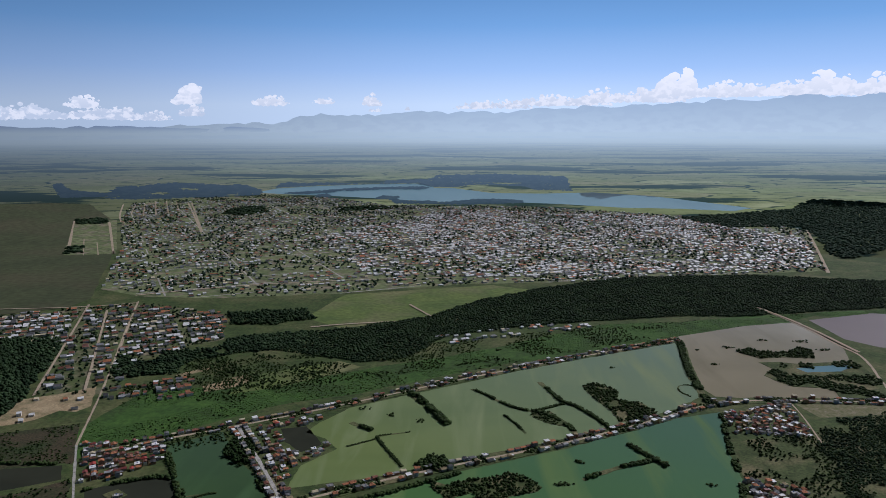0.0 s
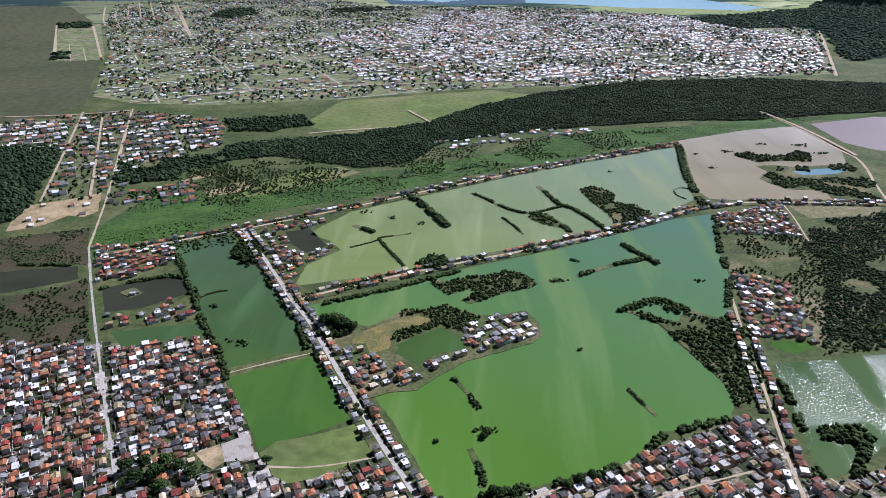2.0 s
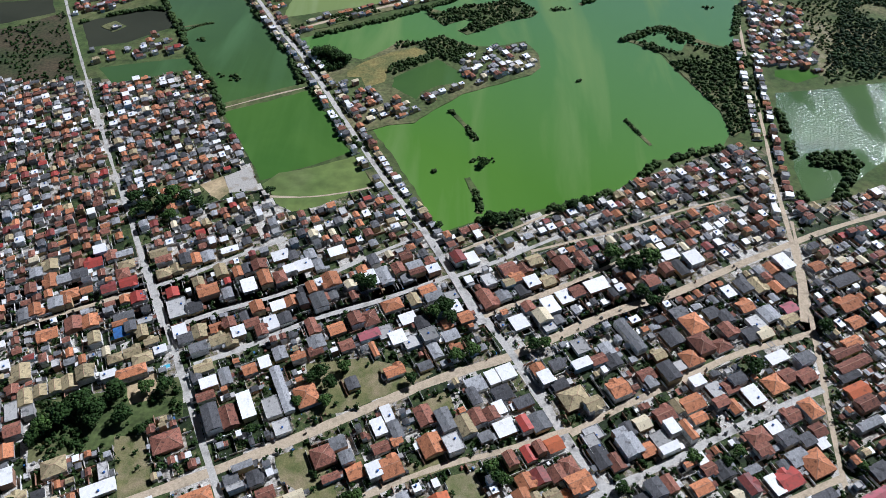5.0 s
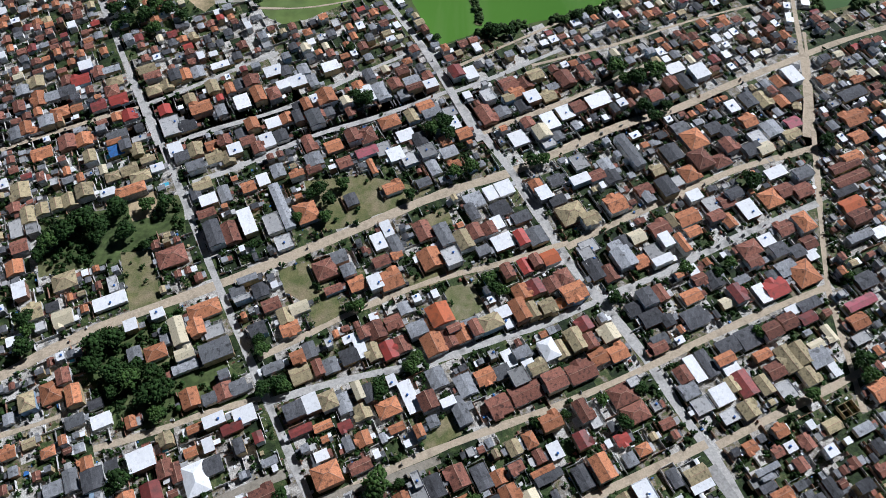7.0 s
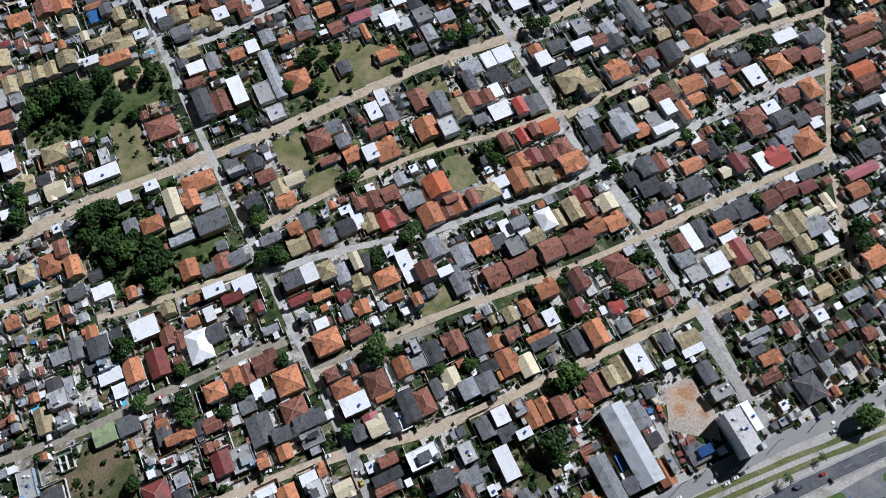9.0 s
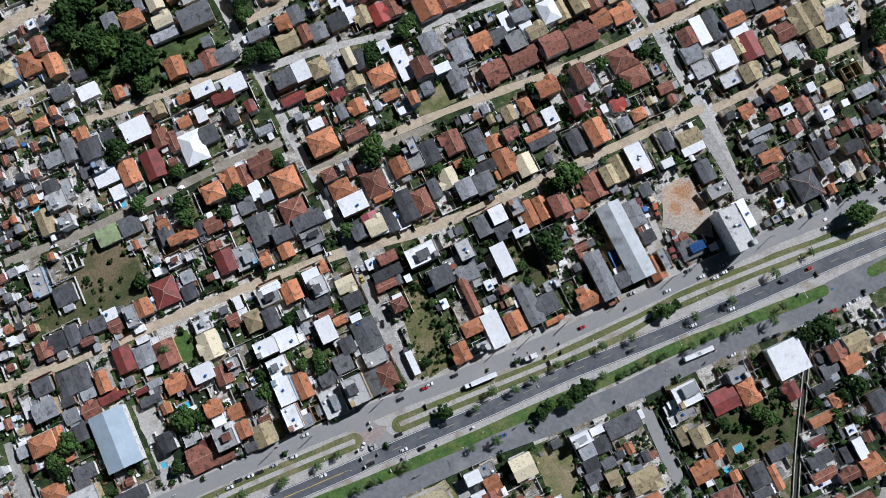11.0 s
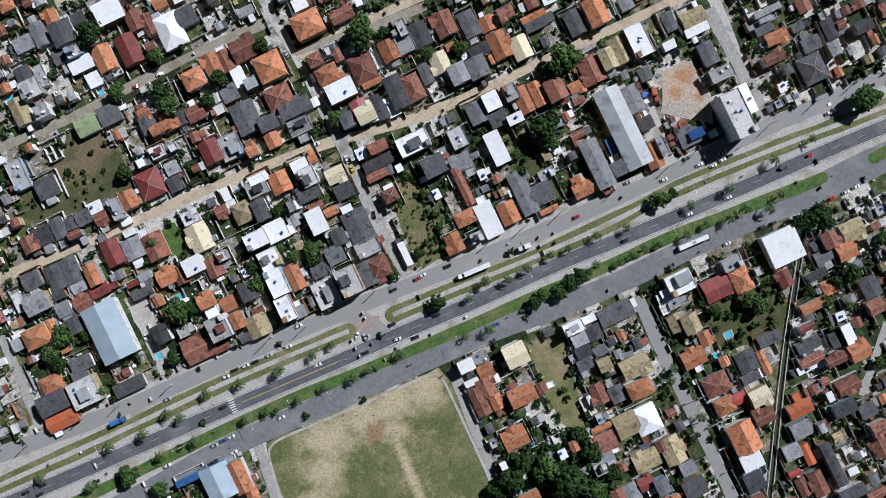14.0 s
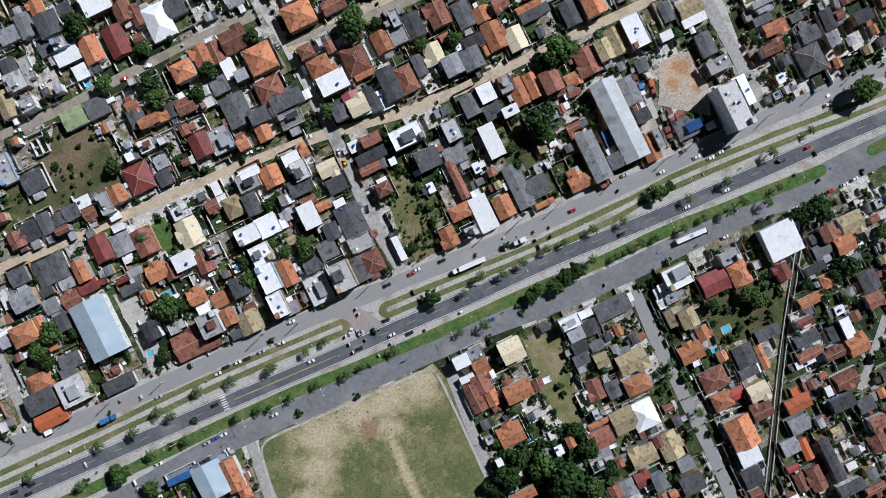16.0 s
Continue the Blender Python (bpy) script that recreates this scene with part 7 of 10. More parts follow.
DIKES = [(DIKE_A, 3, 1.0), (DIKE_B, 5, 1.5), (DIKE_C, 13, 3.6), (DIKE_D, 8, 3.0), (DIKE_E, 6, 2.0), (DIKE_F, 4, 1.5), (DIKE_G, 8, 2.3), (DIKE_H, 9, 2.2), (DIKE_I, 14, 2.8), (DIKE_J, 3, 0.9),
         (DIKE_K, 8, 2.6), (DIKE_L, 9, 2.6), (DIKE_M, 6, 1.6), (DIKE_N, 6, 1.8), (DIKE_O, 4, 1.2), (DIKE_P, 8, 2.6), (DIKE_Q, 4, 1.0), (DIKE_R, 3, 1.0), (DIKE_S, 4, 1.2), (DIKE_T, 6, 1.8)]
for ln, w, _ in DIKES:
    ribbon("bank", ln, w, 0.4, SCRUB, "narrow earth dike across the pond", "dike", thick=0.4, wobble=w * 0.3, step=5)
sheet("water", POND_IN, 0.62, ALGAE_D, "small green pond on the spit", "pond", 8, 2)
TAKEN_PEN = [c for c in list(TAKEN) if any(inside(c[0] * 2 + 1, c[1] * 2 + 1, p) for p in (CLUSTER_P, CLUSTER_PB, CLUSTER_PC, ISLAND_HOUSE))]
TAKEN.difference_update(TAKEN_PEN)

LOT_CELLS = set()
DRYYARD = mat("dry_yard", (0.24, 0.21, 0.12), (0.13, 0.15, 0.055), 0.12, (0.33, 0.28, 0.2), 0.08, 0.4, 0.95, detail=10.0, fine=0.3, fine_scale=1.4)
for i, (p, m, words) in enumerate(((LOT_SOUTH, DRYGRASS, "large empty lot of dry trampled grass"), (LOT_RUBBLE, RUBBLE, "cleared lot of earth and rubble"),
                    (LOT_GRASS, WALLED, "overgrown walled lot"), (LOT_WEST, WEST_LOT, "grassy vacant lot with shrubs"),
                    (LOT_TREES, SCRUB, "wooded lot"), (LOT_WOOD, SCRUB, "wooded lot"), (LOT_GREEN, WEEDS, "mown green lot"),
                    (LOT_SAND, SAND, "sandy lot"), (LOT_PARK, WEEDS, "garden with lawns"), (LOT_MEADOW, MEADOW, "meadow beside the pond"),
                    (GREEN_A, WEEDS, "grassy yard with shrubs"), (GREEN_B, WEEDS, "grassy yard by the dirt lane"), (GREEN_C, DRYYARD, "dry grassy yard"), (GREEN_D, WEEDS, "small grassy yard"), (GREEN_E, WEEDS, "small grassy yard"), (LOT_DIRT, SAND, "bare sandy lot"), (LOT_GRAVEL, CONCRETE, "lot of grey gravel and rubble"), (BARE_A, DRYYARD, "bare dry ground beside the scrub"), (BARE_B, DRYYARD, "bare dry ground beside the track"), (LOT_BUSH, SCRUB, "bushy lot"), (GARDEN_E, OVERGROWN, "dark overgrown garden"), (GARDEN_S, WEEDS, "long overgrown garden"),
                    (GARDEN_W, LAWN, "small green garden"), (GARDEN_N, OVERGROWN, "narrow overgrown garden"), (LOT_PAVE, CONCRETE, "paved yard beside the warehouse"), (LOT_YARD_A, CONCRETE, "paved storage yard"))):
    sheet("lot", p, 0.092 + 0.001 * i, m, words, "vacant lot", 6, 1.0)
    if m is DRYGRASS or p is LOT_MEADOW or m is CONCRETE or m is RUBBLE or m is SAND:
        take_poly(p)
    else:
        LOT_CELLS.update((a, b) for a in range(int(min(q[0] for q in p) // 2), int(max(q[0] for q in p) // 2) + 1)
                         for b in range(int(min(q[1] for q in p) // 2), int(max(q[1] for q in p) // 2) + 1) if inside(2 * a + 1, 2 * b + 1, p))

# ---- streets ----
STREETS = [(M2, 5.8, PAVED), (M2N, 6.5, DIRT), (M2_FAR, 7, DIRT), (M3, 6, DIRT), (H1, 7.6, DIRT), (V1, 5.2, PAVED), (V2, 6.3, PAVED), (V3, 3.8, DIRT), (S12, 5, DIRT), (LANE_A, 4, DIRT), (LANE_B, 4, DIRT), (H2, 4, DIRT), (H3, 4.8, PAVED),
           (H5, 4.5, DIRT), (H8, 5, DIRT), (H9, 4.5, PAVED), (H9B, 4.5, PAVED), (H10, 4.5, PAVED), (H11, 4, DIRT), (H12, 5, PAVED), (H13, 5, DIRT), (H14, 4, DIRT), (H15, 3.5, DIRT),
           (S1, 5.2, DIRT), (S2, 5, GREYDIRT), (S4, 4.2, GREYDIRT), (S6, 5.5, PAVED_G), (S7, 5.5, PAVED_G), (S8, 6.5, ASPHALT_OLD), (S10, 6, PAVED_G), (S11, 4, PAVED_G),
           (S3, 6.5, PAVED_G), (S5, 6.5, PAVED_G), (R_EAST, 9, DIRT), (R_NE, 5, DIRT), (DIKE_WEST, 4, DIRT), (LINK, 4, DIRT)]
for i, (ln, w, m) in enumerate(STREETS):
    words = {PAVED: "pale worn paved street", PAVED_G: "worn grey paved street", ASPHALT_OLD: "worn asphalt street"}.get(m, "sandy dirt street")
    ribbon("street", ln, w, 0.12 + 0.004 * i, m, words, "street", wobble=0.9, narrow=0.48)
    take_line(ln, w + 1.5)
ribbon("street", M1, 7.5, 0.58, PAVED, "pale worn paved street", "street", wobble=0.9, narrow=0.3)
take_line(M1, 9)
for ln, w in ((TRACK_A, 6), (TRACK_B, 8), (TRACK_C, 8), (TRACK_D, 10), (TRACK_E, 7), (TRACK_F, 6), (TRACK_G, 5), (TRACK_H, 5), (LANE_NA, 8), (LANE_NB, 7), (LANE_NC, 6), (LANE_ND, 7), (LANE_NE, 6), (LANE_NF, 5), (LANE_NG, 9), (LANE_EA, 4), (LANE_EB, 3.5), (LANE_EC, 3.5), (LANE_ED, 8), (TRACK_K, 7), (TRACK_L, 7), (TRACK_M, 6)):
    ribbon("street", ln, w, 1.8, DIRT, "pale sandy track", "street", wobble=1.0, step=40)
    take_line(ln, w + 3)
for ln in (C1, C2, M1[2:]):
    ribbon("bank", ln, 26, 0.5, SCRUB, "long low causeway between the ponds", "causeway", thick=0.5, wobble=4)
    if ln[0] != M1[2]:
        ribbon("street", ln, 5, 0.56, DIRT, "sandy dirt causeway road", "street", wobble=0.8)
    TAKEN.difference_update([(int((p.x - d.y * k) // 2), int((p.y + d.x * k) // 2)) for p, d in smooth_line(ln, 1.5) for k in np.arange(-13, 13.1, 1.0)])
    take_line(ln, 6)

# ---- open drain between pale walls ----
ribbon("water", S9, 2.4, 0.1, DARKW, "narrow dark open drain", "drain")
for o in (-1.5, 1.5):
    ribbon("drain_wall", S9, 0.5, 1.0, CONCRETE, "low pale wall of the open drain", "wall", thick=0.95, offset=o)
take_line(S9, 5)

# ---- highway ----
ribbon("pavement", HWY, 50, 0.09, CONCRETE, "broad pale concrete verge of the highway", "verge", wobble=0.5, offset=4.0)
take_line(HWY, 56)
ribbon("road", SERV_N, 8.5, 0.26, ASPHALT_OLD, "worn grey service road", "road", wobble=0.5)
ribbon("road", SERV_S, 12.0, 0.26, ASPHALT_S, "worn grey service road", "road", wobble=0.5, offset=-1.8)
ribbon("road", UTURN, 15, 0.252, ASPHALT_S, "broad worn asphalt turning area", "road", wobble=1.0)
ribbon("road", CROSS, 9, 0.25, ASPHALT_OLD, "worn asphalt crossing", "road")
ribbon("road", HWY, 8.6, 0.28, ASPHALT, "dark asphalt highway carriageway", "road")
for o in (-3.85, 3.85):
    ribbon("road_line", HWY, 0.28, 0.29, MARK, "white painted edge line", "road marking", offset=o)
for ln in (PATH_A, PATH_B):
    ribbon("lawn_strip", ln, 8.6, 0.3, STRIP, "grassy strip with a footpath", "grass strip", thick=0.2, wobble=1.0)
    ribbon("footpath", ln, 2.6, 0.32, CONCRETE, "narrow concrete footpath", "footpath", wobble=0.2)
for ln in (MEDIAN_S, MEDIAN_E):
    ribbon("lawn_strip", ln, 6.2, 0.32, LAWN, "green lawn median with kerbs", "grass strip", thick=0.25, wobble=0.5)
for (x, y), r, m, words in ((MEDIAN_S[-1], 3.1, LAWN, 'rounded end of the green median'), (MEDIAN_E[0], 3.1, LAWN, 'rounded end of the green median'), (PATH_A[-1], 4.3, STRIP, 'rounded end of the grassy strip'), (PATH_B[0], 4.3, STRIP, 'rounded end of the grassy strip')):
    sheet("lawn_strip", [(x + r * math.cos(k * 0.3927), y + r * math.sin(k * 0.3927)) for k in range(16)], 0.1, m, words, "grass strip", 0, depth=0.21 if m is STRIP else 0.225)
ribbon("pavement", LOT_KERB, 1.3, 0.3, CONCRETE, "pale concrete kerb round the empty lot", "kerb", thick=0.2, step=4)
sheet("pavement", CROSS_PATCH, 0.262, PINKPAVE, "faded pinkish paving of the crossing", "pavement", 5, 0.6)
pts = smooth_line(HWY, 7.75)
verts, faces = [], []
for i in range(0, len(pts), 2):
    p, d = pts[i]
    k = len(verts)
    n2 = Vector((-d.y, d.x))
    for a, b in ((0, 0.14), (5.4, 0.14), (5.4, -0.14), (0, -0.14)):
        q = p + d * a + n2 * b
        verts.append((q.x, q.y, 0.295))
    faces.append((k, k + 3, k + 2, k + 1))
tagged(new("road_line", mesh_of("road_line", verts, faces, MARK_WORN)), "worn dashed yellow centre line", "road marking", kind="stuff")

for o in (-0.16, 0.16):
    ribbon("road_line", YELLOW_A, 0.16, 0.297, MARK_Y, "double yellow centre line", "road marking", offset=o)
p, d = smooth_line(ZEBRA, 1.0)[0]
zebra = new("zebra_crossing")
zebra.matrix_world = pose(p.x, p.y, 0.296, 0, 0, 23)
for i in range(7):
    part("stripe", mesh_of("stripe", [(-1.6, i * 1.3 - 4.4, 0), (1.6, i * 1.3 - 4.4, 0), (1.6, i * 1.3 - 3.8, 0), (-1.6, i * 1.3 - 3.8, 0)], [(0, 1, 2, 3)], MARK), zebra)
tagged(zebra, "white zebra crossing painted on the highway", "zebra crossing", kind="structure")

# ---- houses ----
def row(*houses):
    # those nearest the highway are things of their own; the many beyond are gathered for one quarter
    for x, y, w, d, code in houses:
        if code in 'uGBTX' or (abs(x) < 245 and -145 < y < 138):
            house(x, y, w, d, code, 26.0, HRNG)
        else:
            BEYOND.append((x, y, w, d, 26.0, code))
        take(x, y, w, d, 26.0, 0.4)


HRNG, BEYOND = random.Random(11), []
row((-204.1, -90.1, 17.6, 8.6, 'q'), (-135.7, -121, 13.8, 3.7, 'b'), (-119.4, -122.3, 15.6, 19, 'B'), (-108.3, -119.6, 9.4, 17.9, 'o'), (-102.3, -128.5, 6.9, 9.3, 'O'), (39.2, -98.9, 13.8, 11.1, 'o'))
row((45.2, -130.7, 15.1, 5.6, 'o'), (84.8, -114.6, 6.9, 6.2, 'f'), (85.7, -93.3, 11.9, 3.1, 'o'), (87.2, -101.1, 13.2, 10.5, 'r'), (88.7, -108.6, 7.5, 5.6, 'g'), (94.8, -129.6, 6.9, 8, 'r'))
row((99.3, -91.5, 13.2, 13, 'y'), (101.4, -127.5, 8.8, 9.3, 'g'), (109.8, -110.4, 14.5, 10.5, 'y'), (109.8, -123, 8.8, 8, 'm'), (117.9, -102.7, 5.7, 6.2, 'r'), (117.9, -123.7, 7.5, 8.6, 'g'))
row((123.9, -105.1, 11.3, 15.4, 'y'), (132.3, -114.7, 8.8, 7.4, 'g'), (136, -125.2, 12.6, 9.9, 'd'), (161.5, -97.6, 14.5, 17.3, 'o'), (165.5, -110, 11.9, 9.3, 'w'), (168.2, -122.1, 10.7, 10.5, 'd'))
row((170.3, -131.2, 6.9, 5.6, 'r'), (188.2, -105.8, 9.4, 8.6, 'g'), (189.6, -117.2, 6.9, 3.7, 'k'), (193.2, -93.8, 11.3, 8.6, 'g'), (194.1, -124.7, 5.7, 10.5, 'r'), (196.5, -107, 5, 12.3, 'q'))
row((202.3, -122.7, 8.2, 13.6, 'r'), (209.2, -111.8, 5.7, 24.7, 'd'), (219.8, -126.9, 14.5, 6.8, 'd'), (234, -92.3, 9.4, 7.4, 'r'), (234, -128.1, 11.3, 4.9, 'r'), (235.5, -102.9, 9.4, 10.5, 'r'))
row((-227.9, -49.2, 8.2, 6.8, 'g'), (-217.5, -45.3, 13.8, 11.1, 'O'), (-210, -70.7, 12.6, 9.9, 'O'), (-209.4, -41.2, 5.7, 11.1, 'o'), (-208.6, -80.5, 16.3, 11.1, 'd'), (-204.1, -30.4, 8.2, 8, 'g'))
row((-197.6, -38.8, 8.8, 9.3, 'd'), (-195.2, -65.6, 8.8, 5.6, 'd'), (-194.3, -59.7, 11.9, 8, 'd'), (-191.6, -74.6, 15.7, 14.8, 'f'), (-178.2, -42.1, 19.4, 31.9, 'B'), (-168.4, -71.6, 17.6, 7.4, 'd'))
row((-150.6, -43.3, 8.2, 10.5, 'd'), (-147.6, -34.9, 4.4, 6.2, 'r'), (-131.2, -50.8, 17, 14.2, 'r'), (-124.3, -31.7, 6.9, 5.6, 'w'), (-119, -39.8, 11.2, 12.8, 'T'), (-118.7, -51.1, 8.8, 3.7, 'r'))
row((-109.7, -35.9, 7.5, 9.3, 'o'), (-105.9, -45.4, 6.9, 4.9, 'd'), (-99.3, -38.9, 11.9, 12.3, 'y'), (-99.3, -31.4, 6.9, 4.9, 'r'), (-76.9, -31.4, 6.9, 6.8, 'g'), (12.7, -59.7, 8.8, 6.8, 'w'))
row((15.8, -69, 8.2, 3.7, 'w'), (18.2, -75.8, 7.5, 8, 'r'), (19.7, -56, 9.4, 6.2, 'f'), (21.8, -82.7, 8.2, 8.6, 'r'), (23.3, -62.9, 8.8, 8, 'o'), (23.3, -71.9, 10.1, 10.5, 'r'))
row((29.3, -79.4, 6.9, 8.6, 'o'), (39.2, -53.9, 12.6, 12.3, 'l'), (42.8, -75.5, 15.1, 9.9, 'o'), (53.6, -71.9, 5.7, 6.2, 'r'), (57.2, -42, 5.7, 4.3, 'g'), (70.1, -39, 11.3, 6.8, 'X'))
row((73.7, -45.6, 8.8, 8, 'g'), (75.8, -52.5, 8.8, 6.8, 'd'), (76.7, -59.1, 8.8, 6.2, 'd'), (78.5, -34.8, 8.2, 4.3, 'w'), (81.5, -42, 8.2, 8.6, 'd'), (84.2, -75, 8.2, 11.7, 'r'))
row((84.8, -51.6, 7.5, 5.6, 'g'), (87.5, -59.4, 7.5, 7.4, 'y'), (93.2, -31.5, 19.5, 9.9, 'd'), (93.8, -75, 8.2, 9.3, 'd'), (103.8, -60, 16.3, 11.1, 'y'), (105.9, -72, 13.8, 9.3, 'O'))
row((109.8, -88.5, 13.8, 15.4, 'W'), (125.7, -36.6, 8.2, 9.9, 'y'), (132.9, -36.9, 9.4, 10.5, 'y'), (135.3, -55.5, 13.2, 9.9, 'o'), (141.4, -45, 6.9, 8, 'o'), (147.4, -69.7, 14.5, 11.7, 'R'))
row((151.9, -81.1, 11.3, 9.3, 'O'), (159.4, -77.2, 8.2, 6.2, 'k'), (163.9, -57.1, 11.3, 11.7, 'd'), (166.1, -66.1, 10.7, 4.9, 'd'), (170, -75.7, 11.3, 9.3, 'l'), (171.9, -86.1, 11.3, 8.6, 'r'))
row((173, -57.7, 4.4, 13.6, 'o'), (176, -45.1, 13.2, 6.2, 'd'), (192.6, -82.7, 13.8, 8, 'q'), (195.1, -38.5, 8.8, 4.3, 'm'), (196.2, -60.7, 11.3, 4.3, 'w'), (197.1, -48.1, 13.8, 6.8, 'd'))
row((198.6, -56.5, 14.5, 5.6, 'r'), (210.7, -55.6, 11.3, 6.2, 'r'), (212.2, -45.1, 7.5, 8.6, 'd'), (215.2, -81.8, 12.6, 7.4, 'd'), (217.3, -42.1, 5.7, 11.1, 'w'), (218.3, -70.1, 12.6, 8, 'r'))
row((222.8, -51.1, 11.3, 9.9, 'o'), (228.8, -83.3, 9.4, 8, 'd'), (-228.4, -26.8, 5, 11.1, 'f'), (-222.5, 4.5, 8.8, 9.3, 'r'), (-221.5, -15, 10.1, 9.3, 'd'), (-217.5, -27.4, 13.2, 10.5, 'g'))
row((-216, 8.9, 10.7, 10.5, 'd'), (-208.5, -13.4, 8.8, 14.2, 'd'), (-207, 13.1, 7.5, 11.7, 'd'), (-206.5, -22.7, 6.9, 4.9, 'd'), (-200.5, 15.8, 5.7, 6.8, 'd'), (-200.1, -9.4, 9.4, 14.2, 'd'))
row((-197.5, 9.8, 7.5, 4.3, 'r'), (-195.8, -18.5, 8.8, 5.6, 'g'), (-193.7, -26.9, 10.1, 8, 'r'), (-193.7, 19.1, 8.8, 8, 'd'), (-187.7, -11.9, 7.5, 12.3, 'o'), (-187.7, 24.5, 8.2, 6.2, 'w'))
row((-184.8, -20, 10.7, 6.8, 'm'), (-183.9, 18.5, 7.5, 6.8, 'r'), (-177.8, 0.2, 10.1, 14.8, 'm'), (-175, 23.7, 6.9, 11.7, 'f'), (-168.4, 28.4, 8.2, 9.9, 'o'), (-167.9, 10.9, 6.9, 3.7, 'w'))
row((-166.9, -16.7, 6.9, 3.1, 'm'), (-166.9, 2.4, 10.7, 11.7, 'g'), (-161.9, -21.5, 11.9, 4.9, 'd'), (-160.4, -12.5, 7.5, 4.3, 'g'), (-155, 3.6, 11.9, 14.8, 'r'), (-148.5, -12.5, 11.3, 9.3, 'o'))
row((-141, -11.9, 7.5, 9.9, 'r'), (-136.2, 19.4, 9.4, 7.4, 'f'), (-133.6, -6.6, 11.3, 9.3, 'w'), (-131.2, 8.4, 11.9, 15.4, 'l'), (-126.7, -25.4, 9.4, 8, 'o'), (-123.1, -7.5, 9.4, 11.1, 'r'))
row((-119.3, 22.4, 6.9, 6.8, 'r'), (-118.4, -1.5, 5.7, 5.6, 'f'), (-115.4, -27.2, 8.2, 8, 'o'), (-107.3, 22.4, 11.9, 11.7, 'Y'), (-104.4, -20.3, 9.4, 10.5, 'd'), (-99.8, 7.4, 13.1, 9.2, 'X'))
row((-97.8, 23.3, 8.2, 11.7, 'd'), (-92.7, -3, 11.2, 10.4, 'X'), (-89.4, 12, 11.3, 11.1, 'w'), (-88.8, -15.4, 10, 15.3, 'X'), (-83.8, -29.7, 8.7, 13.5, 'X'), (-79.6, -12.6, 8.2, 14.8, 'o'))
row((-70.9, -26.9, 7.5, 8.6, 'u'), (-67.9, 25.1, 8.8, 4.9, 'r'), (-67.6, 17.3, 9.4, 13.6, 'w'), (-67, -9, 8.2, 8, 'd'), (-63.2, -21.5, 11.9, 15.4, 'f'), (-60.5, 22.7, 7.5, 4.9, 'o'))
row((-58.1, -0.6, 10.1, 9.9, 'g'), (-56, 9, 8.2, 9.3, 'd'), (-51.2, 22.4, 6.3, 8, 'w'), (-49.9, -14.7, 11.8, 15.2, 'T'), (-45.5, 14.8, 13.8, 18.5, 'g'), (-40.5, 3.1, 13.2, 8.6, 'f'))
row((-40.2, -10.5, 8.8, 13.6, 'g'), (-34.4, -7, 11.3, 12.3, 'R'), (-20.3, -0, 3.8, 13.6, 'w'), (6.2, 6, 8.8, 11.1, 'o'), (12.2, 19.5, 11.9, 8, 'O'), (18.2, 9, 6.9, 5.6, 'f'))
row((24.5, 18.6, 10.1, 19.7, 'w'), (35.3, 22.2, 10.1, 12.3, 'o'), (57.2, 24, 10.7, 3.1, 'o'), (121.8, -21.3, 8.8, 7.4, 'w'), (126.9, -25.8, 11.3, 4.3, 'f'), (126.9, -14.9, 14.4, 11.6, 'X'))
row((147.4, -18, 15.1, 12.3, 'm'), (154.9, -4.5, 10.7, 6.8, 'f'), (160.9, -13.5, 10.7, 13.6, 'O'), (182.2, 4.6, 18.6, 18.4, 'w'), (184.2, -12.6, 7.5, 9.3, 'm'), (199.9, -27.2, 15.1, 5.6, 'o'))
row((201.6, -10.5, 11.3, 4.9, 'd'), (202.1, 5.7, 7.5, 5.6, 'd'), (205.2, -0.6, 10.1, 6.8, 'g'), (207.6, 8.4, 8.8, 9.3, 'r'), (209.2, -16.8, 10.1, 8, 'O'), (217.3, 2.4, 10.7, 9.3, 'o'))
row((220.6, 13.5, 12.6, 11.1, 'y'), (230.3, -17.1, 10.1, 11.1, 'd'), (231.8, -27.4, 8.8, 8, 'r'), (-229.3, 41.7, 8.8, 16.7, 'f'), (-227.8, 76, 9.4, 15.4, 'y'), (-221.9, 88, 11.3, 10.5, 'f'))
row((-215.4, 75.7, 8.2, 7.4, 'f'), (-213.6, 35.2, 11.9, 11.1, 'd'), (-210.9, 54.3, 7.5, 9.3, 'u'), (-192.2, 68.9, 12.6, 10.5, 'v'), (-180.3, 74.6, 11.9, 10.5, 'g'), (-161.5, 75.2, 6.9, 6.2, 'o'))
row((-159.4, 69.6, 8.8, 11.1, 'd'), (-158, 37.3, 13.8, 15.4, 'K'), (-154.1, 54.6, 8.2, 6.8, 'f'), (-152, 67.2, 11.3, 5.6, 'o'), (-148.1, 71.1, 8.2, 10.5, 'o'), (-146.1, 45.7, 7.5, 6.8, 'g'))
row((-144.6, 37.3, 8.2, 8.6, 'd'), (-140.7, 73.2, 6.9, 8, 'd'), (-133.5, 75.6, 10.1, 8.6, 'r'), (-125.2, 54.7, 10.7, 13, 'm'), (-121.9, 77.4, 8.2, 5.6, 'f'), (-117.2, 31.7, 4.4, 7.4, 'w'))
row((-115.7, 86.6, 9.4, 9.3, 'g'), (-114.8, 57.4, 11.9, 13.6, 'f'), (-106.4, 73.2, 13.8, 17.3, 'g'), (-102.3, 55, 6.3, 6.2, 'o'), (-99.9, 35.3, 11.9, 9.3, 'f'), (-99.1, 39.9, 10.7, 4.9, 'w'))
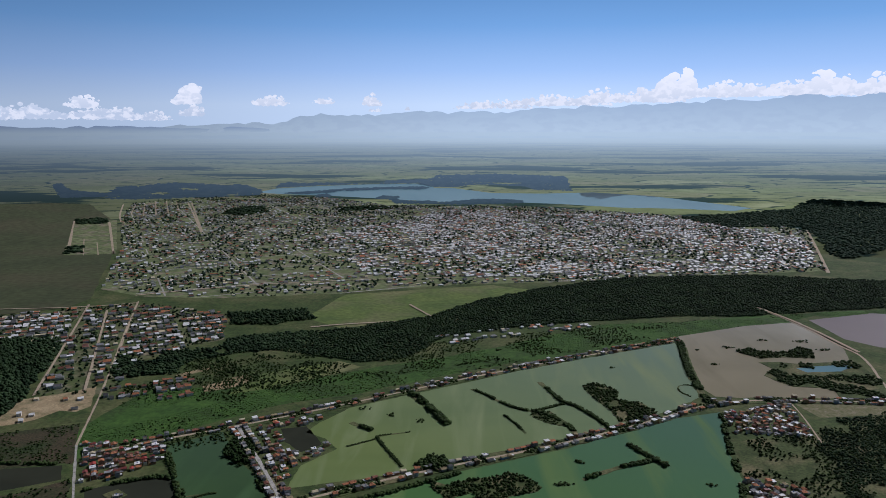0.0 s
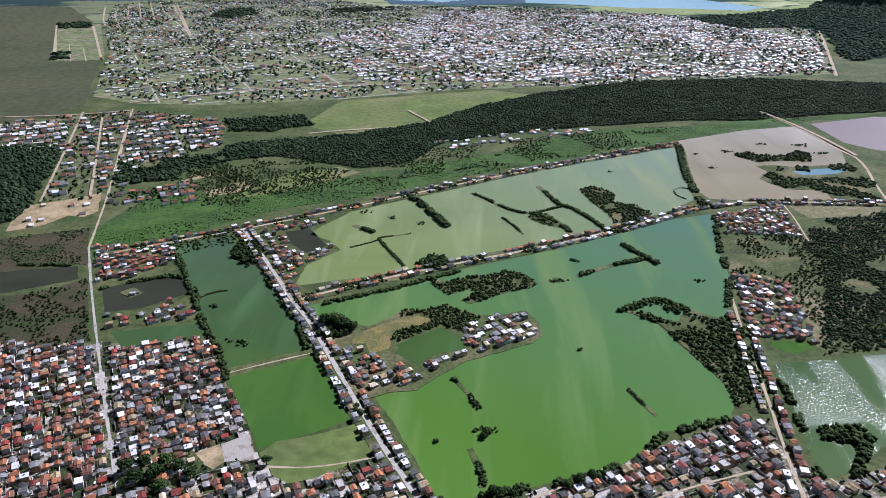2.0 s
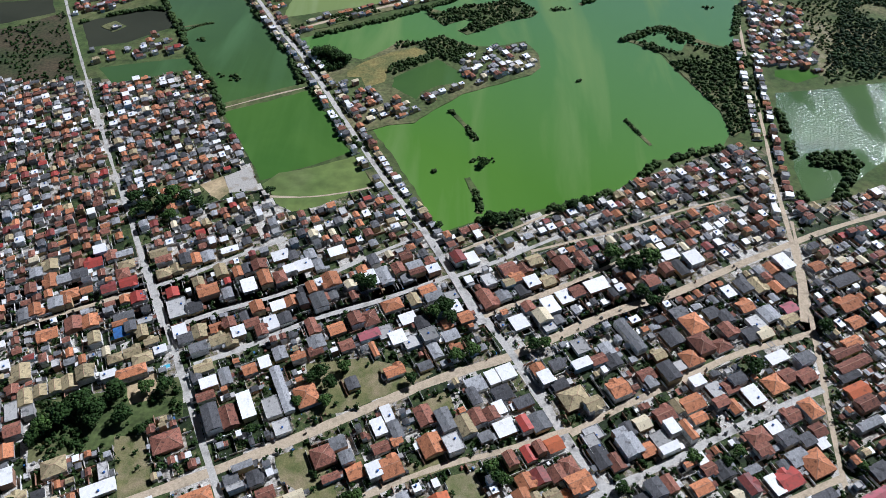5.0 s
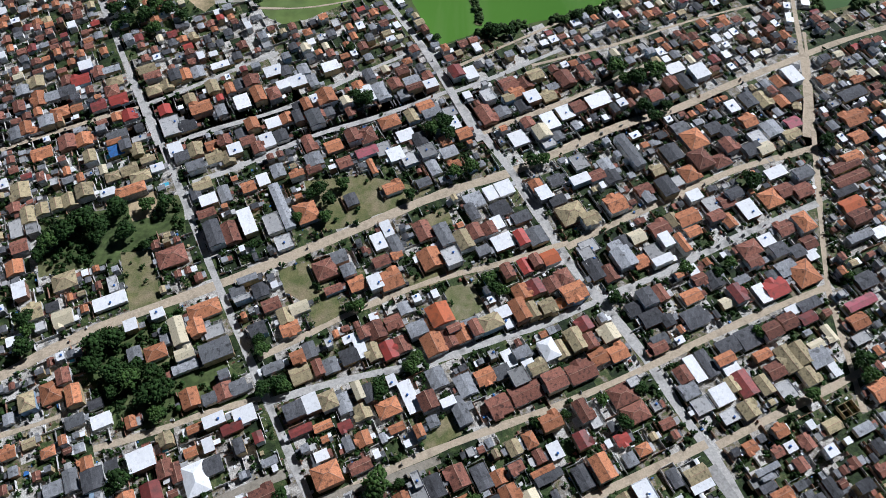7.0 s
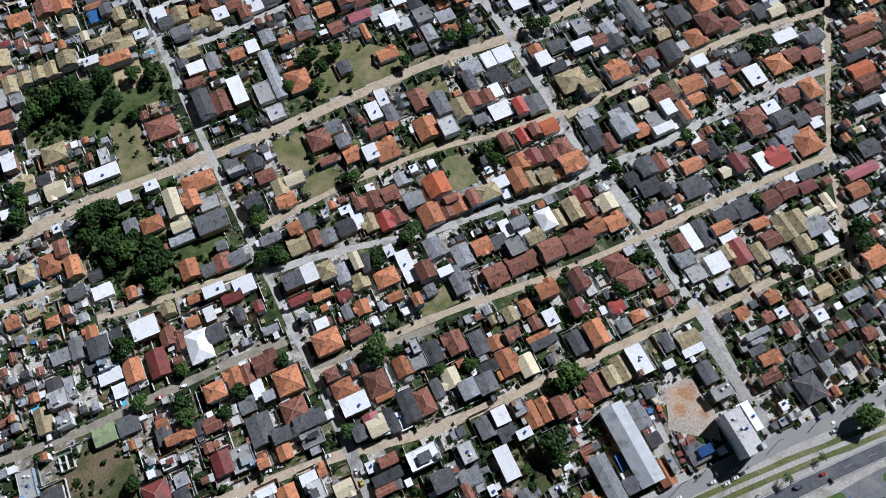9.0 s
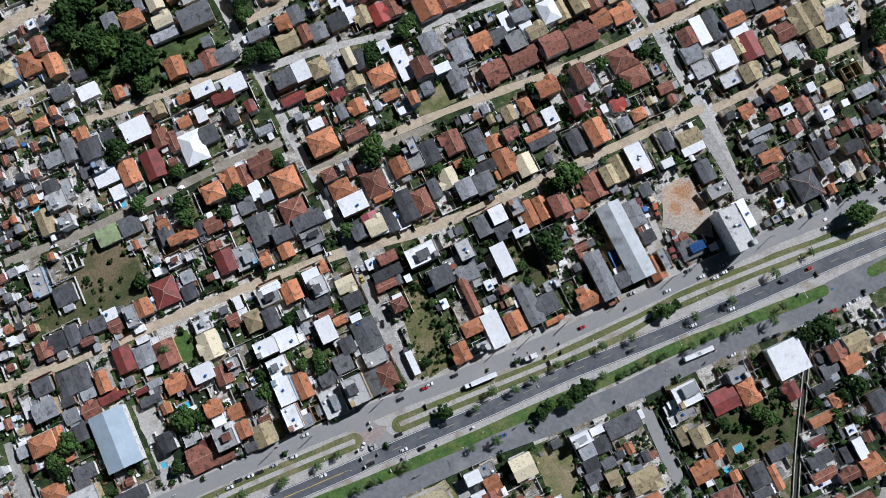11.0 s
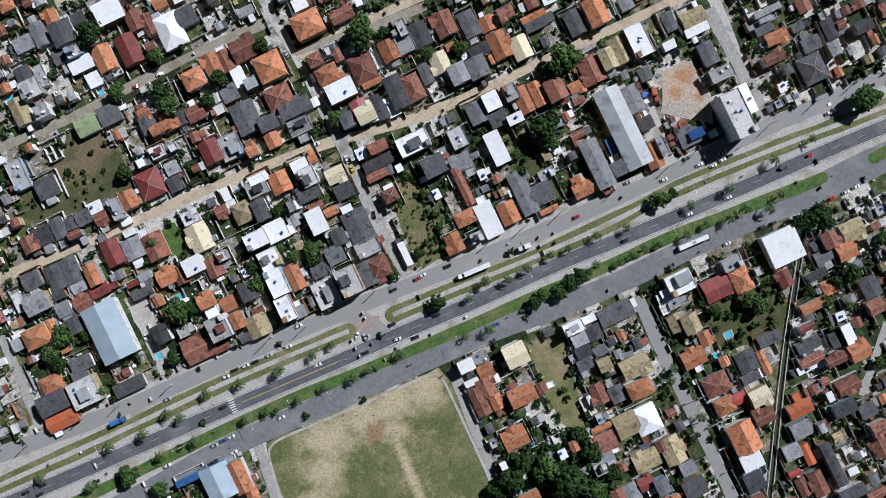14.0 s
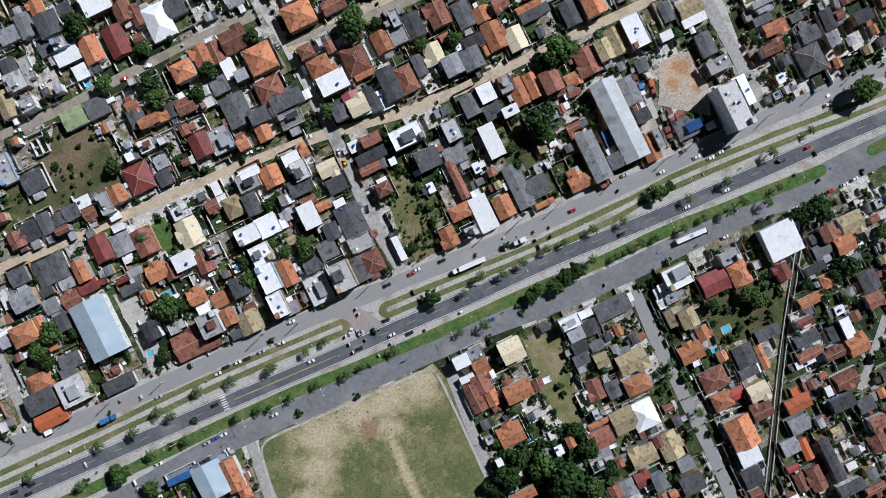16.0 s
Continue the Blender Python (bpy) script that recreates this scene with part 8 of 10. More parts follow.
row((-93.9, 69.9, 10.7, 8, 'd'), (-91.8, 61, 8.2, 8.6, 'o'), (-88.5, 83.7, 14.5, 14.2, 'R'), (-87.9, 38.3, 10.7, 11.7, 'o'), (-79.6, 78.3, 17.6, 8.6, 'd'), (-77.5, 68.8, 12.6, 8.6, 'f'))
row((-76.7, 45.7, 9.4, 10.5, 'w'), (-73, 32.9, 11.9, 9.3, 'd'), (-72.4, 41.3, 8.8, 10.5, 'f'), (-70.5, 51.2, 5, 4.9, 'o'), (-58.1, 42.5, 10.7, 8.6, 'l'), (-55.1, 87.6, 15.7, 10.5, 'w'))
row((-53.4, 33.8, 10.7, 8.6, 'd'), (-51.5, 71.5, 7.5, 8, 'd'), (-45.2, 78.4, 8.8, 9.9, 'p'), (-44.3, 54, 5.7, 6.2, 'w'), (-41.7, 75.1, 10.7, 9.9, 'l'), (-36.6, 80.8, 7.5, 9.3, 'd'))
row((-35.6, 42.3, 11.9, 4.9, 'r'), (-35.1, 49.1, 17, 6.2, 'd'), (-35.1, 57.4, 10.7, 6.2, 'r'), (-32.9, 77.5, 5.7, 10.5, 'd'), (-28.2, 31.4, 8.2, 7.4, 'R'), (-27.9, 79.4, 6.9, 11.1, 'w'))
row((-25.2, 86.8, 9.4, 18.5, 'd'), (-16.2, 89.8, 9.4, 14.8, 'R'), (-16.1, 59.5, 17.5, 10.4, 'X'), (-5.1, 47.3, 12.6, 11.1, 'd'), (1.1, 53.3, 9.4, 9.3, 'f'), (7.7, 62.3, 8.8, 11.1, 'f'))
row((9.5, 49.4, 11.9, 9.3, 'g'), (10.7, 36.5, 5, 22.2, 'r'), (18.2, 76.4, 10.7, 12.3, 'g'), (25.8, 82.1, 8.8, 9.9, 'w'), (28.7, 56.9, 8.8, 18.5, 'w'), (29.3, 73.4, 10.1, 9.3, 'd'))
row((35.9, 87, 7.5, 9.3, 'f'), (38.6, 72.8, 8.8, 5.6, 'w'), (43.1, 83.3, 8.2, 15.4, 'o'), (43.1, 33, 9.4, 24.7, 'g'), (51.2, 86.9, 8.2, 14.2, 'o'), (52.7, 33, 13.2, 11.1, 'd'))
row((55.7, 43.5, 8.8, 5.6, 'f'), (60.2, 88.4, 10.7, 12.3, 'r'), (72.2, 64.5, 7.5, 4.3, 'r'), (73.1, 83, 6.9, 3.7, 'r'), (76.1, 35.4, 12.6, 8, 'o'), (82.7, 48.6, 10.1, 27.8, 'g'))
row((90.8, 58.5, 4.4, 9.3, 'b'), (94.7, 46.5, 8.8, 8.6, 'd'), (96.2, 67.9, 14.4, 45.9, 'G'), (102.2, 84, 9.4, 15.4, 'g'), (109.7, 71.1, 7.5, 7.4, 'd'), (113.1, 53.4, 8.8, 14.2, 'o'))
row((117.3, 58.5, 4.4, 11.1, 'f'), (132.9, 64.5, 13.2, 11.1, 'g'), (154.8, 74.2, 11, 25, 'T'), (162.1, 83.5, 7.5, 16.7, 'w'), (-226.9, 112.7, 10.7, 8.6, 'g'))
row((-226.3, 95.4, 8.8, 10.5, 'd'), (-218.3, 117.8, 8.2, 13.9, 'g'), (-217.4, 95.4, 5.7, 12.3, 'f'), (-212.3, 127.6, 7.5, 8, 'o'), (-207, 105.9, 8.2, 8, 'd'), (-204.6, 117.8, 12.6, 13, 'd'))
row((-199, 108, 7.5, 6.2, 'f'), (-197.5, 126.8, 7.5, 6.8, 'd'), (-196, 102.3, 13.2, 9.3, 'w'), (-188.6, 93.4, 7.5, 8, 'w'), (-183.2, 105, 10.7, 14.8, 'o'), (-180.3, 129.8, 15.1, 12.3, 'w'))
row((-169.8, 109.8, 11.3, 17, 'm'), (-166.6, 125.3, 9.4, 11.1, 'r'), (-159.4, 123.3, 6.3, 12.3, 'r'), (-154.1, 149.5, 9.7, 5.5, 'o'), (-147.5, 120, 13.8, 19.1, 'W'), (-139.2, 127.8, 10.7, 10.5, 'd'))
row((-134.1, 93.5, 11.9, 10.5, 'O'), (-124.6, 101.6, 9.4, 13, 'o'), (-117.7, 104, 7.5, 12.3, 'r'), (-110.3, 95, 6.9, 10.5, 'w'), (-107.7, 110.4, 14.5, 12.3, 'r'), (-107.3, 130.9, 9.4, 4.9, 'g'))
row((-103.4, 91.4, 6.9, 6.2, 'g'), (-93.3, 100.1, 15.1, 14.8, 'O'), (-91.6, 149.6, 14.2, 5.5, 'm'), (-73.2, 123, 16.3, 13.6, 'O'), (-69.2, 103.9, 8.2, 7.4, 'R'), (-62.6, 96.6, 12.6, 10.5, 'O'))
row((-60.8, 109.8, 6.9, 5.6, 'f'), (-57.2, 107.1, 5, 7.4, 'r'), (-55.1, 129.2, 13.2, 7.4, 'r'), (-43.7, 100.2, 12.6, 15.4, 'R'), (-38.6, 92.4, 11.3, 3.7, 'o'), (-29.1, 109.8, 10.7, 11.7, 'o'))
row((-22.5, 121.5, 5, 9.3, 'f'), (-21.6, 115.2, 9.4, 14.2, 'f'), (-13.2, 118.2, 11.3, 13.6, 'd'), (-9.6, 97.3, 6.3, 11.7, 'g'), (-1.9, 103.3, 10.1, 11.7, 'l'), (0.2, 124.2, 11.3, 13.6, 'r'))
row((3.8, 112, 5.7, 4.3, 'o'), (8.3, 97, 10.7, 11.1, 'g'), (13.7, 124.3, 9.4, 14.8, 'd'), (18.2, 100.3, 11.3, 11.7, 'g'), (19.1, 110.2, 11.3, 6.2, 'd'), (23.3, 124.3, 8.2, 8.6, 'o'))
row((30.2, 112.9, 10.7, 15.4, 'o'), (33.2, 129.4, 8.8, 6.2, 'r'), (41.6, 111.5, 10.1, 13, 'l'), (48.2, 128.5, 14.5, 3.7, 'o'), (49.7, 124.4, 12.6, 6.2, 'd'), (70.7, 125.3, 9.4, 14.2, 'd'))
row((73.7, 91.4, 12.6, 6.2, 'o'), (79.7, 99.5, 11.9, 15.4, 'r'), (81.7, 130.5, 11.3, 15.4, 'o'), (88.1, 105, 8.2, 11.7, 'y'), (95.3, 110.4, 10.7, 15.4, 'y'), (104.7, 114.9, 10.7, 17.9, 'X'))
row((108.8, 97.5, 6.9, 7.4, 'g'), (121.2, 112.5, 6.9, 4.9, 'w'), (121.8, 126, 6.3, 11.1, 'd'), (134.7, 128.2, 13.8, 9.3, 'y'), (136.8, 121.6, 13.8, 4.9, 'w'), (142.8, 108.7, 8.8, 13, 'd'))
row((149.4, 97.6, 13.2, 7.4, 'f'), (171.4, 126.7, 17, 5.6, 'f'), (172.9, 121.9, 10.1, 4.9, 'd'), (173.5, 131.2, 15.7, 3.7, 'g'), (177.5, 106, 11.9, 6.2, 'r'), (179.6, 117.7, 12.6, 6.8, 'o'))
row((191, 123.2, 6.9, 4.9, 'g'), (198.6, 114.2, 10.7, 8, 'd'), (199.2, 100.7, 13.8, 15.4, 'D'), (208.5, 122.3, 6.9, 11.7, 'd'), (209.7, 111.2, 6.3, 8, 'g'), (214.5, 124.7, 5, 4.9, 'r'))
row((225.7, 123.3, 10.1, 6.8, 'd'), (-280.3, 204.3, 10.3, 6.8, 'w'), (-257.5, 162.9, 9.9, 12.5, 'Y'), (-245.8, 170.4, 13.3, 14.6, 'O'), (-240.7, 179.8, 8.7, 11, 'r'), (-230.9, 168, 9.2, 13.8, 'o'))
row((-226.3, 152.6, 11.1, 8, 'g'), (-217.2, 163.5, 8.6, 6.3, 'd'), (-210.5, 152.9, 11.7, 8.6, 'w'), (-201.3, 195.6, 8.9, 11.3, 'g'), (-188.7, 197.7, 13.6, 10.7, 'O'), (-184.7, 209.6, 9, 13.7, 'g'))
row((-169.6, 196, 11.6, 8, 'l'), (-168.2, 188.3, 16.2, 6.6, 'g'), (-160.9, 167.9, 11.2, 12.6, 'o'), (-150.7, 199, 19.8, 13.4, 'g'), (-149.2, 168, 8.6, 7.5, 'g'), (-143.1, 153.8, 13, 7.4, 'w'))
row((-142.8, 183, 6.7, 6.5, 'g'), (-141.3, 172.8, 11.3, 11.4, 'r'), (-133, 175.7, 10.6, 9.6, 'g'), (-132.5, 150.5, 12.9, 6.7, 'm'), (-126.5, 158.4, 13.1, 10.6, 'w'), (-113.9, 189.2, 13.5, 6.6, 'g'))
row((-99.1, 195, 8.8, 8.6, 'o'), (-96.9, 160.9, 12.4, 10.5, 'd'), (-96.6, 185.1, 12.7, 12.3, 'y'), (-92.7, 200.9, 8.2, 11.4, 'g'), (-87.2, 165.4, 9.2, 11.9, 'w'), (-86.2, 189.5, 6.7, 11.1, 'r'))
row((-79.1, 152.3, 11.6, 5.5, 'o'), (-78.7, 190.7, 10.1, 10.5, 'g'), (-77.2, 167.3, 10.5, 11.9, 'Y'), (-68.7, 209.1, 8.9, 5.4, 'w'), (-68, 166.7, 9.2, 13.2, 'g'), (-67.7, 197.4, 11.5, 10.6, 'd'))
row((-61.2, 203.3, 6.8, 14.8, 'w'), (-60, 173.7, 6, 12.1, 'l'), (-56.4, 161.5, 9.8, 9.9, 'y'), (-53.8, 172.4, 7.3, 12, 'd'), (-53.2, 200.7, 8.8, 12.7, 'y'), (-43.4, 201.6, 9.5, 12.7, 'k'))
row((-41.4, 164.2, 14.4, 11.2, 'O'), (-40.5, 181.6, 6, 7.7, 'w'), (-35.9, 205.6, 10.9, 11.5, 'r'), (-35.7, 151.9, 9.7, 5.5, 'o'), (-29.2, 171.6, 8.6, 21.5, 'w'), (-17.9, 168.1, 11.2, 11.9, 'r'))
row((-15.7, 206.4, 14.3, 15.3, 'o'), (-13.2, 184, 11.3, 13.6, 'g'), (-6, 167.6, 9.2, 5.6, 'w'), (1.4, 163, 9.1, 18, 'g'), (4, 179.4, 11.3, 14.1, 'g'), (16, 185.2, 12, 10.4, 'o'))
row((24.3, 166.9, 13.7, 13.1, 'r'), (26.4, 188.3, 10.7, 9.1, 'g'), (30.7, 197.5, 6.8, 11.9, 'w'), (36.6, 184.7, 10.7, 11, 'f'), (38.8, 200.7, 10.8, 7.3, 'g'), (40.4, 175.5, 19.8, 12.7, 'r'))
row((42, 192.3, 4.7, 11.8, 'w'), (48.2, 190.5, 11.4, 8.5, 'y'), (54.1, 156.7, 12.9, 9.8, 'o'), (55.3, 202.9, 10.9, 14, 'W'), (57.8, 182.8, 14, 12.9, 'r'), (63.4, 204.1, 10.2, 12.7, 'y'))
row((73.2, 163.7, 8.5, 14.3, 'r'), (74.6, 189.7, 18.1, 13, 'r'), (79.9, 159.9, 7.1, 11.1, 'f'), (81.2, 209.1, 8.2, 10.8, 'r'), (85.7, 199.4, 11.5, 10.6, 'o'), (98.2, 202.7, 12.2, 10.7, 'o'))
row((98.2, 175.3, 17.1, 13.3, 'R'), (104.6, 163.8, 15.6, 11.8, 'R'), (105.1, 182.7, 8, 5.8, 'f'), (122.1, 157.7, 9, 6.1, 'r'), (123.7, 207.4, 10.8, 9.3, 'r'), (136.2, 188.7, 10, 11, 'r'))
row((138.2, 178.7, 11.2, 10.2, 'g'), (143.6, 192.6, 7.4, 17.6, 'w'), (144.3, 169.4, 11.7, 10, 'f'), (151.7, 196.5, 7.4, 18.4, 'd'), (157, 176, 12.5, 12, 'w'), (159.3, 162.8, 11, 8, 'f'))
row((162.3, 198.5, 12.8, 7.3, 'o'), (164.2, 182.7, 7.3, 10.2, 'y'), (166.4, 192.1, 10.7, 9.8, 'w'), (166.7, 208.2, 14.9, 10.8, 'd'), (171.1, 167.2, 11, 11.1, 'y'), (171.8, 183.6, 11.9, 16.7, 'm'))
row((183.5, 183, 8.6, 12.8, 'y'), (186.5, 202.7, 11.5, 6.6, 'o'), (192.1, 192.5, 11.3, 10.4, 'r'), (196.2, 179.8, 10.5, 11.4, 'f'), (201.5, 200.2, 10.8, 17.9, 'y'), (209.9, 204.1, 12.2, 15.3, 'y'))
row((211.8, 189, 10, 11.6, 'y'), (217.7, 158.4, 10.9, 7.9, 'y'), (219.9, 202.3, 14.1, 13.9, 'g'), (227.9, 195.2, 6, 11.7, 'w'), (230, 169.1, 11, 8.1, 'u'), (235.4, 156.9, 12.2, 6.1, 'g'))
row((252.5, 181, 14.5, 12.7, 'o'), (-298.3, 257.7, 11.6, 12.1, 'o'), (-287.9, 239.2, 8.6, 12.4, 'w'), (-275.4, 224.6, 12.7, 12, 'y'), (-267.1, 214.5, 7, 6.9, 'f'), (-263.8, 228.9, 8.5, 7.1, 'd'))
row((-261.6, 248.1, 15.8, 13.4, 'Y'), (-254.3, 220.8, 12.6, 11.9, 'l'), (-228.6, 246.3, 6.5, 12.6, 'f'), (-227.4, 233.6, 21.3, 9.4, 'w'), (-208.2, 215.3, 8.3, 8.3, 'w'), (-194.7, 268.7, 19.8, 15.4, 'R'))
row((-193, 223.6, 8.4, 7, 'w'), (-177.2, 211.7, 9.7, 20.6, 'l'), (-165.9, 214.6, 9.7, 12.4, 'o'), (-164.5, 228.5, 21.1, 12.1, 'O'), (-154.9, 213.1, 12.5, 9, 'f'), (-145, 241.5, 10, 9.4, 'g'))
row((-140.4, 235.9, 11.3, 4.3, 'f'), (-139.8, 250.6, 13.7, 5.2, 'g'), (-130.4, 243.2, 10, 11, 'd'), (-126.9, 213.5, 11.1, 9.6, 'd'), (-121.6, 232.8, 12, 9.3, 'r'), (-111.5, 224.6, 9.8, 12, 'y'))
row((-107.1, 215.8, 12.4, 9.6, 'o'), (-103.2, 230.9, 12.7, 8.5, 'l'), (-89.6, 260.1, 15.2, 15.1, 'R'), (-82.6, 245, 12.1, 5.9, 'r'), (-81.2, 269.9, 11, 10, 'g'), (-73.8, 258.1, 9.4, 9.8, 'g'))
row((-67.5, 249.5, 11.4, 11.1, 'o'), (-60, 212.4, 7.6, 8.2, 'r'), (-55.3, 249.6, 9.3, 11.1, 'w'), (-52.7, 267.1, 11.6, 8.4, 'r'), (-52.4, 215.3, 11.7, 13.1, 'r'), (-45.6, 252.9, 15.1, 14.9, 'o'))
row((-42, 221.4, 11.1, 9.8, 'r'), (-35.3, 231.8, 8.4, 9.2, 'g'), (-26.4, 215.6, 12.4, 10.3, 'g'), (-19.8, 269.7, 15.3, 16.1, 'o'), (-18.7, 218.9, 4.2, 11.8, 'o'), (-12.4, 225.9, 15.3, 15.5, 'q'))
row((-6.3, 210.7, 10.2, 12.8, 'r'), (-3.3, 216.7, 9, 5.5, 'r'), (1.9, 214.2, 9.6, 12.9, 'o'), (5.6, 222, 9, 5.6, 'g'), (10.5, 217.2, 6.9, 11.6, 'r'), (19.8, 221.3, 15.2, 11, 'Y'))
row((27.8, 228.4, 9.8, 7.8, 'w'), (31, 223, 6.2, 9.6, 'w'), (31.4, 259.3, 7.9, 11.3, 'r'), (38.7, 230.3, 11.1, 16.1, 'o'), (40.2, 244.4, 11.3, 11.6, 'o'), (43.3, 264.7, 8, 12.2, 'k'))
row((46.2, 230.4, 8.3, 11.9, 'y'), (49.5, 248.7, 10.7, 11.7, 'm'), (50.3, 268.3, 7.3, 9.9, 'r'), (56.4, 233.5, 10.5, 9.9, 'y'), (60.6, 251, 10.7, 11.1, 'r'), (68.5, 256.5, 10.8, 12.7, 'R'))
row((69.4, 244.7, 9.9, 7.3, 'd'), (70.2, 239.5, 16.8, 7.8, 'O'), (72.5, 210.1, 10.9, 15.6, 'y'), (73.6, 244.1, 16.2, 13, 'o'), (78.6, 220.9, 9.7, 9.7, 'm'), (89.7, 263.4, 12.2, 16.6, 'd'))
row((94.1, 216.3, 11.7, 11.7, 'l'), (98.7, 260.1, 10.1, 12.7, 'r'), (111.8, 233.6, 10.5, 9.9, 'd'), (119.9, 269.1, 10.9, 9.9, 'o'), (120.5, 241.2, 11.3, 13, 'd'), (121.9, 227.6, 14.6, 11.2, 'd'))
row((125.3, 211.6, 11.6, 8.1, 'g'), (130.1, 245.5, 7.8, 12.4, 'r'), (132.3, 225.7, 8.3, 8.4, 'd'), (134.5, 269.9, 14.5, 6.1, 'w'), (137.5, 211.9, 6.1, 4.7, 'w'), (149.3, 227.9, 16, 13.3, 'd'))
row((149.7, 243.6, 13.4, 9.4, 'o'), (153.6, 263.5, 7.2, 8.3, 'w'), (157, 256.4, 10, 8.2, 'r'), (166.2, 256.5, 11.4, 12.6, 'd'), (172.6, 239.7, 11.2, 7.9, 'l'), (178.8, 244.8, 9.2, 13.8, 'm'))
row((180.6, 214.3, 15, 13.6, 'd'), (184.5, 256.8, 10.7, 5.9, 'g'), (194.2, 269.9, 10.8, 8.4, 'r'), (194.7, 218.4, 11.7, 11, 'r'), (195.3, 246.2, 7.8, 13.8, 'w'), (205, 259.2, 7.1, 9.7, 'g'))
row((205.2, 250.6, 16.3, 13.2, 'k'), (207.6, 226.6, 11.8, 11.2, 'r'), (212.2, 234.5, 9.8, 6.4, 'w'), (215.5, 265.8, 14.4, 11.3, 'g'), (220.4, 228.8, 11.8, 7.7, 'm'), (220.9, 210.1, 10.9, 6.1, 'l'))
row((223.5, 238.9, 16.1, 7.2, 'd'), (225.8, 262.2, 17.9, 18, 'O'), (231.1, 218.1, 6.2, 12.3, 'l'), (249.9, 215.1, 11.6, 6.8, 'f'), (251.6, 227.1, 13.1, 10.4, 'o'), (256.9, 240.7, 22.4, 7.2, 'p'))
row((264.8, 257.7, 14.2, 11.1, 'd'), (-315.8, 321.8, 13.2, 15.6, 'y'), (-315.3, 307.1, 8.4, 9.2, 'r'), (-308, 289.5, 9, 16.2, 'f'), (-303.6, 300.9, 9.9, 14.9, 'y'), (-299.3, 273.4, 11.1, 11, 'r'))
row((-295.2, 306.3, 9.1, 10.9, 'y'), (-295.1, 288.2, 8.2, 8.9, 'f'), (-286.7, 311.2, 8.4, 11, 'y'), (-277.7, 314.8, 10.7, 12.8, 'y'), (-268.6, 321.3, 12.4, 12.9, 'y'), (-251, 320, 10.8, 6.9, 'w'))
row((-235.5, 322.6, 21.6, 9.5, 'O'), (-208, 277.6, 5.9, 7.1, 'r'), (-189.3, 322.1, 7.7, 11.2, 'd'), (-186, 329.6, 14, 8.9, 'y'), (-178.3, 305.1, 12.9, 8.3, 'r'), (-178.1, 314.8, 12.2, 9.3, 'w'))
row((-169, 286.4, 11.2, 22.4, 'd'), (-168.6, 322.3, 8.5, 15.5, 'g'), (-158, 288.7, 11.2, 18.5, 'r'), (-152.4, 328.4, 10.1, 9.6, 'o'), (-147.6, 296.8, 9.8, 22.1, 'w'), (-130.1, 297, 11.3, 17.1, 'f'))
row((-126.3, 312.4, 7.6, 42.1, 'g'), (-120.1, 281.4, 11.8, 11.8, 'f'), (-107.9, 306.8, 15.9, 18.3, 'O'), (-77.5, 318.2, 9.2, 11.1, 'd'), (-55.6, 282.9, 8.9, 13.4, 'w'), (-50.4, 293.1, 7.5, 14.5, 'w'))
row((-48.5, 329.4, 14.7, 9.6, 'o'), (-44, 280.7, 8.1, 15, 'g'), (-42.8, 272.6, 8, 6.2, 'o'), (-25.4, 292.5, 11.9, 16.1, 'r'), (-11.1, 288, 10.4, 18.3, 'g'), (-9, 278.9, 11, 14.1, 'g'))
row((-5.5, 270.1, 11.6, 13.6, 'f'), (2.3, 283.5, 11.1, 15.8, 'y'), (8, 308.9, 7.6, 15, 'd'), (9.1, 319.1, 13.7, 12.8, 'g'), (9.9, 290.5, 10.4, 12.8, 'r'), (15.6, 276.9, 9.5, 7.8, 'g'))
row((19.5, 292.9, 9.7, 10.5, 'r'), (21, 325.1, 8.4, 12.1, 'w'), (25.3, 299.6, 8.2, 10.6, 'w'), (27.5, 312, 13.6, 12.6, 'd'), (28.9, 283.8, 14.7, 11.8, 'w'), (41.5, 286.3, 8.1, 12.7, 'k'))
row((42.1, 304.9, 13.5, 9.1, 'd'), (51.8, 289.2, 13.3, 14.3, 'g'), (58.4, 324.5, 9.9, 11.2, 'w'), (60.2, 271.7, 11.7, 10.8, 'q'), (68, 319.7, 12.2, 8.5, 'd'), (77.1, 308.6, 19.6, 16.6, 'Y'))
row((86, 273.2, 9.5, 13.9, 'f'), (86.8, 281.3, 12.5, 10.3, 'f'), (89.3, 303.1, 12.7, 10.6, 'y'), (104.2, 280.1, 9.5, 7.8, 'g'), (107.8, 315.6, 14.4, 14.2, 'o'), (109, 271.2, 13.8, 16.1, 'g'))
row((110.3, 284.7, 9.6, 11, 'd'), (120.2, 289.4, 11.1, 10.3, 'l'), (130.3, 278.1, 12.4, 10.9, 'f'), (131.8, 324.2, 8.3, 11, 'g'), (136.2, 296.5, 14.1, 12.1, 'r'), (138.7, 285.9, 8.1, 11.1, 'w'))
row((146.7, 303.7, 8.2, 11.5, 'y'), (149.3, 283.4, 5.9, 15.7, 'o'), (156.6, 306.1, 16.5, 12.3, 'o'), (158.8, 294.4, 11.1, 8, 'o'), (163.5, 323.3, 10.7, 8.6, 'w'), (175.8, 318.3, 12.1, 11.8, 'f'))
row((175.8, 306.3, 11.2, 8.2, 'r'), (185, 304.1, 8.2, 11.5, 'o'), (185.9, 320.8, 11.4, 11, 'r'), (191.8, 325.8, 12.2, 8.6, 'd'), (194.3, 281.1, 16.1, 11.7, 'R'), (200.1, 313.7, 12.1, 15, 'w'))
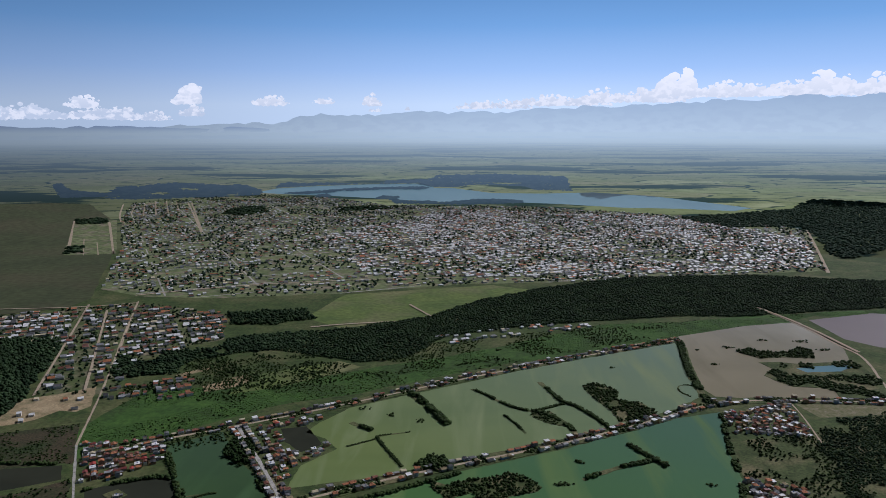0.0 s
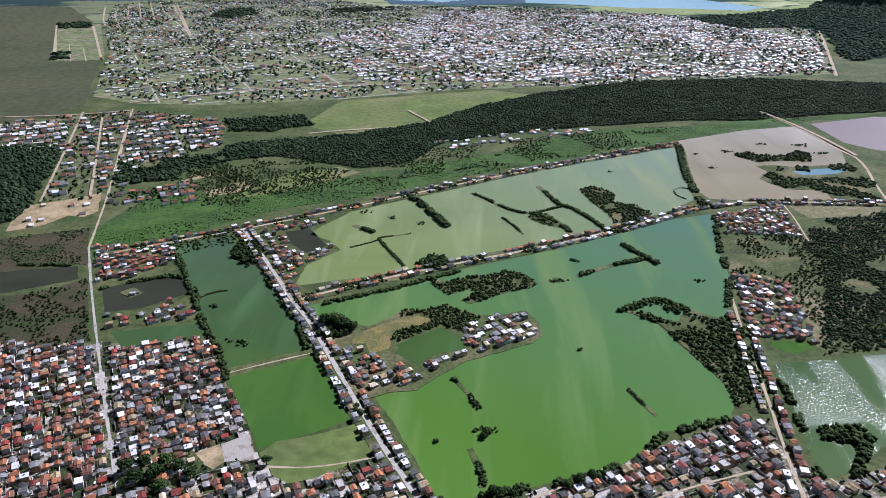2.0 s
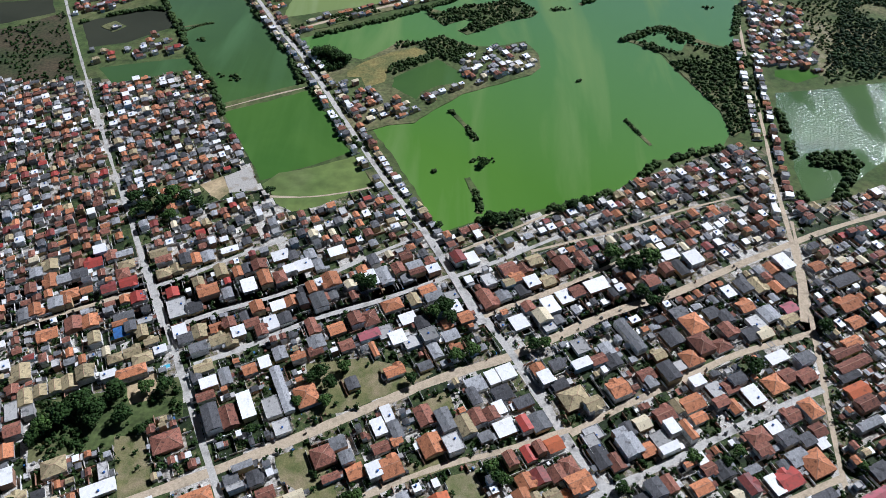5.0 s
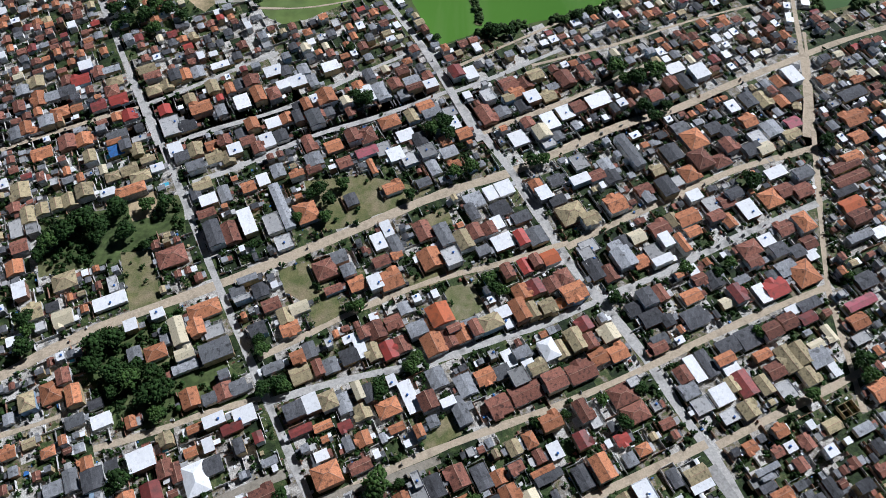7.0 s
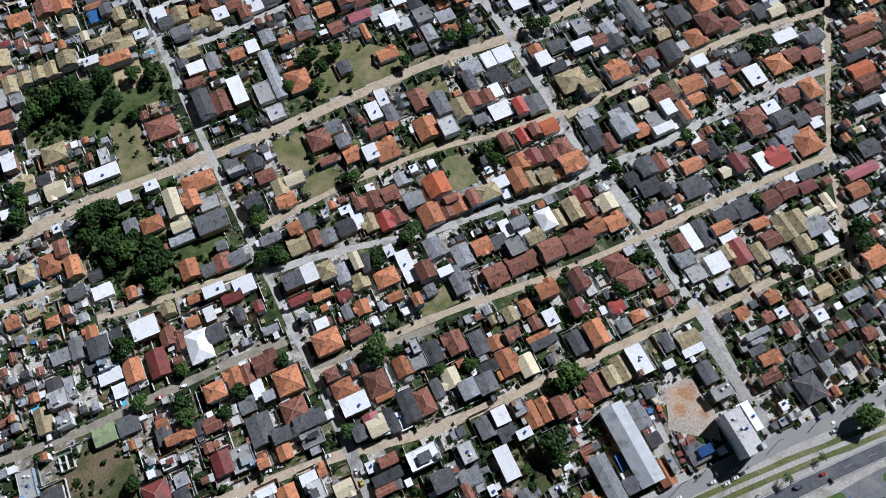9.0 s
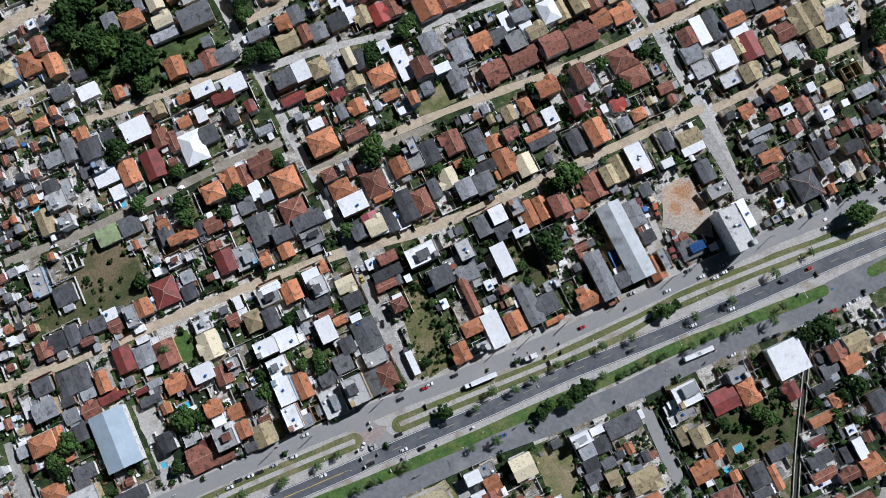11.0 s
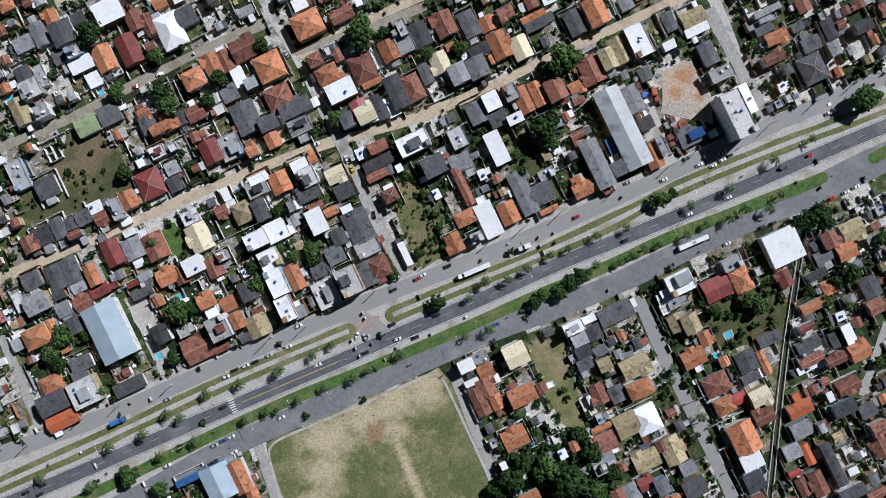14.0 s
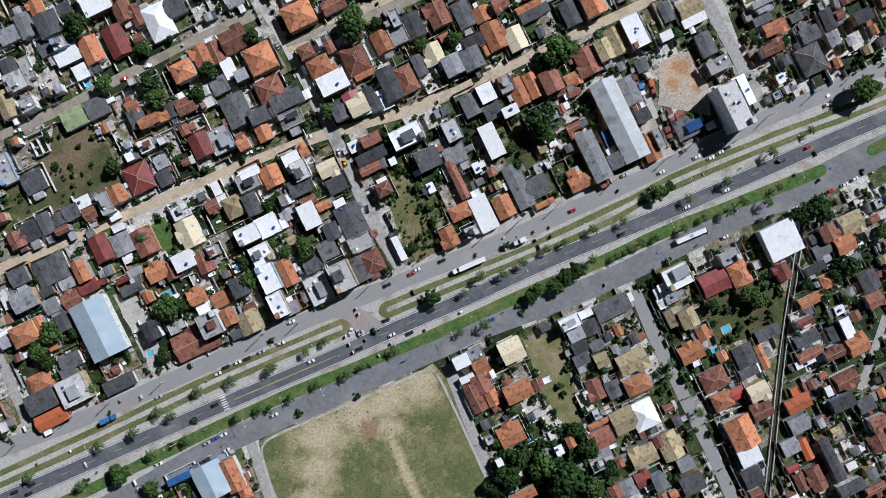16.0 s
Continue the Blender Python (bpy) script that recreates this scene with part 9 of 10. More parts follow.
row((206.8, 288, 11, 8.7, 'w'), (212.6, 279, 11.7, 10.1, 'd'), (217.5, 323.6, 15.2, 14.5, 'O'), (221.3, 298, 12.6, 11.3, 'r'), (225.6, 279.2, 10.2, 9.3, 'd'), (234.2, 277.8, 8, 10, 'w'))
row((234.4, 301.9, 11.9, 15.5, 'O'), (234.8, 286.4, 10.3, 10.2, 'r'), (269.4, 291, 19.9, 6.4, 'g'), (272.6, 319.3, 17.4, 11, 'q'), (273.5, 307.3, 14.9, 10.7, 'r'), (284.9, 295.8, 10.3, 8, 'w'))
row((-338.1, 377.5, 9.7, 13.4, 'g'), (-332, 382.3, 9, 13.7, 'o'), (-324.2, 381.5, 9.8, 6.8, 'o'), (-317.2, 388, 11.5, 11.8, 'g'), (-312.2, 358, 15.2, 12.1, 'o'), (-296.4, 368.8, 12.9, 14.3, 'r'))
row((-284.5, 371.7, 12.1, 13.4, 'o'), (-273.4, 353, 9.5, 12, 'y'), (-261, 370.2, 11.3, 5.7, 'o'), (-260.6, 377.3, 15.4, 8.7, 'g'), (-256.8, 361.1, 11.2, 10.3, 'b'), (-252.9, 336.6, 11, 8.9, 'Y'))
row((-250.7, 365.4, 8.8, 10.4, 'd'), (-242.6, 373.5, 11.3, 5.8, 'f'), (-242.2, 342.8, 12.6, 9.9, 'y'), (-241.6, 362.3, 8.8, 12.2, 'y'), (-232.7, 336.8, 14.9, 9.8, 'Y'), (-231.4, 353.4, 11.1, 6.5, 'y'))
row((-222.3, 345.2, 9.5, 7.3, 'w'), (-221.5, 386.5, 14.7, 19.7, 'f'), (-213, 363.2, 10.5, 13.3, 'w'), (-209.1, 387.7, 13.1, 12.9, 'd'), (-207.1, 356.7, 11.1, 10.2, 'd'), (-198.2, 363.2, 10.4, 14.1, 'y'))
row((-193.7, 345.9, 13.4, 9.1, 'g'), (-186.4, 367.1, 9.6, 9.5, 'o'), (-181.9, 355.4, 12.7, 11.1, 'y'), (-176.5, 369.9, 9.6, 10.5, 'r'), (-172.1, 355.6, 9.5, 12, 'y'), (-167.7, 361.9, 10.4, 10.3, 'w'))
row((-166.3, 379.8, 9.7, 9.7, 'd'), (-160.2, 372.7, 11.3, 8.6, 'r'), (-158.9, 386.5, 10.6, 11.8, 'o'), (-151.5, 365.4, 8.8, 11.2, 'r'), (-145.6, 372.8, 10.5, 13.4, 'w'), (-142.9, 335.1, 8.6, 10.6, 'w'))
row((-135.9, 377.5, 10.5, 11.5, 'd'), (-133.5, 343.8, 10.2, 12.6, 'g'), (-118.7, 338.8, 10.9, 6.2, 'o'), (-113.9, 369.8, 8.9, 16.3, 'r'), (-108.3, 354.5, 12.7, 12.9, 'g'), (-107.3, 345.6, 11, 7.2, 'r'))
row((-95.2, 367.9, 12.8, 11.3, 'o'), (-85.6, 352.1, 11, 10.1, 'r'), (-81.4, 376.1, 10.5, 12.5, 'r'), (-71.2, 378.9, 12.9, 15.5, 'R'), (-70, 362.7, 16.7, 8.4, 'p'), (-65, 348.6, 4.7, 14.5, 'o'))
row((-57.8, 365.5, 12, 12.2, 'f'), (-48.5, 360.3, 11.9, 12.1, 'w'), (-42, 379.1, 12.9, 10.6, 'w'), (-37.7, 356.7, 12.7, 12, 'f'), (-31.5, 375.4, 10.5, 12.5, 'd'), (-26.8, 334.6, 10.8, 7.9, 'g'))
row((-24.8, 362.1, 12.7, 12.1, 'f'), (-20.4, 349, 8.6, 15.4, 'g'), (-9.3, 363.2, 12.7, 10.3, 'g'), (-5, 351.7, 9.4, 7.3, 'o'), (1.4, 381.5, 11.3, 10.7, 'o'), (31, 330.2, 12.3, 12.2, 'w'))
row((42.2, 377.1, 12.8, 13.4, 'w'), (54, 332.4, 10, 11.3, 'o'), (59.8, 381.6, 12.1, 13.5, 'l'), (64.4, 374.2, 10.4, 10.5, 'f'), (67.8, 338.1, 10.8, 9.7, 'd'), (72.1, 380.1, 8, 8.7, 'g'))
row((84.9, 337.2, 14.7, 7.9, 'w'), (86.1, 355.1, 11.8, 13.7, 'f'), (97.2, 342.4, 12.4, 8.9, 'r'), (104.9, 352.7, 10.2, 11.8, 'g'), (108, 342.5, 11.6, 12.5, 'd'), (123.3, 364.4, 8.7, 31.7, 'g'))
row((129.7, 330.1, 12.3, 9.5, 'r'), (141.7, 347.9, 10.1, 9, 'y'), (145.6, 331.6, 12.2, 16.3, 'd'), (154.3, 337.9, 12.4, 8.8, 'f'), (154.6, 364.7, 14.2, 15.8, 'd'), (164, 389, 12.9, 10.8, 'g'))
row((164.4, 345.4, 14.7, 14.2, 'O'), (172.8, 378.2, 16.8, 18.2, 'O'), (173.7, 357, 14.9, 17.4, 'R'), (188.8, 357.9, 14.1, 11.8, 'R'), (188.9, 389.2, 12.1, 10.8, 'd'), (196, 370.3, 11.1, 13.2, 'r'))
row((198.6, 385.5, 10.5, 12.6, 'd'), (214.2, 369.4, 14.3, 11.3, 'd'), (220.2, 380.2, 12, 13.4, 'f'), (223.3, 370.1, 12.6, 10.2, 'l'), (226, 347.1, 16.3, 8.9, 'w'), (228.7, 331.1, 12.2, 11.2, 'r'))
row((232.3, 389.6, 13.7, 14.7, 'g'), (241.4, 331.4, 13.8, 11.2, 'r'), (244.3, 345.3, 13.9, 9.8, 'g'), (245.9, 384.3, 14.4, 8.7, 'y'), (271.7, 331.5, 17.6, 6.9, 'd'), (277.2, 354.3, 25, 8.2, 'r'))
row((278.3, 342.5, 28.6, 8.8, 'r'), (284.3, 362.1, 15.7, 9.2, 'o'), (294.1, 381.9, 12.8, 10.6, 'o'), (-348.5, 422.5, 10.2, 11.7, 'g'), (-345.3, 404.9, 9.2, 12.3, 'r'), (-340.1, 431.6, 11.9, 13, 'y'))
row((-332.7, 413.7, 10.1, 16.8, 'o'), (-322.6, 416.7, 11.8, 10.5, 'g'), (-316.2, 433.5, 9.4, 10.9, 'r'), (-312.4, 422.7, 12.7, 11.7, 'd'), (-311.2, 399.4, 14.1, 11.2, 'O'), (-308.7, 390.6, 5.7, 8.9, 'o'))
row((-305.5, 434.8, 14.5, 12, 'k'), (-304.5, 448.4, 10.4, 10.1, 'w'), (-299.5, 404.1, 9.2, 8.2, 'o'), (-293.6, 444.1, 9.5, 12.2, 'r'), (-283.7, 446.7, 13.8, 7.8, 'g'), (-282.8, 406.5, 11.7, 10.3, 'm'))
row((-277.5, 433.2, 13.6, 10.9, 'Y'), (-276.8, 423, 11, 12.8, 'R'), (-269.4, 414.2, 14.3, 11.5, 'k'), (-266, 394.9, 7.4, 9.1, 'o'), (-256.5, 397, 10.7, 12.1, 'k'), (-255, 447.4, 14.6, 10.1, 'y'))
row((-253.9, 398.4, 7.5, 9.2, 'f'), (-247.6, 438.3, 13.7, 7.7, 'r'), (-243.6, 424.1, 11.8, 10.6, 'Y'), (-234.2, 429.8, 9.3, 10.7, 'y'), (-230.1, 402.9, 9.9, 11.2, 'k'), (-229.4, 438.4, 9.4, 13.2, 'd'))
row((-222.5, 441.5, 9.4, 13.2, 'o'), (-212.9, 414.6, 9.2, 10.4, 'y'), (-212.9, 445.1, 10.3, 13.3, 'g'), (-201.3, 403.1, 16.6, 12.2, 'o'), (-198, 428.3, 10.2, 14, 'y'), (-186.3, 403.2, 8.3, 12.2, 'g'))
row((-183.7, 426.6, 7.6, 11.8, 'o'), (-176.4, 430.9, 8.5, 11.9, 'd'), (-171.3, 412, 11.7, 14.5, 'w'), (-167.1, 432.7, 11.9, 11.9, 'r'), (-159.2, 417.9, 10.1, 16.8, 'o'), (-152.3, 446.8, 14.6, 11.1, 'w'))
row((-147.2, 419.2, 10.1, 13.7, 'R'), (-143.8, 390.5, 11.4, 9.9, 'w'), (-142.5, 446.9, 8.6, 11.1, 'd'), (-141.1, 428.7, 10.1, 8.6, 'w'), (-133.8, 395.1, 10.7, 11, 'o'), (-131, 436, 13.6, 12, 'w'))
row((-128, 448.2, 9.4, 12.3, 'g'), (-126.2, 406.6, 9.2, 11.4, 'd'), (-125.3, 395.1, 7.4, 13, 'd'), (-120.3, 407.9, 7.5, 12.4, 'o'), (-119.1, 436.1, 7.6, 14.1, 'g'), (-114.5, 413.5, 5.8, 8.3, 'w'))
row((-112.1, 394.4, 12.2, 16.8, 'g'), (-109.8, 400.9, 9.9, 11.1, 'r'), (-105.9, 449.6, 13.7, 10.1, 'w'), (-105.5, 416, 14.2, 15.7, 'o'), (-102.8, 403.8, 7.4, 12.2, 'g'), (-82.2, 430.3, 9.3, 9.7, 'o'))
row((-75.1, 421.4, 11.7, 16.9, 'w'), (-74.4, 440.4, 8.5, 12.1, 'd'), (-63.6, 424.5, 10.9, 19.1, 'g'), (-55.3, 392.9, 16.3, 11.9, 'O'), (-53, 430.5, 10.1, 11.8, 'r'), (-48.1, 445.7, 10.3, 8.9, 'r'))
row((-46.1, 421.6, 8.4, 9.5, 'g'), (-40.2, 434.8, 13.5, 8.7, 'g'), (-38.6, 398.6, 9, 13.1, 'y'), (-37.7, 427.6, 13.5, 6.4, 'r'), (-28.4, 408.8, 13.3, 11.4, 'o'), (-24.8, 430.7, 11, 8.6, 'w'))
row((-24, 404.4, 14.8, 12.2, 'g'), (-9.1, 403.4, 10.7, 10.1, 'f'), (-6.8, 392.1, 9.8, 12.9, 'w'), (-4.9, 444.7, 11.1, 13.3, 'm'), (6.3, 445.8, 10.2, 13.2, 'w'), (18.3, 400.7, 12.2, 19.8, 'r'))
row((19.9, 419.2, 10, 12.6, 'f'), (31.2, 404.8, 10.7, 11.2, 'g'), (35.7, 416.4, 9.1, 8.3, 'y'), (36.1, 434.1, 13.5, 12.9, 'r'), (42.3, 422.3, 11.7, 9.5, 'o'), (46.8, 410.9, 10.7, 11.3, 'd'))
row((49.1, 434.2, 11, 11.9, 'r'), (49.7, 390.9, 9.8, 9.9, 'r'), (54.1, 418.3, 11.6, 11.5, 'w'), (57.2, 442.1, 12.7, 11, 'y'), (66.5, 392.7, 11.4, 15.8, 'w'), (67.1, 421.3, 11.7, 10.5, 'y'))
row((70.6, 431.3, 9.2, 7.5, 'g'), (78.9, 404, 11.5, 13.2, 'w'), (81.1, 440.4, 13.6, 16.4, 'r'), (88.6, 409.8, 11.5, 11.3, 'r'), (97.7, 446.6, 7.7, 17.7, 'r'), (105.3, 416.9, 19.1, 12.5, 'w'))
row((148.2, 420.1, 11.6, 11.5, 'r'), (162.9, 434.9, 9.2, 10.8, 'r'), (174.9, 438, 9.3, 17.3, 'd'), (187.1, 447.1, 13.6, 14.3, 'w'), (207.2, 411.8, 9.1, 11.3, 'w'), (216.2, 396.7, 12.2, 11.9, 'o'))
row((221.2, 419.4, 12.4, 14.6, 'd'), (231.8, 419.5, 10.8, 15.6, 'y'), (246.2, 417.9, 9.9, 11.4, 'o'), (248.2, 438.5, 10.1, 11.9, 'o'), (249.1, 395.5, 12.2, 9.9, 'p'), (255.1, 425.1, 12.5, 14.7, 'd'))
row((259, 443.8, 11.8, 16.4, 'w'), (285.2, 441.6, 11.8, 9.8, 'o'), (296, 401.2, 18.7, 14, 'o'), (302.4, 427, 23.3, 10.5, 'd'), (310.4, 441.9, 11.8, 6.5, 'o'), (-196.2, 452.4, 14.7, 6.7, 'w'))
row((169.6, 453.2, 14.5, 10, 'w'))
quarter("houses", BEYOND, "houses with tile, sheet and slab roofs along the dirt streets", random.Random(12))

infill(ZONE_RED, 27.0, 8.6, 9.8, 0.97, 20, "crowded small houses with brown and orange tile roofs", rate="rrrrrrrrooooooommkkrrddgggwwyflR", cap=900)
infill(YARD_A, 27.0, 8.6, 9.8, 0.97, 21, "crowded small houses with tile, sheet and slab roofs", cap=2000)
infill([(-260, 132), (260, 132), (260, 160), (-270, 160)], 26.0, 9.5, 11.0, 0.8, 22, "crowded small houses with tile, sheet and slab roofs", cap=60)
FREED = LOT_CELLS - TAKEN
TAKEN.update(FREED)
infill([(-300, -170), (300, -170), (330, 440), (-380, 440)], 26.0, 6.2, 7.0, 0.7, 30, "small outbuildings and sheds in the yards", rate="ggggddwwffrrrooy", size=0.95, cap=1300, name="outbuildings")
TAKEN.difference_update(FREED)
infill(CLUSTER_P, 30.0, 8.4, 9.4, 0.97, 23, "small houses crowded on the spit", rate="wwwwffggrroyl", cap=110)
infill(CLUSTER_PB, 30.0, 8.0, 9.0, 0.97, 18, "small houses crowded where the spit meets the street", rate="wwfffgggrroooyl", cap=110)
infill(CLUSTER_PC, 30.0, 8.0, 8.0, 0.97, 19, "pale houses along the shore of the spit", rate="wwwfgro", cap=40)
infill(ISLAND_HOUSE, 20.0, 9.0, 9.0, 1.0, 17, "pale house on an islet in the dark pond", rate="fw", cap=3)
infill(CLUSTER_E, 30.0, 7.6, 8.6, 0.95, 24, "small pale-roofed houses by the lagoon", cap=110)
infill(CLUSTER_F, 15.0, 8.0, 9.0, 0.85, 25, "small houses in rows by the scrubland", cap=110)
infill(CLUSTER_G, 28.0, 9.0, 10.0, 0.85, 26, "small houses by the marsh road", cap=80)
infill(CLUSTER_H, 28.0, 9.0, 10.0, 0.6, 27, "small houses between dark ponds", cap=60)
infill(CLUSTER_I, 28.0, 9.0, 10.0, 0.6, 28, "small houses beside the causeway", cap=40)
infill(CLUSTER_K, 28.0, 8.5, 9.5, 0.8, 39, "small pale houses beside the dark pond", cap=40)
infill(CLUSTER_L, 28.0, 8.5, 9.5, 0.8, 40, "small houses along the old road", cap=60)
infill(CLUSTER_J, 28.0, 9.0, 10.0, 0.6, 29, "small grey houses on the pond bank", cap=30)
for ln, o, keep, seed in ((C1, 7.5, 0.8, 31), (C1, -7.5, 0.35, 32), (C2, 7.5, 0.6, 33), (C2, -7.5, 0.65, 34)):
    roadside(ln, o, 10.0, keep, seed, "small houses strung along the causeway", cap=130)
for ln, o, seed in ((M1, 8, 35), (M1, -8, 36), (M3, 7.5, 37), (M3, -7.5, 38)):
    roadside(ln, o, 9.0, 0.95, seed, "small houses strung along the street", rate="wwwffgggdrroyl", cap=100)
roadside(ROW_J, 0.5, 9.0, 1.0, 16, "grey and white houses on the bank between ponds", rate="wwfgg", cap=12)
lots([(-330, -190), (330, -190), (370, 425), (-400, 425)], 26.0, 61)
lots(YARD_A, 27.0, 62, 12.0)
WTS = (0.40, 0.13, 0.13, 0.19, 0.05, 0.10)
town_streets(TOWN, 27.0, 17.0, 19.0, 5, "pale lanes of the far town")
far_town("far_houses", TOWN, 27.0, 17.0, 19.0, 0.5, 41, WTS, "scattered low houses of the far town", size=1.15)
far_town("far_houses", TOWN_CORE, 27.0, 16.0, 18.0, 0.75, 42, (0.60, 0.09, 0.07, 0.12, 0.01, 0.11), "dense low houses of the far town centre", size=1.42)
far_town("far_houses", TOWN_W, 27.0, 14.0, 16.0, 0.8, 43, (0.30, 0.14, 0.16, 0.22, 0.12, 0.06), "low houses of the western quarter", size=1.25)
far_town("far_houses", SAND_A, 27.0, 20.0, 24.0, 0.35, 46, WTS, "low houses on the sandy lots")
far_town("far_houses", TOWN_S, 25.0, 13.0, 14.0, 0.5, 44, WTS, "low houses at the edge of the wood")
far_town("far_houses", TOWN_SW, 27.0, 12.0, 13.0, 0.7, 45, (0.1, 0.2, 0.35, 0.2, 0.13, 0.02), "low brown-roofed houses by the marsh")

# ---- trees and shrubs ----


def grove(*at):
    for i, (x, y, r) in enumerate(at):
        tree(x, y, r, int(abs(x * 3 + y * 5)))


grove((-189.3, 117.9, 6.6), (-195.3, 113.4, 4.2), (-155.1, 106, 4.2), (-175.9, 86.6, 4.8), (-152.1, 86.6, 4.8), (-147.7, 79.2, 5.4), (-161.1, 88.1, 3), (-126.8, 82.2, 4.2))
grove((-120.8, 94.2, 4.8), (-98.4, 112.1, 4.2), (-44.7, 119.7, 7.2), (-46.2, 113.1, 5.4), (-32.7, 119.8, 3), (-8.7, 107.8, 3.6), (-58.1, 73.3, 4.2), (9.2, 110.9, 4.2))
grove((63.2, 103.5, 7.8), (68.3, 106.5, 5.4), (55.7, 99, 4.2), (54.2, 67.5, 7.2), (57.2, 60.6, 4.8), (112.8, 28.5, 3), (117.4, 30, 4.2), (123.4, 33, 3))
grove((-2.8, -26.1, 4.2), (67.8, -15, 4.8), (63.2, -19.5, 4.2), (73.8, -12, 4.5), (49.7, -26.1, 3.6), (54.2, -21.6, 3.6), (200.3, 21.1, 7.2), (192.7, 18, 6))
grove((224.4, 84.2, 6.6), (231.9, 85.8, 4.2), (-210.2, -53.7, 4.8), (-202.8, -44.8, 6), (-205.7, -59.7, 4.2), (-141.7, -31.4, 6.6), (-135.8, -29.9, 4.2), (-144.7, -56.8, 3.6))
grove((-89.5, 22.4, 4.2), (-85, 26.9, 3), (-102.9, -7.5, 3.6), (-100, -16.4, 4.8), (-80.5, -1.5, 3.6), (-71.6, 3, 3.6), (-70.1, -3, 4.2), (-13.2, 0.6, 3))
grove((-10.2, 33, 2.4), (-171.5, 43.3, 4.2), (67.8, -120, 9), (55.7, -114, 7.2), (37.7, -120, 6.6), (43.7, -111, 5.4), (79.8, -105.1, 5.4), (28.7, -126, 4.2))
grove((73.8, -96, 4.8), (49.7, -90, 2.4), (91.8, -117.1, 4.2), (31.7, -103.5, 2.7), (82.8, -126.1, 5.4), (146, -30, 3.3), (170.1, -27.1, 4.8), (164.1, -24, 4.2))
grove((218.4, -9, 5.4), (212.3, -14.1, 3.9), (206.9, -24.7, 3.3), (235.9, 9, 4.2), (235, -57.2, 3), (218.4, -27.1, 2.7), (197.2, -18.6, 3), (-167.1, -118.6, 5.4))
grove((-150.7, -126.1, 4.5), (-141.7, 112.1, 2.4), (-192.4, -44.8, 3), (-213.1, 95.5, 2.1), (127.9, 114.1, 2.7), (185.1, 111.2, 2.7), (167, 114.2, 2.7), (-88, 3, 2.7))
grove((-107.4, 0, 2.4), (-64.1, 29.9, 2.7), (39.2, 54, 2.7), (42.2, 45, 3), (135.4, 70.6, 2.4), (144.5, -55.6, 2.1), (161.1, -75.2, 1.8), (-220.9, 310.4, 5.5))
grove((-207.2, 311.6, 6.3), (-239.5, 305.4, 7.8), (-247.9, 291, 7), (-260.7, 295.6, 8.5), (-270, 286.1, 8.5), (-279, 276.8, 6.9), (-229.3, 286.6, 6.9), (-213.7, 277.5, 3.8))
grove((-247.5, 281.7, 6.1), (-284.1, 267.7, 5.3), (-225.7, 201.1, 7.8), (-216, 205.2, 7.1), (-224.2, 187.6, 7), (-210.6, 182.1, 6.9), (-199.3, 178.5, 6.9), (-186.5, 167.6, 6.8))
grove((-178.7, 171.4, 7.5), (-186.2, 182.4, 6.2), (-177.5, 156.9, 5.4), (-197.9, 187.9, 4.9), (-207.9, 170.9, 4.8), (-185.5, 213.6, 3.6), (-277.3, 218.5, 5.8), (-273.1, 210.4, 5))
grove((-271.4, 198.6, 6.4), (-36.3, 322.1, 4.7), (-122.6, 200.5, 4.9), (-125.5, 208.3, 4.3), (-109.2, 177.9, 5.5), (-117.3, 174.1, 5.5), (-105.5, 176.1, 4.8), (-25.7, 196, 4.9))
grove((-28.9, 190.2, 4.9), (22, 247.1, 4.4), (18.4, 253.5, 5.2), (27.4, 245.1, 4.4), (51.6, 353.3, 5.7), (59.9, 356, 4.9), (121.1, 449.8, 7.9), (137.3, 437.8, 7.8))
grove((151, 443.9, 8.7), (128.7, 437.7, 6.1), (205.5, 336.8, 7.1), (269.6, 376.3, 5.7), (253.8, 260.6, 3.7), (246, 199.6, 6.2), (247, 190.2, 5.5), (100, 241.7, 4.4))
grove((148.1, 263.7, 5.2), (7.1, 347.7, 5.7), (-4.9, 342.5, 5.6), (-13.9, 390.4, 6.7), (-9.6, 379.4, 5.8), (-22.2, 384.8, 5.8), (-74.4, 412.7, 6.9), (-83.5, 418.4, 5.2))
grove((-84.6, 331.6, 4.8), (-100.1, 326.4, 5.6), (-93.2, 316.6, 5.5), (-105.6, 321.4, 4.7), (-113.2, 301.9, 3.9), (-93.7, 302.1, 4.7), (-47, 173.2, 4.8), (-49, 178.7, 4.1))
grove((-7.8, 171.9, 3.4), (-65, 231.4, 5.1), (-70.5, 231.3, 3.6), (97.3, 157.3, 4.7), (109.5, 179, 4.1), (85.2, 171.4, 4.1), (45.8, 156.6, 4), (62.7, 162.1, 3.3))
grove((187.6, 218.3, 4.2), (196, 173, 3.4), (210.2, 176.8, 4.7), (178.4, 268.4, 4.5), (169.9, 261.8, 3.7), (-141, 278.3, 3.8), (-296.9, 515.5, 7.1), (-284, 502, 7))
grove((-284.5, 523.7, 6.1), (-268.6, 508.5, 8), (-264, 524.2, 7.2), (-251.1, 516.7, 7.1), (-238.4, 509.3, 6), (-258.3, 493.8, 5.9), (-291.9, 496.6, 4.9), (-177.5, 529.7, 4.6))
grove((17.8, 577.9, 4.3), (15.1, 573.4, 3.2), (26.4, 494.3, 5.8), (21.6, 497.7, 4.9), (38.5, 494.6, 4.8), (96.2, 514.5, 5), (85.8, 509, 3.9), (-171.4, 778.5, 8.1))
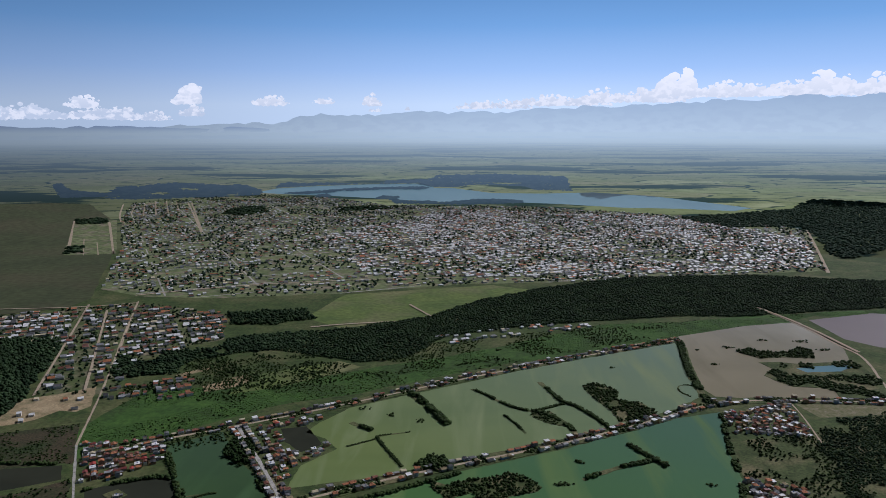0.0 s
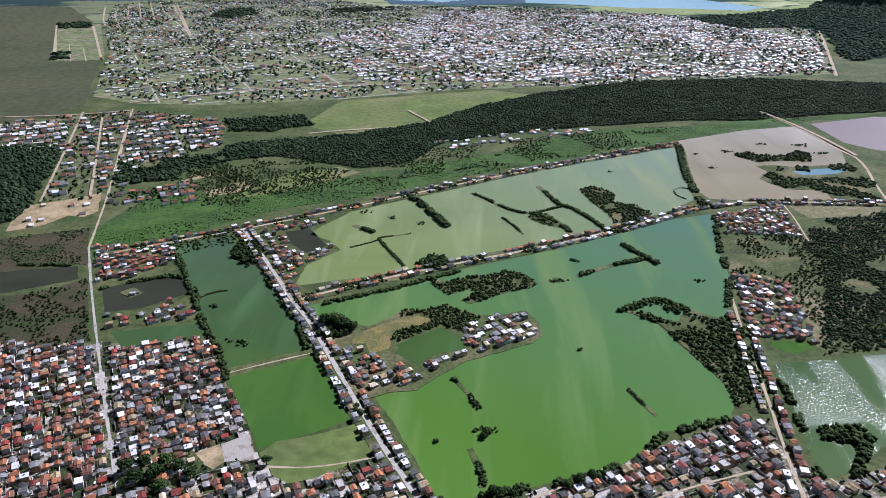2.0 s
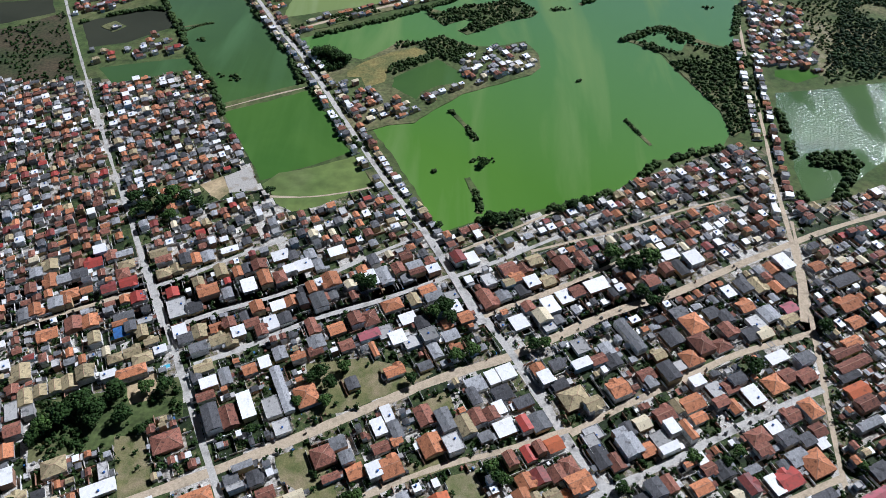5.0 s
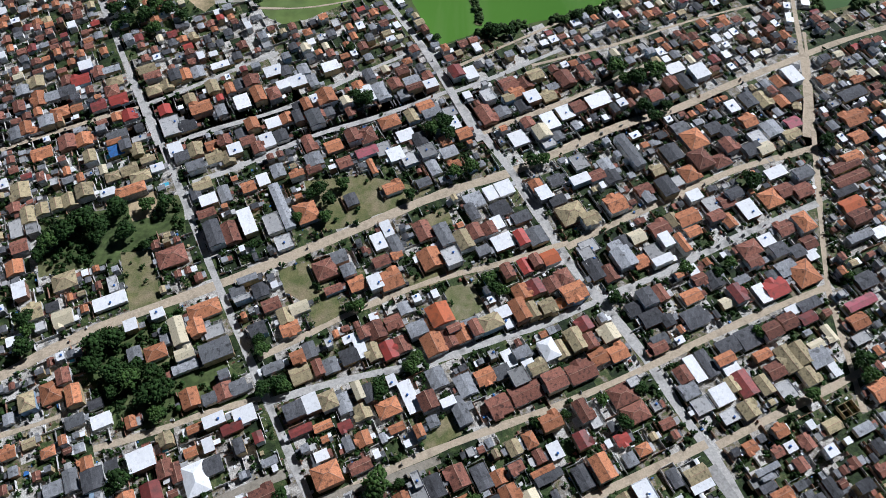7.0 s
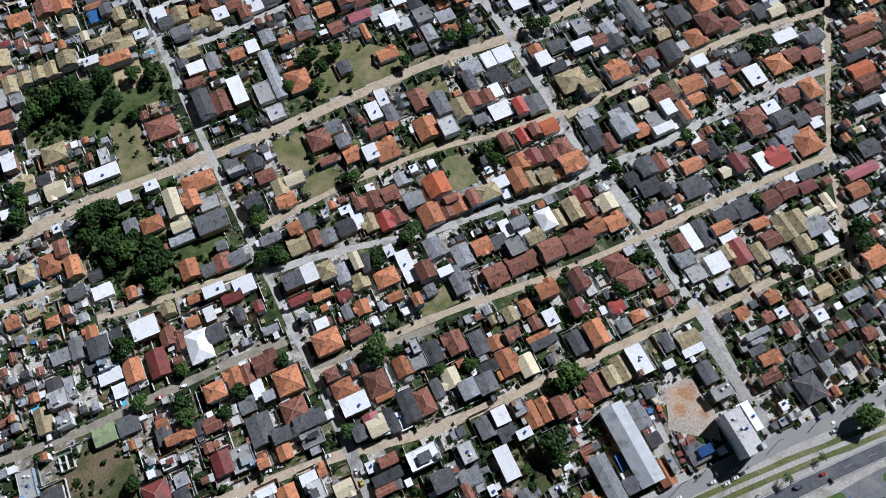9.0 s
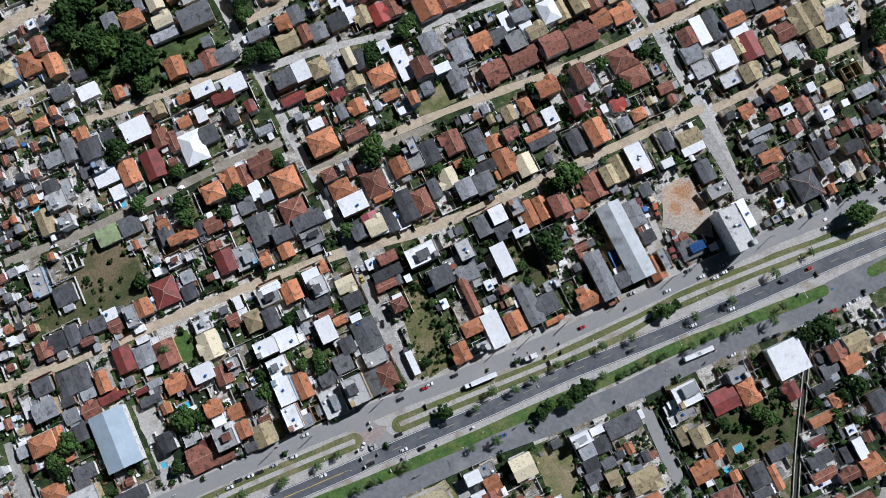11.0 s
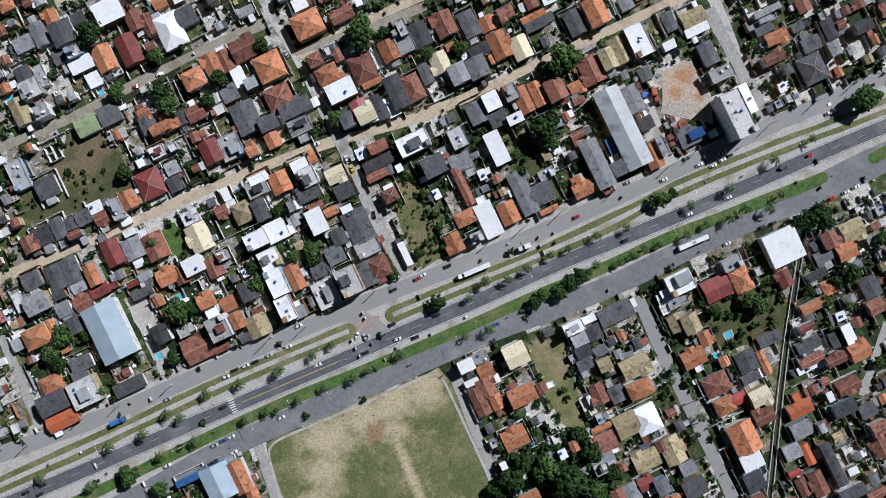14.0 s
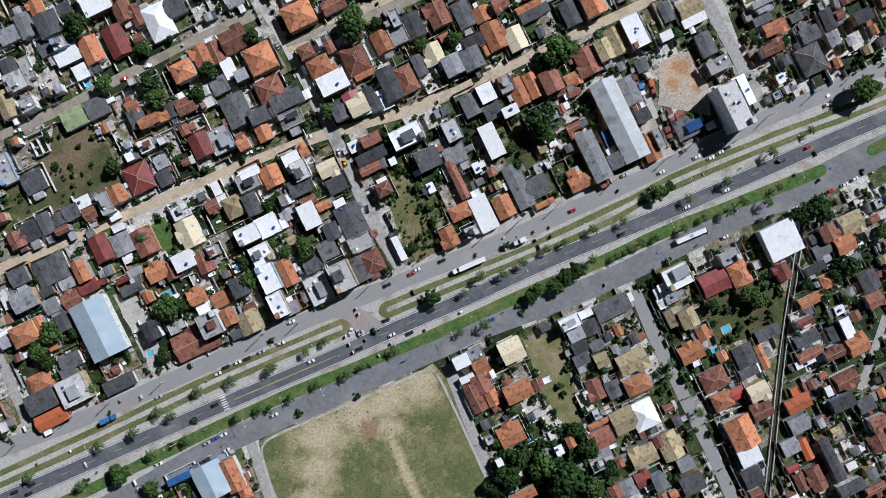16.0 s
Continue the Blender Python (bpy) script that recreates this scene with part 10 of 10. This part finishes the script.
grove((-161.7, 781.5, 8.1), (-150.1, 772.1, 8), (-136.1, 768.3, 6), (145.2, 398.2, 5.9), (139, 408.9, 6), (156, 409.4, 5.1), (107.1, 522.4, 4), (-92.5, 473.5, 3.8))
grove((-21.8, 485.8, 3.8))
for at in ((-89.1, -64), (-108.4, -69.9), (-126.2, -75.3), (-141, -88.6), (-160.3, -96.6), (-178.1, -104), (-215.1, -120.3), (-77.2, -78.9), (-93.5, -84.8), (-105.4, -89.3)):
    palm(*at, 0.8 + 0.3 * ((at[0] * 7.3) % 1))
for at in ((-132.1, -101.1), (-151.4, -108.5), (-188.5, -125.4), (-59.3, -49.1), (-69.7, -55.1), (-87.6, -62.5), (-40, -62.6), (-22.1, -53.6), (12.2, -44.7), (22.6, -14.9)):
    palm(*at, 0.8 + 0.3 * ((at[0] * 7.3) % 1))
for at in ((45, -7.5), (58.4, 0), (67.4, 3), (82.4, 10.5), (98.8, 14.9), (133.2, 26.9), (154.2, 35.9), (178.2, 50.9), (199.2, 62.8), (25.6, -40.3)):
    palm(*at, 0.8 + 0.3 * ((at[0] * 7.3) % 1))
for at in ((82.4, -5.4), (101.8, 0), (154.2, 19.4), (142.2, 16.4), (175.2, 25.4), (13.7, -23.9), (34.6, -13.4), (85.3, 113.5), (-155.8, 5.9), (124.3, -61.3)):
    palm(*at, 0.8 + 0.3 * ((at[0] * 7.3) % 1))
for at in ((131.2, 10.6), (117, 6.2), (108.2, 3), (95.4, -3.6), (162.6, 25.2), (182.4, 33), (61, -18.6), (-47.4, -66)):
    palm(*at, 0.75 + 0.3 * ((at[0] * 7.3) % 1))
for at in ((122.8, -67.2), (139.3, -86.7), (-63.8, -71.5), (-147, -86.2), (-182.5, -74.3)):
    palm(*at, 0.8 + 0.3 * ((at[0] * 7.3) % 1))
woods("forest", FOREST_MID, 5.4, 3.5, FOREST, "dense dark belt of trees", seed=51, grain=0.008, squash=0.6, coarse=True)
woods("forest", FOREST_E, 15.0, 10.0, HAZED_LEAF, "dense dark wood beyond the town", seed=52, squash=0.4, coarse=True)
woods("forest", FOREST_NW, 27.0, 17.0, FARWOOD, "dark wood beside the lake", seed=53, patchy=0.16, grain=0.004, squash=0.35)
woods("forest", FOREST_SW, 6.0, 4.0, FOREST, "dense dark wood", seed=54, coarse=True)
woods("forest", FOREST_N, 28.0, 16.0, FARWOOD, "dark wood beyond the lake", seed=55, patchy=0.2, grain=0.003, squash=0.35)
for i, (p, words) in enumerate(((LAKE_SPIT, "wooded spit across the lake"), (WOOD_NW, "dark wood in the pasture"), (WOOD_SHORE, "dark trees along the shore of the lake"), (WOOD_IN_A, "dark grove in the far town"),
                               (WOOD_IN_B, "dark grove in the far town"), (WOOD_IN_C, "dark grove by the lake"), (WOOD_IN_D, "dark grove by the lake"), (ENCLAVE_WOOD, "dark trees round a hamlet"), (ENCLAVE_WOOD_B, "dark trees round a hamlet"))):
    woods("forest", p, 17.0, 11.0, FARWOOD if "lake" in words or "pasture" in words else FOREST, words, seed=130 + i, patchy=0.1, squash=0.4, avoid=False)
woods("forest", FOREST_MB, 7.0, 4.2, FOREST, "dark trees among the lots", seed=56, patchy=0.3, grain=0.012, coarse=True)
woods("far_trees", TOWN, 19.0, 4.6, HAZED_LEAF, "scattered garden trees of the far town", seed=57, keep=0.55, patchy=0.42, grain=0.006, coarse=True)
woods("far_trees", TOWN_W, 12.0, 3.0, FOREST, "garden trees of the western quarter", seed=58, keep=0.6)
woods("forest", WOOD_SE, 4.2, 2.6, LEAF, "dense dark grove beside the houses", seed=46, avoid=False, leafy=16)
woods("shrubs", GARDEN_E, 4.0, 1.6, LEAF, "dark garden shrubs", "shrubs", seed=47, keep=0.6, leafy=8)
woods("shrubs", WEST_SCRUB, 6.0, 2.3, REED, "shrubs and small trees among clearings", "shrubs", seed=48, keep=0.7, patchy=0.45, grain=0.012)
woods("forest", SCRUB_DARK, 4.6, 2.4, FOREST, "dense dark scrub wood", seed=50, patchy=0.34, grain=0.014, squash=0.7, coarse=True)
woods("shrubs", SCRUB_E, 5.5, 1.9, REED, "low dark shrubs of the scrubland", "shrubs", seed=59, keep=0.8, patchy=0.48, grain=0.02, coarse=True)
woods("shrubs", MARSH_BAND, 4.6, 1.3, MARSHLEAF, "dense green marsh shrubs and reeds", "shrubs", seed=60, keep=0.9, patchy=0.36, grain=0.012, squash=0.2, coarse=True)
woods("shrubs", MARSH_BAND, 9.0, 1.9, REED, "darker marsh shrubs", "shrubs", seed=70, keep=0.6, patchy=0.56, grain=0.01, squash=0.5, coarse=True)
woods("shrubs", WEST_BROWN, 5.0, 1.6, REED, "low scrub by the dark pond", "shrubs", seed=75, keep=0.8, patchy=0.45, grain=0.02, squash=0.5, coarse=True)
woods("shrubs", ORCHARD, 5.0, 1.7, LEAF, "orchard trees and shrubs", "shrubs", seed=76, keep=0.75, patchy=0.35, grain=0.03, squash=0.7)
woods("shrubs", ISLE_C, 5.0, 3.0, REED, "shrubs on the marshy islet", "shrubs", seed=77, keep=0.8, avoid=False, patchy=0.5, grain=0.02, squash=0.6)
woods("shrubs", YARD_A, 9.0, 1.9, LEAF, "garden shrubs and small trees between houses", "shrubs", seed=61, keep=0.6, leafy=2, coarse=True)
woods("shrubs", [(-300, -200), (300, -200), (330, 420), (-380, 420)], 5.5, 1.9, LEAF, "garden shrubs and small trees between houses", "shrubs", seed=62, keep=0.85, patchy=0.25, grain=0.03, leafy=6, coarse=True, lots_too=False)
woods("shrubs", LOT_SOUTH, 3.5, 0.4, MARSHLEAF, "tufts and small bushes on the empty lot", "shrubs", seed=78, keep=0.6, avoid=False, patchy=0.66, grain=0.05, squash=0.4)
woods("shrubs", LOT_WOOD, 4.5, 2.0, LEAF, "dense undergrowth of the wooded lot", "shrubs", seed=72, keep=0.8, patchy=0.4, grain=0.04, leafy=8)
woods("shrubs", LOT_TREES, 4.5, 2.0, LEAF, "dense undergrowth of the wooded lot", "shrubs", seed=73, keep=0.85, patchy=0.3, grain=0.04, leafy=8)
woods("shrubs", LOT_WEST, 5.5, 1.1, LEAF, "dark round bushes on the vacant lot", "shrubs", seed=79, keep=0.5, patchy=0.5, grain=0.05, leafy=10)
woods("shrubs", LOT_GRASS, 2.6, 0.7, MARSHLEAF, "weeds and bushes in the walled lot", "shrubs", seed=74, keep=0.5, patchy=0.5, grain=0.08, leafy=6)
woods("shrubs", [(-22, 40), (-16, 43), (-5, 18), (0, 1), (-10, -6), (-12, 1), (-6, 5), (-11, 20), (-17, 32)], 2.2, 1.0, LEAF, "dense green bushes along the wall of the lot", "shrubs", seed=80, keep=0.75, leafy=8)
woods("rubble", [(-93, -104), (-84, -102), (-80, -118), (-82, -134), (-90, -134)], 1.6, 0.22, SLAB, "pale rubble and litter dumped on the empty lot", "rubble", seed=81, keep=0.5, avoid=False, patchy=0.5, grain=0.09, squash=0.5)
woods("rubble", LOT_RUBBLE, 0.9, 0.2, SLAB, "loose grey rubble on the cleared lot", "rubble", seed=49, keep=0.7, avoid=False, patchy=0.52, grain=0.07, squash=0.5)
for i, (x, y, w, n) in enumerate(ISLETS):
    rng = np.random.RandomState(200 + i)
    cs = [(x + rng.randn() * w, y + rng.randn() * w * 0.6, 0.8 + rng.rand()) for _ in range(n)]
    tagged(new("shrubs", clumps("shrubs", cs, [1.0 + 1.4 * rng.rand() for _ in cs], REED, 0.7, rng)), "small islet of shrubs in the pond", "shrubs", kind="stuff")
for i, (p, s) in enumerate(((ISLE_A, 4.0), (ISLE_B, 4.0), (ISLE_D, 4.5), (SHORE_E, 4.2))):
    woods("shrubs", p, s, 2.2, REED, "dense shrubs on the bank", "shrubs", seed=63 + i, keep=0.95, avoid=False, patchy=0.2, grain=0.04, squash=0.8)
woods("shrubs", PEN_SHRUB, 4.0, 2.2, REED, "dense shrubs on the spit", "shrubs", seed=68, avoid=False)
for i, (ln, w, size) in enumerate(DIKES):
    hedge("shrubs", ln, w * 0.8, size, REED, "shrubs growing along the dike", 2.0, 80 + i, 0.25)
for i, ln in enumerate((HEDGE_A, HEDGE_B, HEDGE_C, HEDGE_D, HEDGE_E, HEDGE_F, HEDGE_G, HEDGE_H, HEDGE_I)):
    hedge("shrubs", ln, 7, 2.3, REED, "trees and shrubs along the shore", 2.6, 110 + i, 0.3)
woods("shrubs", GLINT_ISLE, 3.6, 2.8, REED, "ring of dark shrubs in the rippled pond", "shrubs", seed=152, avoid=False)
woods("shrubs", PEN_TREES, 4.0, 3.4, LEAF, "trees where the spit meets the street", "trees", seed=140, avoid=False, leafy=5)
woods("shrubs", MARSH_PATCH, 4.5, 2.2, REED, "marsh shrubs between the dikes", "shrubs", seed=141, keep=0.8, avoid=False, patchy=0.3, grain=0.04)
woods("shrubs", SHORE_C, 4.0, 2.8, REED, "trees along the shore of the causeway", "trees", seed=142, avoid=False)
woods("shrubs", MARSH_NW, 5.0, 2.0, REED, "marsh shrubs in the pond", "shrubs", seed=143, keep=0.6, avoid=False, squash=0.6)
woods("shrubs", TREES_NW, 4.0, 3.2, LEAF, "dark trees on the bank of the pond", "trees", seed=144, avoid=False, leafy=4)
woods("shrubs", ISLE_F, 5.0, 2.8, REED, "shrubs on the islet in the lagoon", "shrubs", seed=145, keep=0.8, avoid=False)
woods("forest", WOOD_BELT, 6.5, 4.4, FOREST, "dark belt of trees between the lots", seed=146, patchy=0.2, grain=0.01, squash=0.6, coarse=True)
woods("shrubs", MID_SCRUB, 6.0, 1.9, REED, "low shrubs between the wood and the marsh", "shrubs", seed=150, keep=0.7, patchy=0.4, grain=0.012, coarse=True)
woods("shrubs", MID_SCRUB_B, 6.5, 1.9, REED, "low shrubs along the edge of the wood", "shrubs", seed=151, keep=0.7, patchy=0.4, grain=0.012, coarse=True)
for ln, sd in ((C1, 71), (C2, 72)):
    hedge("shrubs", ln, 20, 2.0, REED, "shrubs and small trees along the causeway", 2.5, sd, 0.45)

clutter([(-300, -200), (300, -200), (330, 420), (-380, 420)], 4.5, 0.6, 91)

truck(16.8, -9, 23, WHITE, 18.5)
truck(135.4, 6.7, 23, WHITE, 17, False, None, 'long white bus on the service road', 'bus')
truck(-175, -90.8, 203, BLUE, 8, True, BLUE, 'small blue truck on the service road')
truck(44, 3.9, 23, SLAB, 7, True, None, 'small pale truck on the service road')
truck(105.5, 89.5, 110, RED, 6.5, True, METAL_M, 'small lorry with a red box in the storage yard')
truck(108.8, 84.9, 110, WHITE, 6.5, True, BLUE, 'small lorry with a blue box in the storage yard')
truck(113.1, 90.7, 120, VIVID, 6.5, True, CREAM, 'small lorry with a cream box in the storage yard')
truck(114.6, 86.1, 110, RED, 6.5, True, VIVID, 'small lorry with a orange box in the storage yard')
truck(124.3, 71.3, 113, RED, 6.5, True, CLAY_R, 'small lorry with a brown box in the storage yard')
truck(126.1, 65.2, 113, WHITE, 6.5, True, FIBRE_D, 'small lorry with a dark box in the storage yard')
truck(123.1, 61.9, 113, METAL_M, 6.5, True, METAL_M, 'small lorry with a maroon box in the storage yard')
solar_roof(136, 65.3, 26, 5.6)
pool(-218, 76.3, 4, 7, 26)
pool(148.7, -55.2, 3, 4, 26)
pool(155.1, -43.4, 4, 3, 26)
pool(-164.8, 50.4, 4, 6, 26)
pool(-193, 89, 3, 4, 26)
pool(-144.1, -25.1, 7, 4, 26)
pool(51.8, -90.3, 7, 4, 26)
pool(154.4, -6.1, 3, 4, 26)
pool(-153.7, -55.8, 3, 3, 26)
pool(-1.3, 127.7, 3, 3, 26)
pool(-125.8, 350.9, 3, 5, 26)
pool(-263.7, 357.2, 3, 4, 26)
pool(-214.9, 332, 6, 3, 26)
pool(102.3, 400.4, 4, 4, 26)
pool(226.5, 361.5, 3, 4, 26)
pool(80.5, 296.1, 3, 5, 26)
pool(-241.6, 193.3, 3, 4, 26)
pool(-169.5, 136, 3, 4, 26)
pool(-236.3, 83.1, 5, 3, 26)
pool(-186.6, 87, 3, 3, 26)
pool(-16, 389.8, 3, 4, 26)
pool(-118.9, 323.9, 3, 4, 26)
pool(189.9, 333.2, 3, 4, 26)
street_lamp(-182.9, -104.7, 113)
street_lamp(-121.5, -77.6, 113)
street_lamp(-64.8, -52, 113)
street_lamp(24.5, -11.5, 113)
street_lamp(77.5, 11.5, 113)
street_lamp(133.7, 34.9, 113)
street_lamp(190.1, 57.7, 113)
street_lamp(-143.2, -103.3, 113)
street_lamp(-101, -91.3, 113)
street_lamp(-81.4, -79.5, 113)
street_lamp(-60.2, -75, 113)
street_lamp(-22.4, -49, 113)
street_lamp(123.1, 12.7, 113)
street_lamp(156.6, 21.2, 113)
street_lamp(191.6, 38.9, 113)
street_lamp(7.8, -45.4, 113)
power_pole(-224.4, -104, 23)
power_pole(-194.3, -89, 23)
power_pole(-174.8, -82.1, 23)
power_pole(-146.2, -70.9, 23)
power_pole(-94.9, -47.7, 23)
power_pole(-73.8, -39.3, 23)
power_pole(-36.1, -19.7, 23)
power_pole(-22.4, -12.1, 23)
power_pole(-5.8, -2.1, 23)
power_pole(26, 7.6, 23)
power_pole(44.2, 15.1, 23)
power_pole(63.9, 22.7, 23)
power_pole(94.2, 35.8, 23)
power_pole(123.1, 48.5, 23)
power_pole(136.8, 56.1, 23)
power_pole(177.9, 71.4, 23)
power_pole(202.2, 83.5, 23)
power_pole(223.6, 94.2, 23)
# ---- cars ----
for spot in ((72.2, 20.3, 23, 'red'), (45.6, 4.5, 23, 'grey'), (41.6, 3, 23, 'white'), (2.4, -6.6, 23, 'black'), (-11.2, -11.5, 23, 'white'), (-13.9, -13.6, 23, 'red'), (-26.9, -19.6, 23, 'black'), (-27.5, -38.3, 20, 'black')):
    car(*spot)
for spot in ((-24.5, -46.2, 23, 'white'), (-14.8, -45.3, 23, 'black'), (-42, -53.7, 23, 'black'), (-67.6, -60.3, 23, 'white'), (-78.1, -39.2, 23, 'white'), (-83.6, -50.6, 23, 'white'), (-94.1, -55.2, 23, 'silver'), (-101.6, -58.8, 23, 'black')):
    car(*spot)
for spot in ((-106.7, -60.9, 23, 'white'), (-112.8, -63.3, 23, 'black'), (-46.5, -44.6, 70, 'white'), (-42, -45.3, 120, 'silver'), (-3.4, -33.2, 23, 'black'), (28.9, -38.1, 23, 'blue'), (98.5, 7.6, 23, 'black'), (133.4, 22.1, 23, 'white')):
    car(*spot)
for spot in ((153.1, 33.9, 23, 'grey'), (154.7, 31.2, 23, 'white'), (185, 47.3, 23, 'black'), (198.7, 54.2, 23, 'red'), (146.5, 48.4, 23, 'white'), (138.9, 49, 23, 'white'), (151.6, 51.5, 23, 'white'), (155.3, 53.9, 23, 'black')):
    car(*spot)
for spot in ((151.6, 55.7, 23, 'white'), (162.2, 66.6, 23, 'white'), (157.7, 63.6, 23, 'black'), (210.9, 30.9, 23, 'red'), (218.5, 34.3, 23, 'white'), (224, 37.3, 23, 'white'), (172.9, 15.1, 23, 'black'), (179, 17.3, 23, 'black')):
    car(*spot)
for spot in ((154.1, 6.1, 23, 'white'), (100.1, 39.3, 23, 'silver'), (131.9, 52.4, 23, 'grey'), (119.8, 40.8, 23, 'white'), (-204.3, -94.8, 23, 'white'), (-198.3, -91.8, 23, 'black'), (-148.8, -79.2, 23, 'silver'), (-117.3, -66.9, 23, 'white')):
    car(*spot)
for spot in ((-163.8, -103, 23, 'black'), (-118.8, -83.5, 23, 'black'), (-216.3, -125.7, 23, 'black'), (-225.3, -129.9, 23, 'black'), (-217.8, -130.8, 23, 'black'), (-148.8, -115, 23, 'white'), (-123.3, -103.9, 23, 'silver'), (-118.8, -101.5, 23, 'blue')):
    car(*spot)
for spot in ((-114.3, -99.4, 23, 'white'), (-127.8, -115.1, 23, 'black'), (-123.3, -113, 23, 'black'), (-112.8, -107.6, 23, 'white'), (-87.2, -88.9, 23, 'white'), (-49.5, 45.8, 115, 'yellow'), (-52.5, 51.3, 110, 'white'), (-69.1, 59.4, 20, 'white')):
    car(*spot)
for spot in ((-100.7, 51.2, 20, 'white'), (-94.7, 53.6, 20, 'silver'), (-154.2, 97.2, 20, 'white'), (-166.8, 90.3, 20, 'red'), (-162.3, 115.9, 110, 'white'), (-203.4, 76.7, 30, 'grey'), (-223.7, 62.5, 25, 'white'), (-85.6, 108.5, 115, 'silver')):
    car(*spot)
for spot in ((-160.8, -45.8, 100, 'white'), (24.4, 51.3, 100, 'black'), (54.6, 54.4, 70, 'white'), (50.1, 55, 100, 'blue'), (59.2, 52, 20, 'white'), (209.4, 77.3, 20, 'white'), (224.6, 84.9, 20, 'black'), (-37.5, 21.1, 100, 'black')):
    car(*spot)
